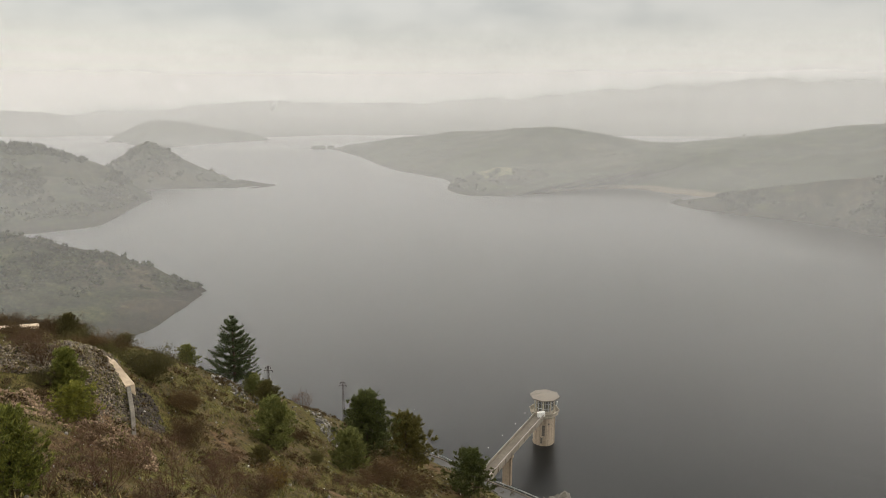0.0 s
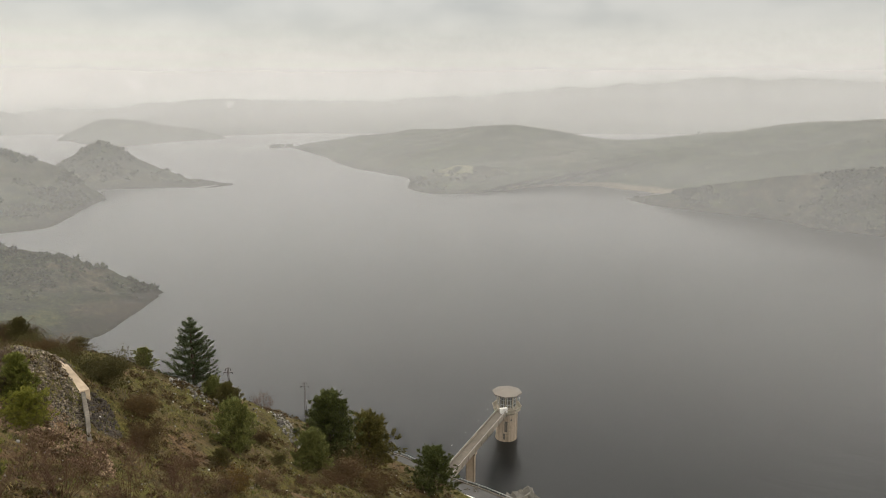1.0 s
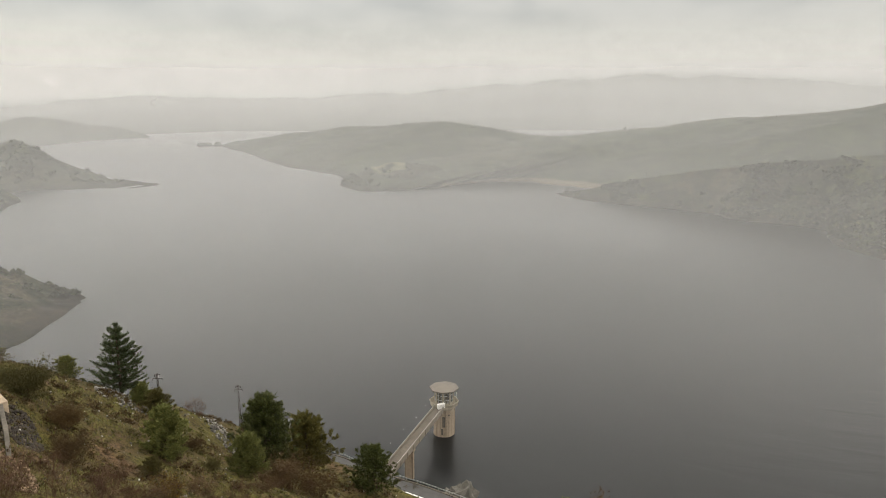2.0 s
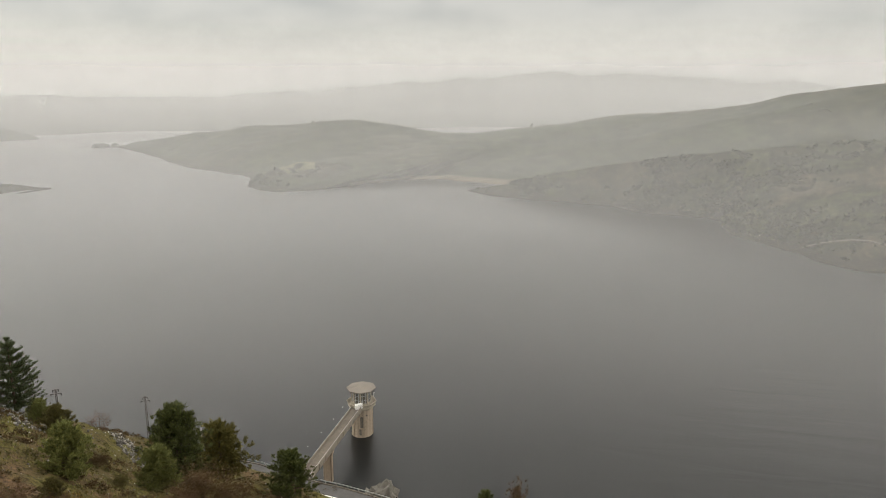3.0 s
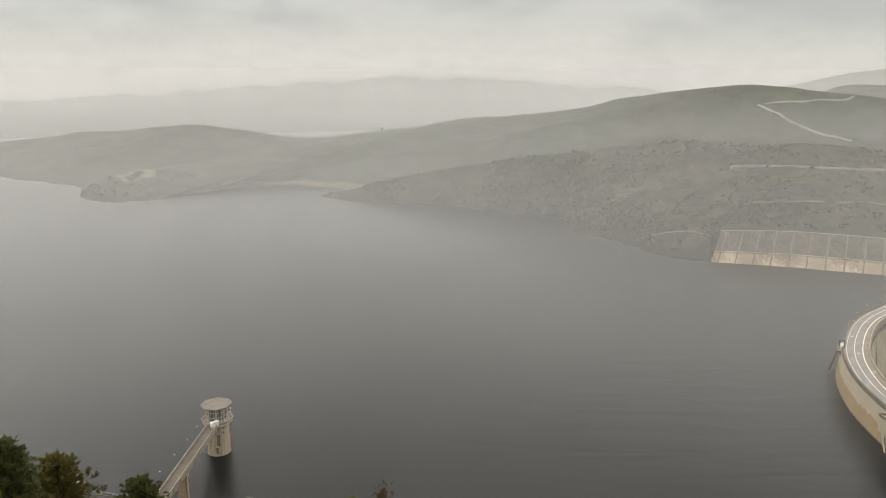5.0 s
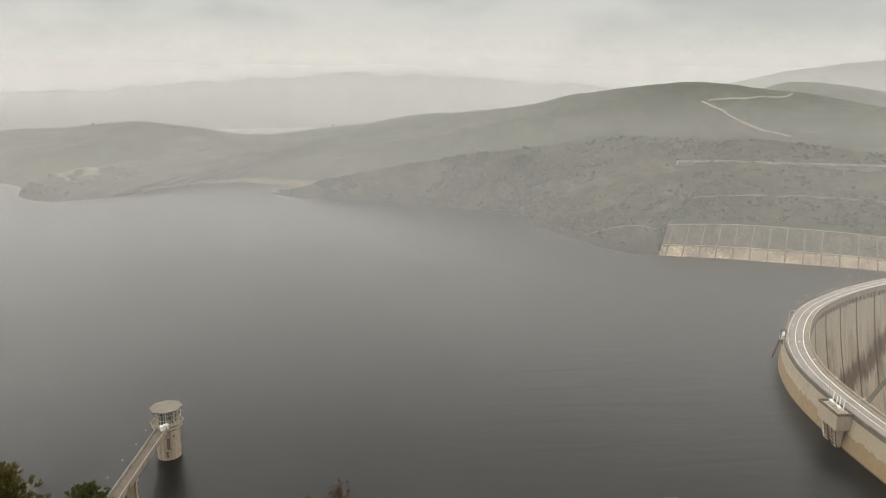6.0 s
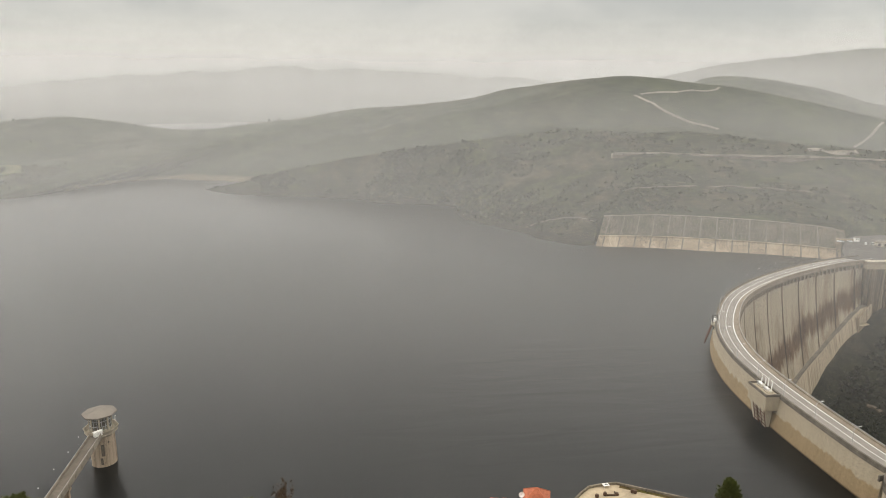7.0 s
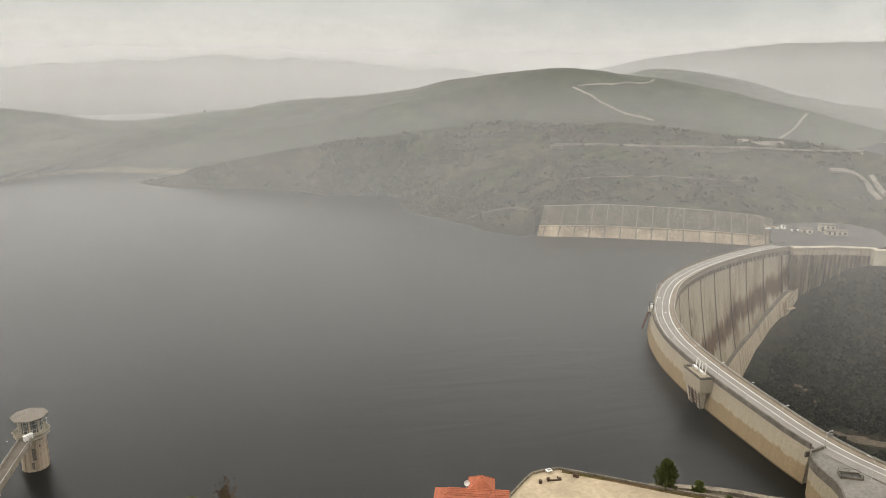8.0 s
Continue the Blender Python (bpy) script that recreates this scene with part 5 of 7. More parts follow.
def main_road():
    """The road above the bank: on fill with a wall, then on piers."""
    line = MAIN_ROAD
    ob = thing("main_road", pose(0, 0, 0), "grey road on a low viaduct across the bank", "road", kind="structure")
    ribbon("deck", line, 90, -4.0, 4.0, -1.1, 0.0, CONCRETE, ob)
    ribbon("surface", line, 90, -3.6, 3.6, 0.004, 0.05, ASPHALT, ob)
    ribbon("near_parapet", line, 90, -4.3, -4.0, -1.0, 0.7, PARAPET, ob, "pale grey parapet")
    ribbon("fill_wall", line[:5], 50, -3.9, -3.4, -6.0, -1.1, RIB_STONE, ob, "rough fill wall")
    for p in curve_points(line, 30):
        z = height_on(("hill_right_bank", "hill_long_ridge"), p.x, p.y)
        if p.z - z > -3:
            bm = bmesh.new()
            box(bm, (1.4, 5.0, 26), (p.x, p.y, p.z - 14), -50)
            part("pier", bm, CONCRETE, ob)


main_road()


def facing_wall():
    foot = [(430, 385, -2), (466, 351, -2), (492, 320, -2), (518, 290, -2), (538, 261, -2), (549, 243, -2)]
    head = [(449, 394, 21.5), (482, 366, 23), (510, 336, 23), (533, 304, 22.5), (554, 276, 21), (568, 258, 19)]
    n = 76
    a, b = curve_points(foot, n), curve_points(head, n)
    ob = thing("facing_wall", pose(0, 0, 0), "long sloping concrete facing wall with ribs above the water", "wall", kind="structure")
    for name, f0, f1, mat, lab in (("lower_face", 0.0, 0.40, FACING, "bare tan concrete"), ("upper_face", 0.40, 1.0, FACING_OLD, "greyed concrete grown over with scrub")):
        pts = np.zeros((13, n, 3))
        for i in range(13):
            f = f0 + (f1 - f0) * i / 12
            for j in range(n):
                p = a[j].lerp(b[j], f)
                rough = 0.35 * noise.fractal(p / 3, 0.8, 2.1, 3)
                pts[i, j] = (p.x + rough, p.y + rough, p.z)
        s = grid_object(name, pts, mat)
        s.parent = ob
        tagged(s, lab)
    for j in range(2, n, 5):
        bm = bmesh.new()
        p, q = a[j], b[j]
        d = (a[min(j + 1, n - 1)] - a[j - 1]).normalized()
        up = (q - p).normalized()
        out = d.cross(up).normalized()
        if out.z < 0:
            out = -out
        vs = []
        for e in (0.0, 1.0):
            c = p.lerp(q, e)
            for w, o in ((-0.45, -0.6), (0.45, -0.6), (0.45, 0.5), (-0.45, 0.5)):
                vs.append(bm.verts.new(c + d * w + out * o))
        for f in ((0, 1, 2, 3), (4, 5, 6, 7), (0, 1, 5, 4), (1, 2, 6, 5), (2, 3, 7, 6), (3, 0, 4, 7)):
            bm.faces.new([vs[k] for k in f])
        bmesh.ops.recalc_face_normals(bm, faces=bm.faces)
        part("rib", bm, RIB_STONE, ob)
    ledge = [tuple(p.lerp(q, 0.40)) for p, q in zip(a[::8], b[::8])]
    ribbon("ledge", ledge, 60, -1.0, 0.9, -0.7, 0.5, FACING, ob, "pale concrete ledge")
    top = [tuple(q + Vector((1.4, 1.0, 0))) for q in b[::8]]
    ribbon("crest_path", top, 60, -1.6, 1.6, -1.2, 0.25, RIB_STONE, ob, "narrow path along the top")


facing_wall()

# car park at the dam's far end
lot = thing("car_park", pose(0, 0, 0), "damp grey car park beyond the dam", "car park", kind="structure")
bm = bmesh.new()
_outline = [(500, 224), (520, 236), (546, 247), (560, 256), (580, 254), (604, 243), (622, 220), (612, 195), (570, 170), (548, 173), (531, 193), (505, 211)]
_hi = [bm.verts.new((x, y, 13.6)) for x, y in _outline]
_lo = [bm.verts.new((x, y, -12)) for x, y in _outline]
bm.faces.new(_hi)
for _k in range(len(_outline)):
    bm.faces.new((_lo[_k], _lo[(_k + 1) % len(_outline)], _hi[(_k + 1) % len(_outline)], _hi[_k]))
bmesh.ops.recalc_face_normals(bm, faces=bm.faces)
part("paving", bm, plain("worn_car_park", (0.055, 0.050, 0.044), 0.9, 0.5, 0.2, coarse=0.06), lot)
bm = bmesh.new()
box(bm, (1.0, 16, 12), (557, 250, 9), 40, 0.1)
part("end_wall", bm, FACING, lot, "pale concrete end wall")

CAR_WHITE = plain("white_car_paint", (0.62, 0.62, 0.60), 0.3, 1.0, 0.05, spec=0.5)
TYRE = plain("tyre_rubber", (0.02, 0.02, 0.02), 0.9, 4.0, 0.1)


def car(m, tall=1.45, long=4.2):
    ob = thing("car", m, "white parked car on the car park", "car", "cars on the car park")
    bm = bmesh.new()
    box(bm, (long, 1.75, 0.65), (0, 0, 0.65), 0, 0.15)
    part("body", bm, CAR_WHITE, ob)
    bm = bmesh.new()
    vs = [bm.verts.new(v) for v in ((-1.75, -0.8, 0.95), (1.15, -0.8, 0.95), (1.15, 0.8, 0.95), (-1.75, 0.8, 0.95), (-1.4, -0.65, tall), (0.45, -0.65, tall), (0.45, 0.65, tall), (-1.4, 0.65, tall))]
    for f in ((0, 1, 2, 3), (4, 5, 6, 7), (0, 1, 5, 4), (1, 2, 6, 5), (2, 3, 7, 6), (3, 0, 4, 7)):
        bm.faces.new([vs[k] for k in f])
    bmesh.ops.recalc_face_normals(bm, faces=bm.faces)
    part("cabin", bm, GLASS_DARK, ob, "dark windows")
    bm = bmesh.new()
    box(bm, (1.8, 1.3, 0.06), (-0.47, 0, tall + 0.03), 0, 0.02)
    part("roof", bm, CAR_WHITE, ob)
    for x in (-1.3, 1.3):
        for y in (-0.8, 0.8):
            bm = bmesh.new()
            rod(bm, (x, y - 0.1, 0.32), (x, y + 0.1, 0.32), 0.32, sides=12)
            w = part("wheel", bm, TYRE, ob)
            bm = bmesh.new()
            rod(bm, (x, y - 0.115, 0.32), (x, y + 0.115, 0.32), 0.18, sides=8)
            part("rim", bm, GALVANISED, w)
    return ob


_c = car(pose(554, 247, 13.6, 0, 0, 60))
copy_thing(_c, pose(555, 236, 13.6, 0, 0, 20))
copy_thing(_c, pose(559, 233, 13.6, 0, 0, 35))
copy_thing(_c, pose(548, 251, 13.6, 0, 0, 110))


def shed(m, w, d, h, label):
    ob = thing("shed", m, label, "shed", "sheds on the car park")
    bm = bmesh.new()
    box(bm, (w, d, h), (0, 0, h / 2), 0, 0.05)
    part("wall", bm, CONCRETE, ob)
    bm = bmesh.new()
    box(bm, (w + 1.2, d + 1.2, 0.35), (0, 0, h + 0.17), 0, 0.05, 3)
    part("roof", bm, RIB_STONE, ob, "flat grey roof")
    for k in range(max(2, int(w / 3.5))):
        x = -w / 2 + (k + 0.5) * w / max(2, int(w / 3.5))
        bm = bmesh.new()
        box(bm, (1.6, 0.1, h * 0.62), (x, -d / 2 - 0.04, h * 0.42))
        part("door", bm, DARK_STEEL, ob, "dark doorway")


shed(pose(559, 227, 13.6, 0, 0, -50), 8, 4.5, 3.0, "low concrete shed with a flat roof")
shed(pose(570, 210, 13.6, 0, 0, -45), 15, 6, 3.2, "long low concrete shed with a flat roof")
shed(pose(578, 220, 13.6, 0, 0, -45), 11, 5, 5.2, "taller pale concrete shed behind")
kiosk2 = thing("kiosk", pose(560, 245, 13.6, 0, 0, -40), "small white kiosk on the car park", "kiosk")
bm = bmesh.new()
box(bm, (3.2, 3.2, 3.0), (0, 0, 1.5), 0, 0.06)
part("body", bm, WHITE_PAINT, kiosk2)
bm = bmesh.new()
box(bm, (3.8, 3.8, 0.3), (0, 0, 3.15), 0, 0.06)
part("roof", bm, ROOF_GREY, kiosk2)
for _x in (-0.7, 0.7):
    bm = bmesh.new()
    box(bm, (0.8, 0.08, 1.1), (_x, -1.62, 1.9))
    part("window", bm, GLASS_DARK, kiosk2)

# rocks off the tip of the ridge
def rock(m, size, seed, material, label, group=""):
    rng = random.Random(seed)
    bm = bmesh.new()
    bmesh.ops.create_icosphere(bm, subdivisions=3, radius=1.0)
    off = Vector((rng.uniform(-50, 50), rng.uniform(-50, 50), 0))
    for v in bm.verts:
        n0 = v.co.normalized()
        r = 1 + 0.45 * noise.fractal(n0 * 1.4 + off, 0.8, 2.1, 4) + 0.10 * noise.cell(n0 * 4 + off)
        v.co = Vector((n0.x * size[0], n0.y * size[1], n0.z * size[2])) * r
    ob = mesh_object("rock", bm, material)
    ob.matrix_world = m
    return tagged(ob, label, "rock", group)


STONE = plain("grey_lichened_rock", (0.14, 0.13, 0.112), 0.95, 2.5, 0.3, 0.05)
rock(pose(-290, 1690, 0), (16, 9, 8), 1, FAR_EARTH, "small dark rock island off the point", "rocks off the point")
rock(pose(-262, 1694, 0), (8, 6, 8), 2, FAR_EARTH, "small dark rock island off the point", "rocks off the point")
rock(pose(36, 198, 5.5, 0, 0, 20), (4.6, 3.6, 5.2), 4, STONE, "lichened rock outcrop beside the shore road")
rock(pose(33, 197, 4.5, 0, 0, 60), (3.5, 3.0, 4.4), 5, STONE, "lichened rock outcrop beside the shore road")
# ---- terrace and inn by the dam ----
TERRACE_DIRT = plain("pale_terrace_gravel", (0.35, 0.285, 0.195), 0.95, 0.8, 0.16, 0.01, coarse=0.10)
STONE_WALL = plain("rough_stone_wall", (0.17, 0.145, 0.11), 0.95, 1.8, 0.35, 0.05)
TILE = plain("terracotta_tile", (0.33, 0.105, 0.055), 0.85, 1.6, 0.2, 0.01, random_tint=0.16)
PLASTER = plain("ochre_plaster", (0.45, 0.33, 0.20), 0.9, 1.0, 0.1)
WOOD = plain("weathered_wood", (0.085, 0.055, 0.036), 0.85, 4.0, 0.3)

TERR = [(122, 116), (127.5, 119.5), (136, 122.3), (140.5, 123.4), (144, 122.4), (148.5, 120.3), (152.5, 113.5), (157.5, 105), (163.5, 94), (170, 84), (176, 72), (150, 66), (118, 92)]
TZ = 18.0
terrace = thing("terrace", pose(0, 0, 0), "pale gravel terrace behind a low stone wall", "terrace", kind="structure")
bm = bmesh.new()
_hi = [bm.verts.new((x, y, TZ)) for x, y in TERR]
bm.faces.new(_hi)
bmesh.ops.triangulate(bm, faces=bm.faces)
for f in bm.faces:
    if f.normal.z < 0:
        f.normal_flip()
part("gravel", bm, TERRACE_DIRT, terrace, "pale beige gravel")
bm = bmesh.new()
_hi = [bm.verts.new((x, y, TZ - 0.02)) for x, y in TERR]
_lo = [bm.verts.new((x, y, -4)) for x, y in TERR]
for _k in range(len(TERR)):
    bm.faces.new((_lo[_k], _lo[(_k + 1) % len(TERR)], _hi[(_k + 1) % len(TERR)], _hi[_k]))
bmesh.ops.recalc_face_normals(bm, faces=bm.faces)
part("retaining_wall", bm, STONE_WALL, terrace)
_edge = [(x, y, TZ) for x, y in TERR[:11]]


def low_wall(a, b):
    a, b = Vector(a), Vector(b)
    d = b - a
    bm = bmesh.new()
    c = (a + b) / 2
    box(bm, (d.length + 0.3, 0.5, 0.75), (c.x, c.y, TZ + 0.36), math.degrees(math.atan2(d.y, d.x)), 0.06)
    part("parapet", bm, STONE_WALL, terrace, "low dark stone parapet")


for _a, _b in zip(_edge, _edge[1:]):
    low_wall(_a, _b)
# strip of grass inside the wall
ribbon("grass_strip", [(148.2, 118.8, TZ), (151.8, 112.8, TZ), (156.8, 104.4, TZ), (162.7, 93.5, TZ), (168, 85, TZ)], 40, -0.4, 0.9, 0.0, 0.06, NEAR_EARTH, terrace, "thin strip of grass")


def barrel(m):
    ob = thing("barrel", m, "dark wooden barrel planter on the terrace", "barrel", "barrels on the terrace")
    bm = bmesh.new()
    lathe(bm, 12, [(0.42, 0), (0.52, 0.4), (0.52, 0.6), (0.43, 1.0)])
    part("staves", bm, WOOD, ob)
    for z in (0.22, 0.78):
        bm = bmesh.new()
        lathe(bm, 12, [(0.50, z - 0.04), (0.52, z + 0.04)], cap=False)
        part("hoop", bm, RUSTY, ob)
    return ob


_b0 = barrel(pose(139, 118.8, TZ))
for _x, _y in ((141.6, 118.2), (149, 114.8), (149.3, 114.1)):
    copy_thing(_b0, pose(_x, _y, TZ))
log = thing("bench", pose(143.6, 117.4, TZ, 0, 0, -35), "low dark timber bench frame on the gravel", "bench")
bm = bmesh.new()
box(bm, (3.0, 0.35, 0.4), (-0.6, -0.6, 0.25), 0, 0.04)
part("seat", bm, WOOD, log)
bm = bmesh.new()
box(bm, (0.35, 1.7, 0.4), (0.9, 0.2, 0.25), 0, 0.04)
part("return_seat", bm, WOOD, log)
stump = thing("tree_stump", pose(144.6, 116.6, TZ), "dark cut stump used as a seat", "stump")
bm = bmesh.new()
lathe(bm, 10, [(0.65, 0), (0.5, 0.25), (0.48, 0.6)])
part("wood", bm, WOOD, stump)
table = thing("table", pose(145, 121.0, TZ, 0, 0, -20), "white table against the terrace wall", "table")
bm = bmesh.new()
box(bm, (1.8, 1.5, 0.1), (0, 0, 0.8), 0, 0.02)
part("top", bm, WHITE_PAINT, table)
bm = bmesh.new()
box(bm, (0.9, 0.5, 0.05), (0.1, 0, 0.88), 0, 0.01)
part("tray", bm, DARK_STEEL, table)
for _x, _y in ((-0.75, -0.6), (0.75, -0.6), (-0.75, 0.6), (0.75, 0.6)):
    bm = bmesh.new()
    rod(bm, (_x, _y, 0), (_x, _y, 0.76), 0.05)
    part("leg", bm, WHITE_PAINT, table)
mast = thing("pole", pose(152.4, 112.6, TZ), "thin dark metal pole at the wall", "pole")
bm = bmesh.new()
rod(bm, (0, 0, 0), (0, 0, 2.9), 0.06, 0.04)
part("shaft", bm, DARK_STEEL, mast)
bm = bmesh.new()
rod(bm, (0, 0, 0), (0, 0, 0.12), 0.2, 0.2, 8)
part("base", bm, DARK_STEEL, mast)


# inn: hipped tile roofs with a small lantern roof
def tile_slope(parent, a, b, c, d, rows):
    """A roof plane a-b (eaves) to d-c (ridge), laid in overlapping courses of tile; returns the courses."""
    a, b, c, d = (Vector(v) for v in (a, b, c, d))
    nrm = (b - a).cross(d - a).normalized()
    if nrm.z < 0:
        nrm = -nrm
    for k in range(rows):
        f0, f1 = k / rows, min((k + 1.15) / rows, 1.0)
        l0, r0 = a.lerp(d, f0), b.lerp(c, f0)
        l1, r1 = a.lerp(d, f1), b.lerp(c, f1)
        bm = bmesh.new()
        steps = max(4, int((r0 - l0).length / 0.55))
        lo, hi = [], []
        for s in range(steps + 1):
            w = 0.05 * (s % 2)
            lo.append(bm.verts.new(l0.lerp(r0, s / steps) + nrm * (0.16 + w)))
            hi.append(bm.verts.new(l1.lerp(r1, s / steps) + nrm * (0.06 + w)))
        for s in range(steps):
            bm.faces.new((lo[s], lo[s + 1], hi[s + 1], hi[s]))
        skirt = [bm.verts.new(v.co - nrm * 0.12) for v in lo]
        for s in range(steps):
            bm.faces.new((skirt[s], skirt[s + 1], lo[s + 1], lo[s]))
        part("tile_course", bm, TILE, parent)


def inn():
    m = pose(112.5, 118.5, 18.0, 0, 0, -45)
    ob = thing("inn", m, "inn with terracotta tile roofs and a lantern roof", "house")
    # local x along the ridge, y away from the hill
    bm = bmesh.new()
    box(bm, (17.5, 11, 5.4), (0, -1.5, 2.7))
    box(bm, (5.6, 5.6, 7.2), (2.2, 4.2, 3.6))
    part("wall", bm, PLASTER, ob, "ochre plastered wall")
    roof = part("roof", box(bmesh.new(), (17.8, 11.2, 0.25), (0, -1.5, 5.5)), TILE, ob, "terracotta tile roof")
    E, R = 5.55, 7.9
    tile_slope(roof, (-9.8, -8, E), (9.4, -8, E), (9.4, 1.5, R), (-6.2, 1.5, R), 12)
    tile_slope(roof, (9.4, 5.0, E), (-9.8, 5.0, E), (-6.2, 1.5, R), (9.4, 1.5, R), 6)
    tile_slope(roof, (-9.8, 5.0, E), (-9.8, -8, E), (-6.2, 1.4, R), (-6.2, 1.6, R), 9)
    bm = bmesh.new()
    box(bm, (15.8, 0.45, 0.3), (1.6, 1.5, R + 0.1), 0, 0.08)
    part("ridge_cap", bm, TILE, roof)
    lan = part("lantern_roof", box(bmesh.new(), (6.4, 6.4, 0.3), (2.2, 4.2, 7.3)), TILE, ob, "small pyramid tile roof")
    ap = (2.2, 4.2, 10.2)
    q = [(-1.2, 0.8, 7.4), (5.6, 0.8, 7.4), (5.6, 7.6, 7.4), (-1.2, 7.6, 7.4)]
    for k in range(4):
        a, b = q[k], q[(k + 1) % 4]
        tile_slope(lan, a, b, ap, ap, 6)
        bm = bmesh.new()
        rod(bm, (a[0], a[1], a[2] + 0.2), (ap[0], ap[1], ap[2] + 0.15), 0.14)
        part("hip_cap", bm, TILE, lan)
    lower = part("side_roof", box(bmesh.new(), (5.0, 7.0, 0.25), (-11.8, -4.0, 4.0)), TILE, ob, "lower lean-to tile roof")
    tile_slope(lower, (-14.3, -7.6, 3.9), (-9.3, -7.6, 3.9), (-9.3, 0, 5.3), (-14.3, 0, 5.3), 7)
    bm = bmesh.new()
    box(bm, (4.6, 6.6, 4.0), (-11.8, -4.0, 2.0))
    part("side_wall", bm, PLASTER, ob)
    for x in (-5, -1.5, 2, 5.5):
        bm = bmesh.new()
        box(bm, (2.4, 0.12, 1.5), (x, -7.05, 3.2))
        w = part("window", bm, GLASS_DARK, ob, "dark window")
        bm = bmesh.new()
        box(bm, (2.7, 0.2, 0.14), (x, -7.1, 2.4))
        part("sill", bm, CONCRETE, w)
    bm = bmesh.new()
    rod(bm, (-1.6, 3.6, 6.0), (-1.6, 3.6, 8.2), 0.05)
    part("dish_mast", bm, GALVANISED, ob)
    bm = bmesh.new()
    lathe(bm, 16, [(0.05, 0.0), (0.4, 0.08), (0.75, 0.28)], cap=False)
    bmesh.ops.transform(bm, matrix=pose(-1.6, 3.5, 8.4, 70, 0, 10), verts=bm.verts)
    part("satellite_dish", bm, WHITE_PAINT, ob, "white satellite dish")


inn()

# rough bank and path between terrace and dam
bank = thing("stone_bank", pose(0, 0, 0), "rough stone bank with a path above the water", "bank", kind="structure")
ribbon("bank_wall", [(166, 106, 12.0), (172, 100, 12.6), (179.5, 92, 12.8), (185.5, 85, 12.6), (190, 77, 12.6), (197, 68, 12.8)], 60, -1.0, 1.0, -16, 0.6, STONE_WALL, bank, "rough stone bank wall")
ribbon("path", [(164, 104, 12.4), (170, 98, 12.6), (177.5, 90, 12.6), (183, 83, 12.4), (188, 75, 12.6)], 50, -2.6, 1.6, -14, 0.0, SAND, bank, "bare dirt path")
# ---- plants and stones of the near hillside ----
BARK = plain("pine_bark", (0.075, 0.052, 0.038), 0.95, 5.0, 0.3, 0.02)
TWIG = plain("bare_twigs", (0.080, 0.043, 0.024), 0.95, 5.0, 0.3)
TWIG_GREY = plain("grey_twigs", (0.085, 0.066, 0.052), 0.95, 5.0, 0.3)
FIR_GREEN = foliage("dark_fir_needles", (0.020, 0.027, 0.011), (0.068, 0.084, 0.031))
PINE_GREEN = foliage("pine_needles", (0.034, 0.042, 0.012), (0.135, 0.150, 0.040))
PINE_BROWN = foliage("browned_pine_needles", (0.044, 0.042, 0.011), (0.165, 0.140, 0.034))
JUNIPER = foliage("juniper_sprays", (0.058, 0.068, 0.019), (0.240, 0.240, 0.070))
FRESH_GREEN = foliage("fresh_juniper_sprays", (0.052, 0.064, 0.012), (0.270, 0.275, 0.052))
BRIGHT_GREEN = foliage("bright_shrub_leaves", (0.0724, 0.0840, 0.0128), (0.2653, 0.2498, 0.0360))
OLIVE = foliage("olive_shrub_leaves", (0.0384, 0.0350, 0.0112), (0.1114, 0.0954, 0.0265))
HEATHER = foliage("brown_heather", (0.034, 0.022, 0.009), (0.125, 0.078, 0.028))
YELLOW_LEAF = foliage("yellowed_leaves", (0.09, 0.055, 0.010), (0.22, 0.135, 0.02))
GRASS_DRY = foliage("dry_grass_blades", (0.1031, 0.0844, 0.0338), (0.2906, 0.2344, 0.0938))
GRASS_GREEN = foliage("green_grass_blades", (0.0844, 0.0938, 0.0225), (0.2156, 0.2156, 0.0562))
SMALL_TREE = foliage("small_tree_leaves", (0.026, 0.030, 0.013), (0.085, 0.092, 0.038))
FAR_SHRUB = foliage("dark_scrub", (0.018, 0.022, 0.010), (0.046, 0.052, 0.022))


def tri_mesh(name, verts, faces, material, parent=None, label=""):
    me = bpy.data.meshes.new(name)
    me.vertices.add(len(verts))
    me.vertices.foreach_set("co", np.asarray(verts, np.float32).ravel())
    k = faces.shape[1]
    me.loops.add(faces.size)
    me.loops.foreach_set("vertex_index", faces.astype(np.int32).ravel())
    me.polygons.add(len(faces))
    me.polygons.foreach_set("loop_start", np.arange(0, faces.size, k, dtype=np.int32))
    me.update(calc_edges=True)
    me.materials.append(material)
    ob = new(name, me)
    if parent:
        ob.parent = parent
    return tagged(ob, label)


def sprays(rng, at, size, out, blades, width=0.32, spread=0.9):
    """Tufts of pointed leaves or needles at the given places, splayed about an outward direction."""
    n = len(at)
    d = np.repeat(out, blades, 0) + rng.normal(0, spread, (n * blades, 3))
    d /= np.linalg.norm(d, axis=1)[:, None] + 1e-9
    s = np.repeat(size, blades)[:, None] * rng.uniform(0.6, 1.25, (n * blades, 1))
    side = np.cross(d, rng.normal(0, 1, (n * blades, 3)))
    side /= np.linalg.norm(side, axis=1)[:, None] + 1e-9
    c = np.repeat(at, blades, 0) + rng.normal(0, 0.25, (n * blades, 3)) * s
    v = np.stack([c - side * s * width * 0.5, c + side * s * width * 0.5, c + d * s], 1)
    f = np.arange(n * blades * 3).reshape(-1, 3)
    return v.reshape(-1, 3), f


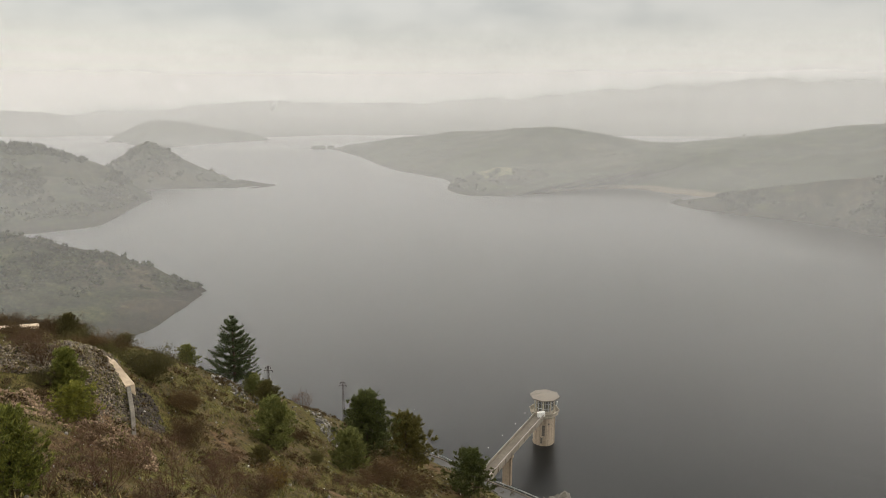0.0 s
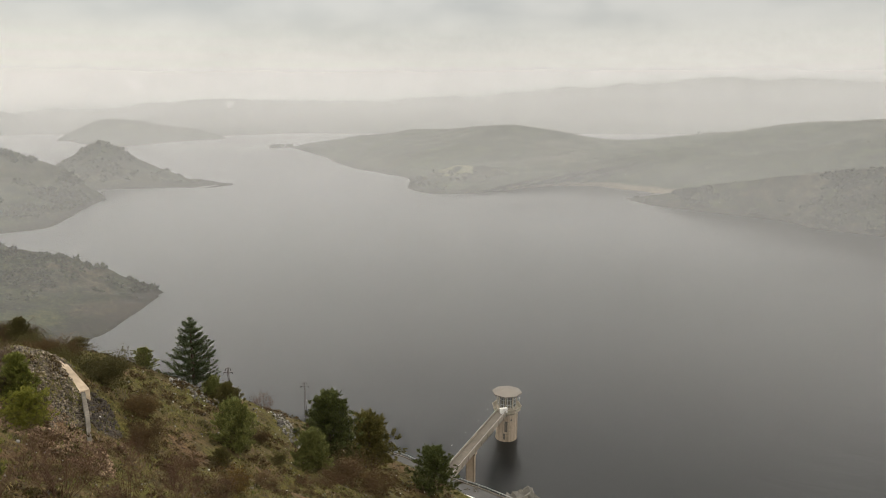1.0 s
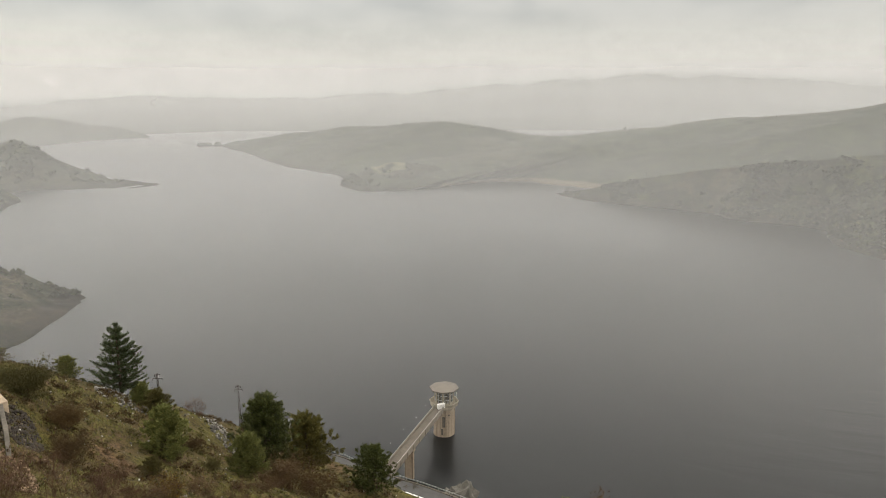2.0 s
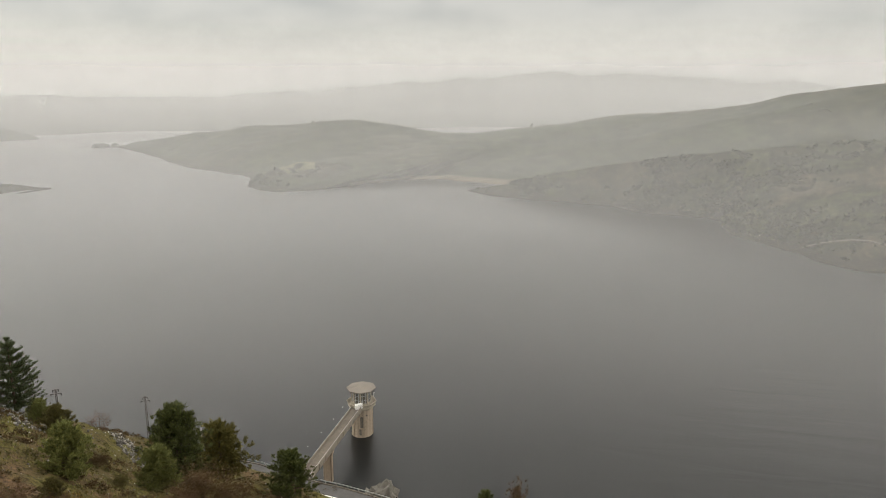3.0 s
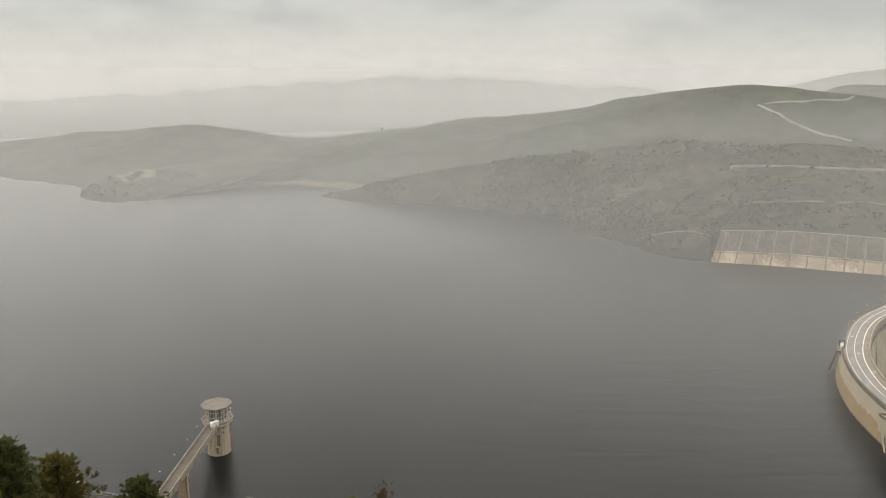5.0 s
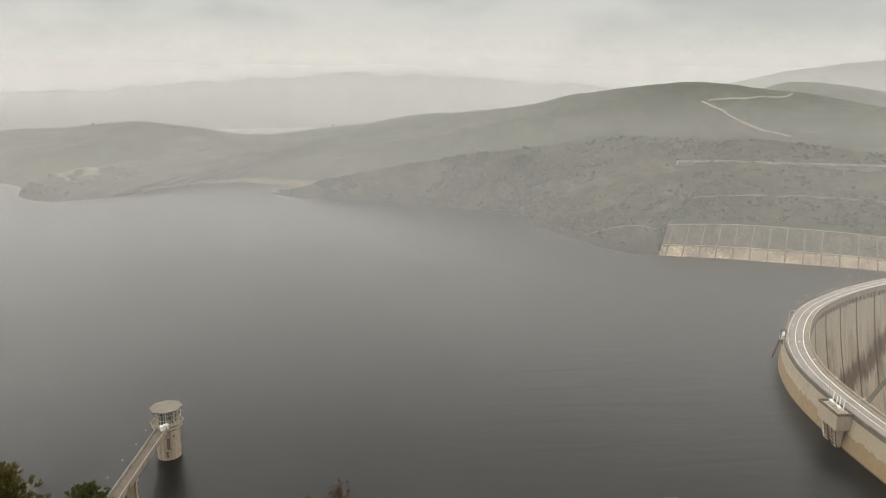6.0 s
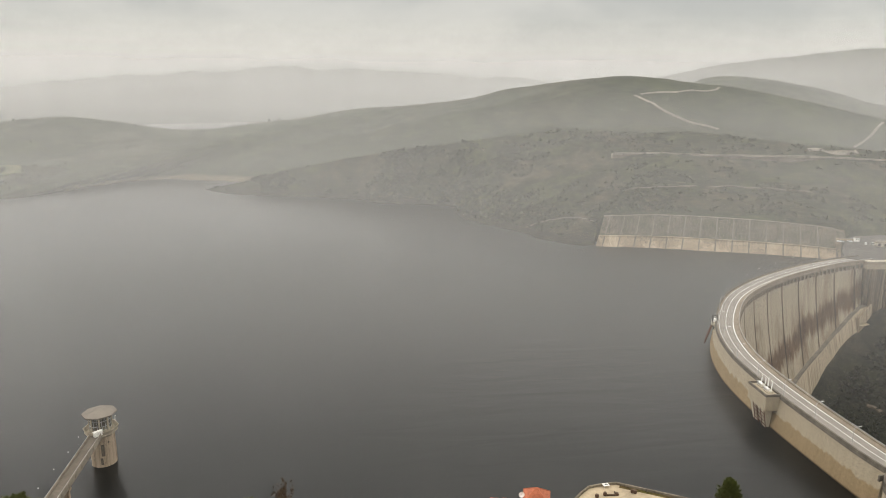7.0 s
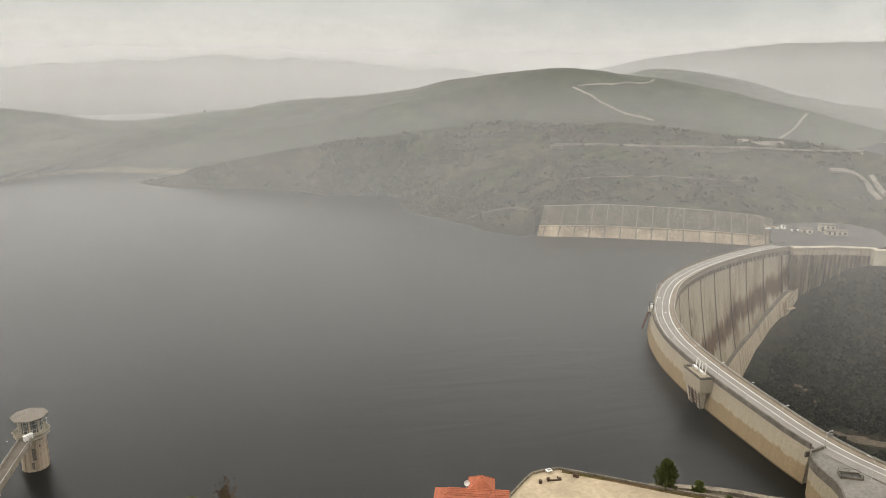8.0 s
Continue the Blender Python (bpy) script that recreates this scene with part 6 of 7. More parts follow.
def sticks(segs, sides=4):
    """Tapered twigs from (start, end, radius, end radius) rows, as numpy arrays."""
    a, b, r0, r1 = (np.array(q, float) for q in zip(*segs))
    d = b - a
    d /= np.linalg.norm(d, axis=1)[:, None] + 1e-9
    ref = np.where(np.abs(d[:, 2:3]) > 0.9, [[1.0, 0, 0]], [[0, 0, 1.0]])
    u = np.cross(d, ref)
    u /= np.linalg.norm(u, axis=1)[:, None]
    w = np.cross(d, u)
    verts, faces = [], []
    ang = np.linspace(0, 2 * np.pi, sides, endpoint=False)
    ringv = np.cos(ang)[None, :, None] * u[:, None] + np.sin(ang)[None, :, None] * w[:, None]
    lo, hi = a[:, None] + ringv * r0[:, None, None], b[:, None] + ringv * r1[:, None, None]
    v = np.concatenate([lo, hi], 1).reshape(-1, 3)
    base = np.arange(len(a))[:, None, None] * 2 * sides
    k = np.arange(sides)
    q = np.stack([k, (k + 1) % sides, (k + 1) % sides + sides, k + sides], -1)[None]
    return v, (base + q).reshape(-1, 4)


def conifer(kind, h, w, seed, material, label, category, m, group="", dense=1.0):
    """A pine, fir or juniper: trunk, limbs, and a crown of needle tufts along the limbs."""
    rng = np.random.default_rng(seed)
    name = {"fir": "fir_tree", "pine": "pine_tree", "juniper": "juniper"}[kind]
    ob = thing(name, m, label, category, group)
    lean = rng.normal(0, 0.02, 2)
    top = np.array([lean[0] * h, lean[1] * h, h * 0.97])
    r = max(0.05, h * 0.017)
    segs = [((0, 0, -0.6), tuple(top * 0.35), r * 1.25, r), (tuple(top * 0.35), tuple(top * 0.7), r, r * 0.6), (tuple(top * 0.7), tuple(top), r * 0.6, 0.015)]
    v, f = sticks(segs, 8)
    tri_mesh("trunk", v, f, BARK, ob)
    limbs, at, out, size = [], [], [], []
    start = {"fir": 0.04, "pine": 0.03, "juniper": 0.01}[kind]
    count = int({"fir": 130, "pine": 95, "juniper": 120}[kind] * dense)
    lobes = rng.uniform(0, 6.28, 6)
    for i in range(count):
        f = start + (1 - start) * ((i + rng.uniform(0, 1)) / count) ** {"fir": 0.85, "pine": 1.0, "juniper": 1.0}[kind]
        if kind == "fir":
            f = min(max((round(f * 10) + rng.normal(0, 0.10)) / 10, start), 0.995)
            reach = ((1 - f) ** 0.78) * (0.58 + 0.50 * rng.uniform()) + 0.03
            rise = 0.10 + 0.45 * f
        elif kind == "pine":
            reach = min(1.0, 0.72 + 1.5 * f) * (1 - f) ** 0.62 * (0.62 + 0.46 * rng.uniform()) * 1.12 + 0.05
            rise = 0.35 + 0.7 * f
        else:
            reach = min(1.0, 0.80 + 1.2 * f) * (1 - f) ** 0.60 * (0.78 + 0.26 * rng.uniform()) + 0.04
            rise = 0.55 + 0.8 * f
        a = i * 2.39996 + rng.uniform(-0.4, 0.4)
        bulge = 1.0 if kind == "fir" else 1 + 0.13 * math.sin(3 * a + lobes[0] + 5 * f) + 0.12 * math.sin(11 * f + lobes[1] + 2 * a)
        L = reach * w / 2 * bulge
        base = top * f
        tip = base + np.array([math.cos(a) * L, math.sin(a) * L, rise * L * 0.6])
        limbs.append((tuple(base), tuple(tip), r * 0.35 * (1 - 0.7 * f), 0.012))
        along_ = (tip - base) / (np.linalg.norm(tip - base) + 1e-6)
        if kind == "fir":
            # brush of short needles standing on an upswept bough
            m_ = max(8, int(L / h * 150))
            t = rng.uniform(0.08, 1.0, m_)
            p = base + (tip - base) * t[:, None]
            p[:, 2] += L * (0.36 * t ** 2.2 - 0.14 * t)
            p += np.clip(rng.normal(0, 1, (m_, 3)), -1.5, 1.5) * L * 0.055 * (1.15 - 0.75 * t[:, None]) * [1, 1, 0.35]
            at.append(p)
            out.append(np.repeat((along_ * 0.7 + [0, 0, 0.7])[None], m_, 0))
            size.append(np.full(m_, h * 0.023) * rng.uniform(0.7, 1.3, m_))
            continue
        # side twigs fan out from the limb and end in tufts, so that the crown breaks into lobes
        for q in range(6 if kind == "pine" else 5):
            t = rng.uniform(0.25, 0.95) if q else 1.0
            root = base + (tip - base) * t
            d = along_ + rng.normal(0, 0.75, 3) * [1, 1, 0.5] + [0, 0, 0.45]
            d /= np.linalg.norm(d)
            reach2 = (0.16 + 0.12 * rng.uniform()) * min(w / 2, h * 0.4) * (1.0 - 0.45 * f)
            end = root + d * reach2
            limbs.append((tuple(root), tuple(end), 0.03, 0.012))
            m_ = 9
            u = rng.uniform(0.1, 1.0, m_) ** 0.7
            p = root + (end - root) * u[:, None] + rng.normal(0, 0.16, (m_, 3)) * reach2
            p[:, 2] = np.maximum(p[:, 2], 0.02 * h)
            at.append(p)
            out.append(np.repeat((d + [0, 0, 0.55])[None], m_, 0))
            size.append(np.full(m_, h * {"pine": 0.034, "juniper": 0.036}[kind]) * rng.uniform(0.7, 1.3, m_))
        # inner needles close the crown round the trunk
        m_ = 7
        p = base + (tip - base) * rng.uniform(0.1, 0.7, (m_, 1)) + rng.normal(0, 0.05, (m_, 3)) * w
        p[:, 2] = np.maximum(p[:, 2], 0.02 * h)
        at.append(p)
        out.append(np.repeat((along_ + [0, 0, 0.3])[None], m_, 0))
        size.append(np.full(m_, h * 0.048) * rng.uniform(0.7, 1.3, m_))
    v, f = sticks(limbs, 4)
    tri_mesh("bough_frame", v, f, BARK, ob)
    v, f = sprays(rng, np.concatenate(at), np.concatenate(size), np.concatenate(out), 8, 0.30, 0.5)
    tri_mesh("crown", v, f, material, ob)
    return ob


def shrub(kind, h, w, seed, m, label, material=None, leaves=1.0, group=""):
    """A shrub of forking twigs; leafy ones carry tufts, bare ones few or none."""
    rng = np.random.default_rng(seed)
    ob = thing("shrub", m, label, "shrub", group)
    segs, ends = [], []
    for i in range(16 if kind != "bare" else 20):
        a, s = rng.uniform(0, 2 * math.pi), rng.uniform(0.1, 1.0) ** 0.6
        tip = np.array([math.cos(a) * s * w * 0.48, math.sin(a) * s * w * 0.48, h * rng.uniform(0.45, 0.9) * (1.15 - 0.6 * s)])
        base = np.array([math.cos(a), math.sin(a), 0]) * 0.05 * w - [0, 0, 0.3]
        mid = base * 0.4 + tip * 0.6 + rng.normal(0, 0.04, 3) * h
        segs += [(tuple(base), tuple(mid), 0.007 * h + 0.006, 0.005 * h + 0.004), (tuple(mid), tuple(tip), 0.005 * h + 0.004, 0.005)]
        for j in range(6 if kind == "bare" else 4):
            b = mid + (tip - mid) * rng.uniform(0, 1)
            e = b + (tip - base) * 0.30 * rng.uniform(0.6, 1.2) + rng.normal(0, 0.14, 3) * [w, w, h]
            e[2] = max(e[2], 0.1 * h)
            segs.append((tuple(b), tuple(e), 0.003 * h + 0.004, 0.004))
            ends.append(e)
            for q in range(4 if kind == "bare" else 0):
                b2 = b + (e - b) * rng.uniform(0.3, 1)
                e2 = b2 + rng.normal(0, 0.09, 3) * [w, w, h] + [0, 0, 0.06 * h]
                segs.append((tuple(b2), tuple(e2), 0.002 * h + 0.004, 0.004))
                ends.append(e2)
        ends.append(tip)
    v, f = sticks(segs, 3)
    tri_mesh("branchwork", v, f, TWIG if kind != "grey" else TWIG_GREY, ob)
    if material:
        ends = np.array(ends)
        n = int(3.4 * ((900 if kind != "bare" else 260) * leaves))
        pick = ends[rng.integers(0, len(ends), n)]
        p = pick * rng.uniform(0.55, 1.06, (n, 1)) + rng.normal(0, 0.07, (n, 3)) * [w, w, h]
        p[:, 2] = np.maximum(p[:, 2], 0.03 * h)
        o = p / (np.linalg.norm(p, axis=1)[:, None] + 1e-6) + [0, 0, 0.4]
        v, f = sprays(rng, p, np.full(n, 0.036 * max(h, w * 0.6)), o, 7, 0.42, 0.8)
        tri_mesh("foliage", v, f, material, ob)
    return ob


def stand(x, y, turn=0.0, sink=0.1):
    return pose(x, y, ground(x, y) - sink, 0, 0, turn)


conifer("fir", 14.6, 14.6, 11, FIR_GREEN, "tall dark fir with tiered boughs on the ridge", "fir", stand(-44, 143), dense=1.3)
conifer("pine", 15.2, 14.2, 21, PINE_GREEN, "broad dark green pine on the slope", "pine", stand(-17, 148))
conifer("pine", 14.6, 15.0, 22, PINE_BROWN, "broad brownish pine on the slope", "pine", stand(-9.0, 166.5))
conifer("pine", 11.8, 13.6, 23, PINE_GREEN, "broad green pine beside the shore road", "pine", stand(7.0, 168.5))
conifer("juniper", 8.6, 8.0, 31, JUNIPER, "dense grey-green juniper on the slope", "juniper", stand(-28.2, 111), "junipers on the slope")
conifer("juniper", 8.0, 7.6, 32, JUNIPER, "dense grey-green juniper below a pine", "juniper", stand(-17.4, 122), "junipers on the slope")
conifer("juniper", 5.8, 6.6, 33, OLIVE, "rounded dark juniper near the ridge", "juniper", stand(-35.2, 134.5), "junipers on the slope")
conifer("juniper", 4.6, 5.2, 34, JUNIPER, "small rounded juniper near the ridge", "juniper", stand(-39.5, 140), "junipers on the slope")
conifer("pine", 4.6, 5.2, 35, JUNIPER, "small pale pine on the ridge", "pine", stand(-53, 141))
conifer("juniper", 5.9, 5.0, 36, FRESH_GREEN, "tall fresh green juniper with rounded lobes", "juniper", stand(-28.3, 43.0))
conifer("juniper", 5.6, 4.2, 37, FRESH_GREEN, "upright green juniper on the scree", "juniper", stand(-45.2, 81.3), "junipers on the slope")
conifer("juniper", 4.2, 4.4, 38, OLIVE, "low juniper on the ridge", "juniper", stand(-63, 115.5), "junipers on the slope")
conifer("juniper", 2.8, 3.8, 39, OLIVE, "small dark juniper in the grass", "juniper", stand(-25.7, 93), "junipers on the slope")
conifer("juniper", 2.4, 5.2, 40, OLIVE, "low spreading juniper on the ridge", "juniper", stand(-60.5, 130), "junipers on the slope")
conifer("pine", 8.6, 6.4, 41, PINE_GREEN, "upright dark pine below the terrace", "pine", pose(165.3, 95.5, 17.2))
conifer("pine", 5.4, 4.2, 42, PINE_GREEN, "young dark pine beside the path", "pine", pose(170.5, 88.5, 15.2))
conifer("pine", 4.2, 3.6, 43, PINE_GREEN, "small dark pine beside the path", "pine", pose(173.5, 81, 14.2))
conifer("juniper", 4.0, 6.4, 51, BRIGHT_GREEN, "bright green spreading juniper on the scree", "juniper", stand(-41, 74.6), "junipers on the slope")
shrub("leafy", 4.6, 9.0, 52, stand(-45.2, 103.5), "wide dark shrub above the wall", OLIVE, 1.7)
shrub("leafy", 3.4, 7.5, 53, stand(-56, 114.5), "brown shrub on the ridge", HEATHER, 1.3)
shrub("leafy", 3.0, 6.0, 54, stand(-68, 118), "brown shrub on the ridge", HEATHER, 1.2)
shrub("bare", 2.0, 5.0, 55, stand(-53.5, 88), "bare brown shrub on the scree heap", HEATHER, 0.5)
shrub("leafy", 3.6, 6.0, 56, stand(-34.3, 88.5), "dark brown shrub below the wall", HEATHER, 1.1)
shrub("leafy", 3.6, 5.0, 57, stand(-38.5, 99.5), "brown shrub below the ridge", HEATHER, 1.0)
shrub("leafy", 3.0, 4.6, 58, stand(-43.5, 79.5), "olive shrub on the scree", OLIVE, 0.9)
shrub("leafy", 2.0, 3.2, 59, stand(-49, 71), "small olive shrub on the scree", OLIVE, 0.7)
for _i, (_x, _y, _h, _w) in enumerate(((-27.8, 54, 5.2, 5.6), (-32, 57.5, 3.6, 4.4), (-25.2, 60.5, 4.6, 4.8), (-25.8, 74, 4.4, 5.0), (-22.5, 66, 4.8, 5.0), (-10.8, 132.5, 7.5, 12.0), (-29.5, 48, 3.2, 3.6), (-13.5, 128, 6.0, 9.0), (-23.5, 79, 3.2, 4.4), (-6, 140, 6.0, 9.0))):
    shrub("bare", _h, _w, 70 + _i, stand(_x, _y), "bare brown thorn shrub on the slope", HEATHER if _i in (5, 7, 9) else None, 1.4, "thorn shrubs on the slope")
for _i, (_x, _y, _h, _w) in enumerate(((-33.5, 73, 3.6, 5.0), (-30.5, 63, 3.4, 4.6), (-36.5, 68, 2.6, 4.0), (-33, 80, 3.0, 4.6), (-27, 83, 2.6, 4.4), (-19.5, 92, 3.0, 4.6), (-16.5, 104, 3.4, 5.4), (-14, 116, 4.0, 6.0), (-21, 75, 3.4, 4.4), (-24.5, 55, 3.2, 4.0), (-39.5, 104, 3.0, 5.0), (-56, 92, 2.2, 4.0))):
    shrub("bare", _h, _w, 130 + _i, stand(_x, _y), "bare brown thorn shrub on the slope", HEATHER if _i % 3 else None, 0.8, "thorn shrubs on the slope")
shrub("bare", 3.8, 4.2, 90, stand(-20.9, 82), "thorn shrub with yellow autumn leaves", YELLOW_LEAF, 0.9)
shrub("leafy", 2.6, 4.0, 91, stand(-22.8, 117), "olive shrub on the slope", OLIVE, 0.8)
shrub("leafy", 3.0, 4.0, 92, stand(-27.5, 126), "brown shrub among the stones", HEATHER, 0.8)
shrub("bare", 4.5, 5.5, 93, stand(-33, 158), "bare grey shrub on the skyline", None, 1.0)
shrub("bare", 5.0, 7.0, 94, stand(-9, 191), "bare grey shrub on the skyline", None, 1.0)
shrub("leafy", 3.5, 6.0, 95, stand(3, 214.5), "brown shrub at the shore", HEATHER, 0.9)
shrub("leafy", 4.0, 6.0, 96, stand(-3, 219), "brown shrub at the shore", HEATHER, 0.9)


shrub("bare", 4.4, 4.8, 180, stand(-49.8, 84.5), "bare brown thorn bush on the scree", HEATHER, 0.5)
shrub("leafy", 2.4, 4.2, 181, stand(-47.6, 80.2), "low olive shrub on the scree", OLIVE, 0.8)
# scrub along the crest of the ridge
for _i, (_x, _y, _h, _w, _olive) in enumerate(((-64, 116.5, 3.2, 6.5, 0), (-60.5, 112, 2.8, 6.5, 1), (-57.5, 108.5, 3.0, 6.5, 0), (-53.5, 108.5, 3.2, 6.5, 1), (-49.5, 106.5, 3.4, 6.5, 1), (-66, 106, 2.4, 5.5, 0), (-62, 102.5, 2.2, 5.0, 0), (-60, 97, 2.0, 4.6, 0), (-47.5, 110, 2.8, 6.0, 0), (-74, 118, 2.6, 6.0, 0))):
    shrub("leafy", _h, _w, 160 + _i, stand(_x, _y), "olive-green shrub along the ridge" if _olive else "brown shrub along the ridge", OLIVE if _olive else HEATHER, 0.9, "shrubs along the ridge")
conifer("pine", 9.0, 6.0, 44, PINE_GREEN, "pine top rising from the slope below", "pine", pose(46, 132, 35.6))
# shrub stretched to 12 m so that its top fits the camera's view
shrub("bare", 12.0, 4.4, 97, pose(53, 130, 36), "slender bare reddish shrub, stretched tall to reach into view", HEATHER, 0.5)


# old retaining wall and slab
OLD_WALL = plain("old_pale_concrete", (0.38, 0.30, 0.215), 0.92, 1.6, 0.22, 0.03)
WALL_GREY = plain("greyed_wall_concrete", (0.115, 0.10, 0.08), 0.92, 1.8, 0.28, 0.03)
wall_old = thing("old_wall", pose(0, 0, 0), "old concrete wall holding back a heap of scree", "wall", kind="structure")
for _a, _b, _w in (((-50.6, 99.8, 92.9), (-47.6, 96.4, 92.8), 1.3), ((-47.6, 96.4, 92.8), (-43.2, 92.6, 90.6), 1.9), ((-43.2, 92.6, 90.5), (-39.6, 85.3, 90.4), 0.55), ((-39.6, 85.3, 90.4), (-36.3, 78.0, 89.7), 0.5)):
    bm = bmesh.new()
    _pa, _pb = Vector(_a), Vector(_b)
    _s = Vector((_pb.y - _pa.y, _pa.x - _pb.x, 0)).normalized()
    _vs = [bm.verts.new((_p.x + _s.x * _o, _p.y + _s.y * _o, _p.z + _h)) for _p in (_pa, _pb) for _o, _h in ((-_w / 2, 0), (_w / 2, 0), (_w / 2, -7), (-_w / 2, -7))]
    for _f in ((0, 1, 2, 3), (4, 5, 6, 7), (0, 1, 5, 4), (1, 2, 6, 5), (2, 3, 7, 6), (3, 0, 4, 7)):
        bm.faces.new([_vs[_k] for _k in _f])
    bmesh.ops.recalc_face_normals(bm, faces=bm.faces)
    bmesh.ops.bevel(bm, geom=list(bm.edges), offset=0.07, segments=1, affect="EDGES")
    part("wall_length", bm, OLD_WALL if _w > 1 else WALL_GREY, wall_old)
slab = thing("slab", pose(-70, 112.6, ground(-70, 112.6) + 0.6, 0, 5, 33), "pale concrete slab on the ridge", "slab", kind="structure")
bm = bmesh.new()
box(bm, (13.0, 1.6, 0.5), (-3.2, 0, 0), 0, 0.05)
part("top", bm, OLD_WALL, slab)

# power poles
POLE_STEEL = plain("dull_pole_steel", (0.085, 0.075, 0.07), 0.7, 3.0, 0.15)


def lattice_pole(x, y, z_top, h, label):
    ob = thing("power_pole", pose(x, y, z_top - h), label, "pylon", "power poles")
    r0, r1 = 0.36, 0.13
    cs = ((1, 1), (1, -1), (-1, -1), (-1, 1))
    for cx, cy in cs:
        bm = bmesh.new()
        rod(bm, (cx * r0, cy * r0, 0), (cx * r1, cy * r1, h), 0.055, 0.045, 4)
        part("leg", bm, POLE_STEEL, ob)
    n = 11
    for k in range(n):
        f0, f1 = k / n, (k + 1) / n
        bm = bmesh.new()
        for j in range(4):
            a, b = cs[j], cs[(j + 1) % 4]
            ra, rb = r0 + (r1 - r0) * f0, r0 + (r1 - r0) * f1
            rod(bm, (a[0] * ra, a[1] * ra, h * f0), (b[0] * rb, b[1] * rb, h * f1), 0.035, sides=4)
        part("brace", bm, POLE_STEEL, ob)
    for z, L in ((h - 0.4, 0.8), (h - 1.5, 1.35)):
        bm = bmesh.new()
        box(bm, (2 * L, 0.16, 0.16), (0, 0, z))
        arm = part("crossarm", bm, POLE_STEEL, ob)
        for s in (-1, 1):
            bm = bmesh.new()
            rod(bm, (s * L * 0.9, 0, z - 0.6), (s * L * 0.9, 0, z), 0.09, 0.09, 6)
            part("insulator", bm, DARK_STEEL, arm)


lattice_pole(-31.6, 212.8, 41, 17, "grey steel lattice power pole behind the ridge")
lattice_pole(-50, 194, 53.6, 14, "grey steel lattice power pole behind the ridge")


# stones and ground cover, each kind as one mass
def stones(name, seed, count, pick, lo, hi, material, label):
    rng = np.random.default_rng(seed)
    bm = bmesh.new()
    bmesh.ops.create_icosphere(bm, subdivisions=1, radius=1.0)
    bv = np.array([v.co for v in bm.verts])
    bf = np.array([[v.index for v in f.verts] for f in bm.faces])
    bm.free()
    vs, fs, k = [], [], 0
    while k < count:
        x, y = pick(rng)
        z = ground(x, y)
        s = lo + (hi - lo) * rng.uniform() ** 2.2
        v = bv * (s * rng.uniform(0.6, 1.2, 3)) * (1 + rng.normal(0, 0.14, (len(bv), 1)))
        a = rng.uniform(0, 6.28)
        c_, s_ = math.cos(a), math.sin(a)
        v = v @ np.array([[c_, s_, 0], [-s_, c_, 0], [0, 0, 1]]) + [x, y, z + s * 0.15]
        vs.append(v)
        fs.append(bf + k * len(bv))
        k += 1
    tagged(tri_mesh(name, np.concatenate(vs), np.concatenate(fs), material), label, "stones", kind="stuff")


def islands(name, colours):
    m, nt, b, _ = nodes_of(name)
    g = nt.nodes.new("ShaderNodeNewGeometry")
    c = ramp(nt, g.outputs["Random Per Island"], [(k / (len(colours) - 1), q) for k, q in enumerate(colours)])
    c = mixed(nt, 1.0, c, ramp(nt, tex(nt, coords(nt), 3.0, 4), [(0.3, (0.75,) * 3), (0.7, (1.2,) * 3)]), "MULTIPLY")
    nt.links.new(c, b.inputs["Base Color"])
    b.inputs["Roughness"].default_value = 0.92
    return m


SCREE = islands("grey_scree", [(0.016, 0.012, 0.008), (0.105, 0.080, 0.054), (0.028, 0.021, 0.014), (0.165, 0.130, 0.090), (0.052, 0.040, 0.027), (0.30, 0.245, 0.175)])
SCREE_DARK = islands("dark_scree", [(0.011, 0.008, 0.005), (0.050, 0.037, 0.025), (0.020, 0.014, 0.010), (0.105, 0.080, 0.056)])
PALE = islands("pale_fieldstone", [(0.05, 0.045, 0.04), (0.12, 0.11, 0.095), (0.30, 0.28, 0.245)])


def blob(cx, cy, rx, ry, turn=0.0):
    def pick(rng):
        a, r = rng.uniform(0, 6.283), math.sqrt(rng.uniform())
        u, v = math.cos(a) * r * rx, math.sin(a) * r * ry
        c, s = math.cos(turn), math.sin(turn)
        return cx + u * c - v * s, cy + u * s + v * c
    return pick


stones("scree", 1, 12000, blob(-48.6, 91.5, 5.4, 15, 0.56), 0.05, 0.23, SCREE, "heap of grey broken scree behind the old wall")
stones("scree", 2, 1500, blob(-40.3, 91.2, 1.9, 5.2, 0.45), 0.08, 0.34, SCREE_DARK, "dark broken stone below the old wall")
stones("scree", 11, 4000, blob(-53.5, 84.5, 5.5, 5.0), 0.06, 0.26, SCREE, "grey broken scree spread over the slope")
DIRT = islands("tan_rubble", [(0.085, 0.052, 0.030), (0.200, 0.128, 0.074), (0.13, 0.084, 0.050), (0.32, 0.225, 0.14)])
stones("rubble", 13, 2600, blob(-44.5, 74.5, 5.0, 5.0), 0.05, 0.28, DIRT, "reddish earthy rubble below the junipers")
stones("rubble", 6, 3600, blob(-38.5, 76.5, 4.0, 10, 0.75), 0.04, 0.26, DIRT, "tan earthy rubble below the scree")
stones("scree", 3, 420, blob(-26.5, 152, 2.6, 13, 0.4), 0.12, 0.55, PALE, "band of pale stones on the slope")
stones("scree", 4, 260, blob(-41, 137, 5.5, 6, 0.8), 0.12, 0.5, PALE, "pale stones along the ridge")


def slope_pick(rng):
    while True:
        y = rng.uniform(38, 205)
        x = rng.uniform(-90, 30)
        if -0.78 * y - 4 < x < 0.10 * y + 2:
            return x, y


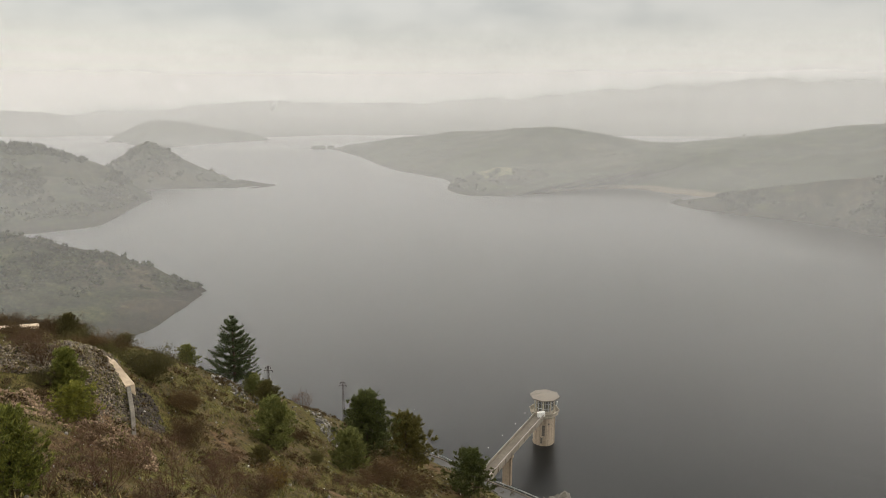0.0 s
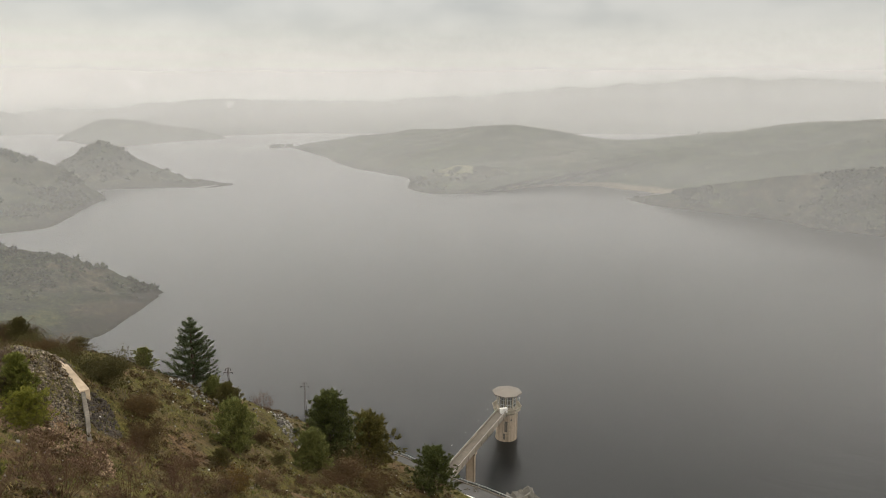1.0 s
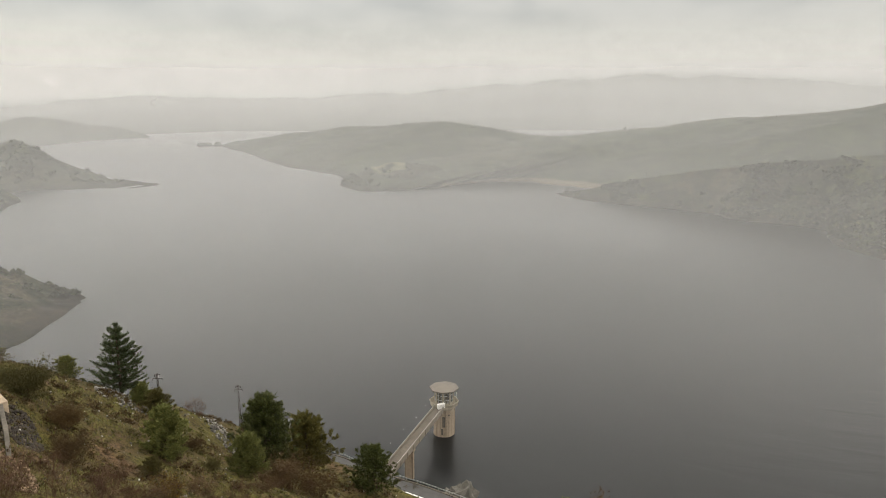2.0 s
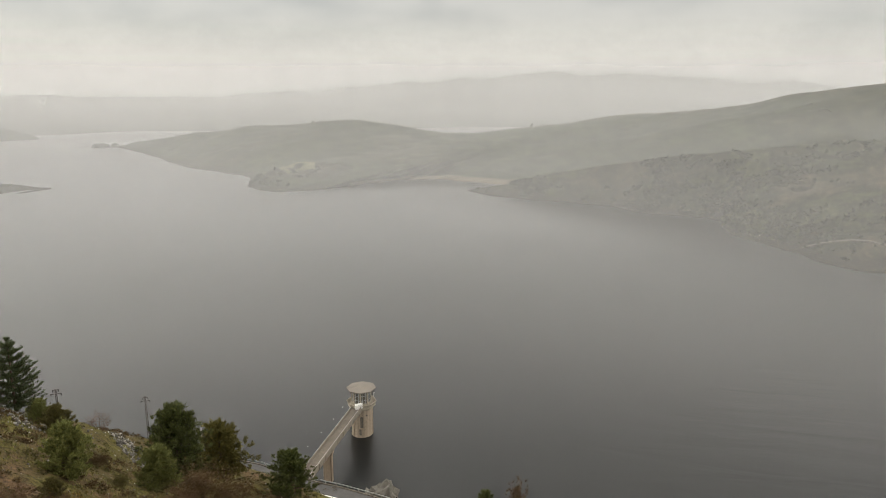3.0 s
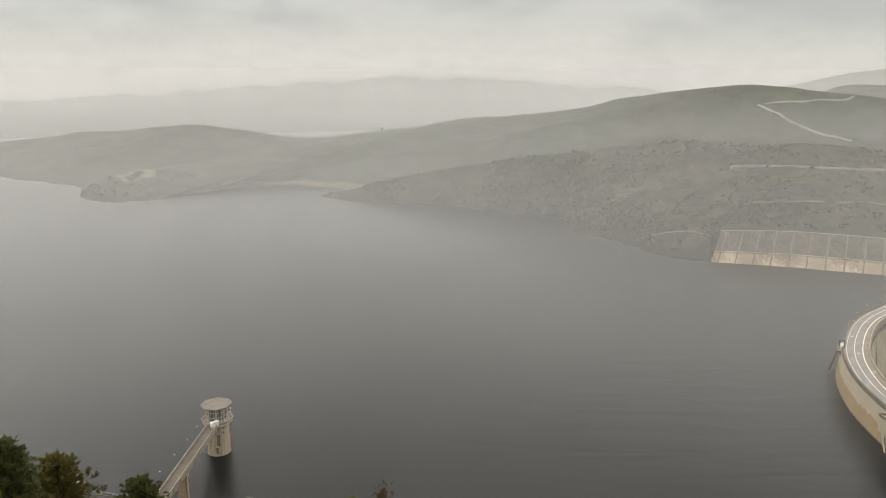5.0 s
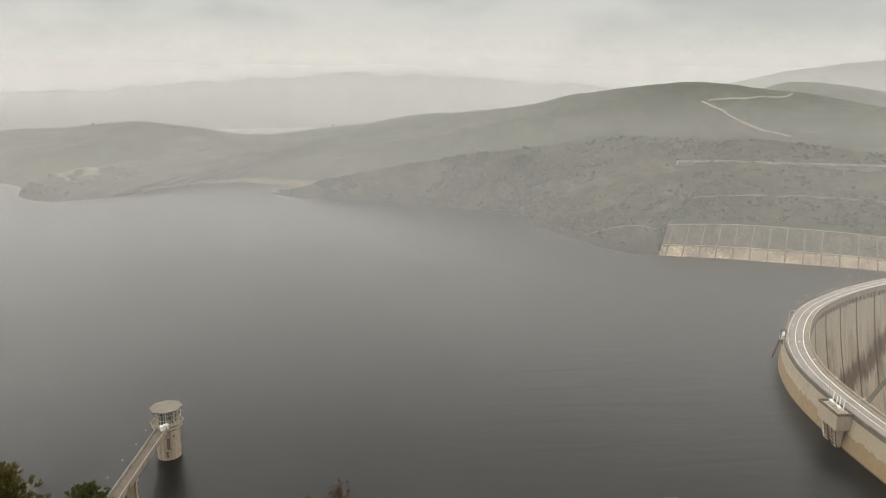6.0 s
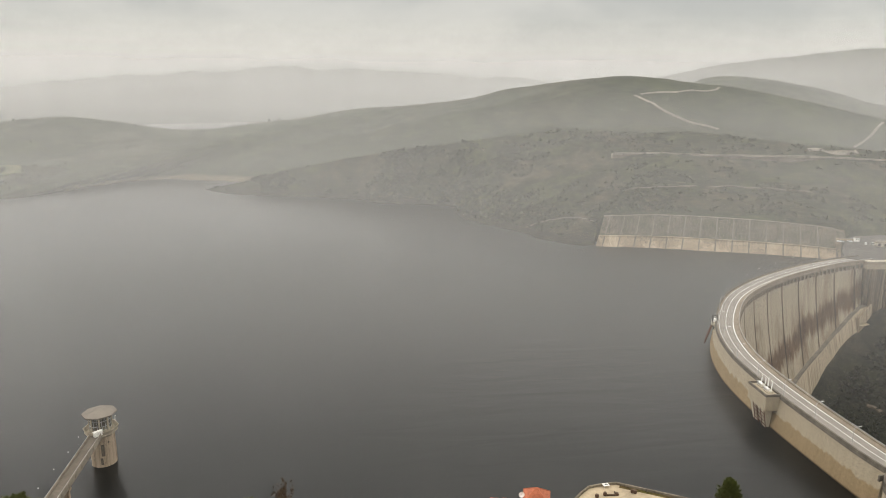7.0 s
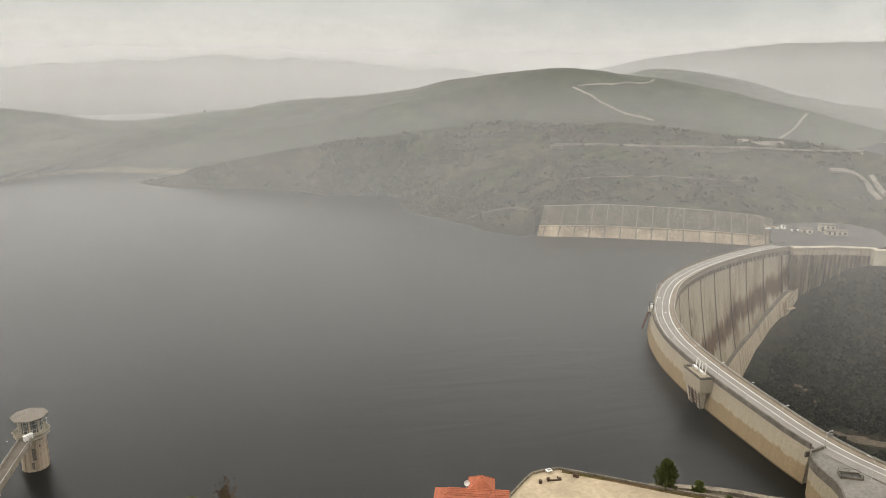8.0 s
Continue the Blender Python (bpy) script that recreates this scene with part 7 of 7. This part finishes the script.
WHITE_STONE = islands("white_fieldstone", [(0.28, 0.26, 0.23), (0.42, 0.40, 0.36), (0.60, 0.58, 0.53)])
stones("fieldstones", 12, 700, slope_pick, 0.07, 0.24, WHITE_STONE, "white stones scattered in the grass")
stones("fieldstones", 5, 2200, slope_pick, 0.07, 0.30, PALE, "pale stones scattered in the grass")


def cover(name, seed, count, pick, size, blades, material, label, tall=1.0, width=0.2, spread=0.5):
    rng = np.random.default_rng(seed)
    p = np.array([(*q, ground(*q)) for q in (pick(rng) for _ in range(count))])
    o = np.tile([0, 0, tall], (count, 1)).astype(float)
    v, f = sprays(rng, p, rng.uniform(0.5, 1.3, count) * size, o, blades, width, spread)
    tagged(tri_mesh(name, v, f, material), label, "plants", kind="stuff")


def near_pick(rng):
    while True:
        y = rng.uniform(38, 140)
        x = rng.uniform(-75, 10)
        if -0.74 * y - 3 < x < 0.06 * y and noise.noise(Vector((x, y, 3)) / 9) > -0.25:
            return x, y


cover("dry_grass", 7, 12000, near_pick, 0.45, 6, GRASS_DRY, "dry grass tufts on the slope")
cover("green_grass", 8, 9000, near_pick, 0.38, 6, GRASS_GREEN, "short green grass on the slope")


def heath_pick(rng):
    while True:
        x, y = slope_pick(rng)
        if noise.noise(Vector((x, y, 9)) / 11) > 0.02:
            return x, y


def clumps(name, seed, count, pick, lo, hi, blades, material, label):
    """Low cushions of heath: each a little dome of sprays."""
    rng = np.random.default_rng(seed)
    at, out, size = [], [], []
    for _ in range(count):
        x, y = pick(rng)
        z = ground(x, y)
        s = rng.uniform(lo, hi)
        m_ = 26
        d = rng.normal(0, 1, (m_, 3))
        d[:, 2] = np.abs(d[:, 2])
        d /= np.linalg.norm(d, axis=1)[:, None]
        at.append(np.array([x, y, z - 0.1]) + d * s * rng.uniform(0.4, 1.0, (m_, 1)) * [1, 1, 0.75])
        out.append(d)
        size.append(np.full(m_, s * 0.42))
    v, f = sprays(rng, np.concatenate(at), np.concatenate(size), np.concatenate(out), blades, 0.4, 0.6)
    tagged(tri_mesh(name, v, f, material), label, "plants", kind="stuff")


clumps("heath", 9, 2600, heath_pick, 0.2, 1.0, 4, HEATHER, "brown heath cushions on the slope")
clumps("low_scrub", 10, 1700, slope_pick, 0.2, 0.8, 4, OLIVE, "olive scrub cushions on the slope")


# scrub on the farther hills
def far_scrub(sheet, seed, count, rows, lo, hi, label, material=None, bare=0.0, cols=None):
    rng = np.random.default_rng(seed)
    a = SHEETS[sheet]
    at, out, size = [], [], []
    while len(at) < count:
        i = int(rng.integers(rows[0], rows[1]))
        j = int(rng.integers(*(cols or (0, a.shape[1] - 1))))
        u, v = rng.uniform(0, 1, 2)
        p = (a[i, j] * (1 - u) + a[i + 1, j] * u) * (1 - v) + (a[i, j + 1] * (1 - u) + a[i + 1, j + 1] * u) * v
        if p[2] < 3 or noise.noise(Vector(p) / 70) + 0.9 * noise.noise(Vector(p) / (lo * 14)) < bare:
            continue
        s = lo + (hi - lo) * rng.uniform() ** 2
        m_ = 7
        d = rng.normal(0, 1, (m_, 3))
        d[:, 2] = np.abs(d[:, 2])
        d /= np.linalg.norm(d, axis=1)[:, None]
        at.append(p + d * s * 0.6 - [0, 0, s * 0.2])
        out.append(d)
        size.append(np.full(m_, s * 0.8))
    v, f = sprays(rng, np.concatenate(at), np.concatenate(size), np.concatenate(out), 3, 0.9, 0.5)
    tagged(tri_mesh("scrub", v, f, material or FAR_SHRUB), label, "scrub", kind="stuff")


far_scrub("hill_headland", 101, 900, (3, 36), 0.7, 2.6, "dark scrub dotted over the headland")
far_scrub("hill_headland", 102, 26, (32, 35), 2.0, 3.6, "small trees on the headland's skyline")
far_scrub("hill_wooded_bank", 103, 900, (3, 19), 2.0, 5.0, "dark trees over the wooded bank")
far_scrub("hill_wooded_bank", 104, 90, (17, 19), 3.0, 5.0, "trees on the skyline of the bank")
far_scrub("hill_with_spit", 105, 400, (3, 15), 1.5, 4.0, "dark scrub over the pointed hill")
far_scrub("hill_right_bank", 106, 6500, (3, 41), 0.8, 2.4, "dark scrub over the right bank", bare=0.10)
far_scrub("hill_right_bank", 110, 170, (2, 13), 1.6, 3.4, "clumps of small trees on the rocky point", SMALL_TREE, bare=-0.2, cols=(78, 122))
far_scrub("hill_right_bank", 111, 520, (2, 16), 1.0, 2.6, "dense dark scrub on the rocky point", bare=-0.35, cols=(80, 135))
far_scrub("hill_long_ridge", 107, 2600, (4, 33), 0.6, 1.5, "dark scrub over the long ridge", bare=0.20)
far_scrub("hill_long_ridge", 108, 14, (33, 35), 2.0, 4.0, "few small trees along the ridge")
far_scrub("hill_low_point", 109, 120, (3, 17), 1.5, 4.0, "scrub over the low headland")


VALLEY_SHRUB = foliage("valley_scrub_leaves", (0.008, 0.010, 0.005), (0.032, 0.035, 0.015))


def valley_scrub():
    rng = np.random.default_rng(120)
    at, out, size = [], [], []
    while len(at) < 4200:
        x, y = rng.uniform(330, 620), rng.uniform(60, 205)
        # clear of the footing, the abutment and the car park
        if (x > 545 and y > 160) or y > 193 - max(0.0, x - 505) * 0.72:
            continue
        if 413 < x < 426 and 95 < y < 146:
            continue
        z = valley_height(x, y)
        grove = noise.noise(Vector((x, y, 5)) / 26) > 0.12
        s = (0.9 + 1.9 * rng.uniform() ** 2) * (rng.uniform(1.2, 2.1) if grove else 1.0)
        m_ = 16 if grove else 8
        d = rng.normal(0, 1, (m_, 3))
        d[:, 2] = np.abs(d[:, 2])
        d /= np.linalg.norm(d, axis=1)[:, None]
        at.append(np.array([x, y, z]) + d * s * 0.6)
        out.append(d)
        size.append(np.full(m_, s * 0.75))
    v, f = sprays(rng, np.concatenate(at), np.concatenate(size), np.concatenate(out), 3, 0.8, 0.5)
    tagged(tri_mesh("scrub", v, f, VALLEY_SHRUB), "dense dark scrub on the valley side", "scrub", kind="stuff")


valley_scrub()
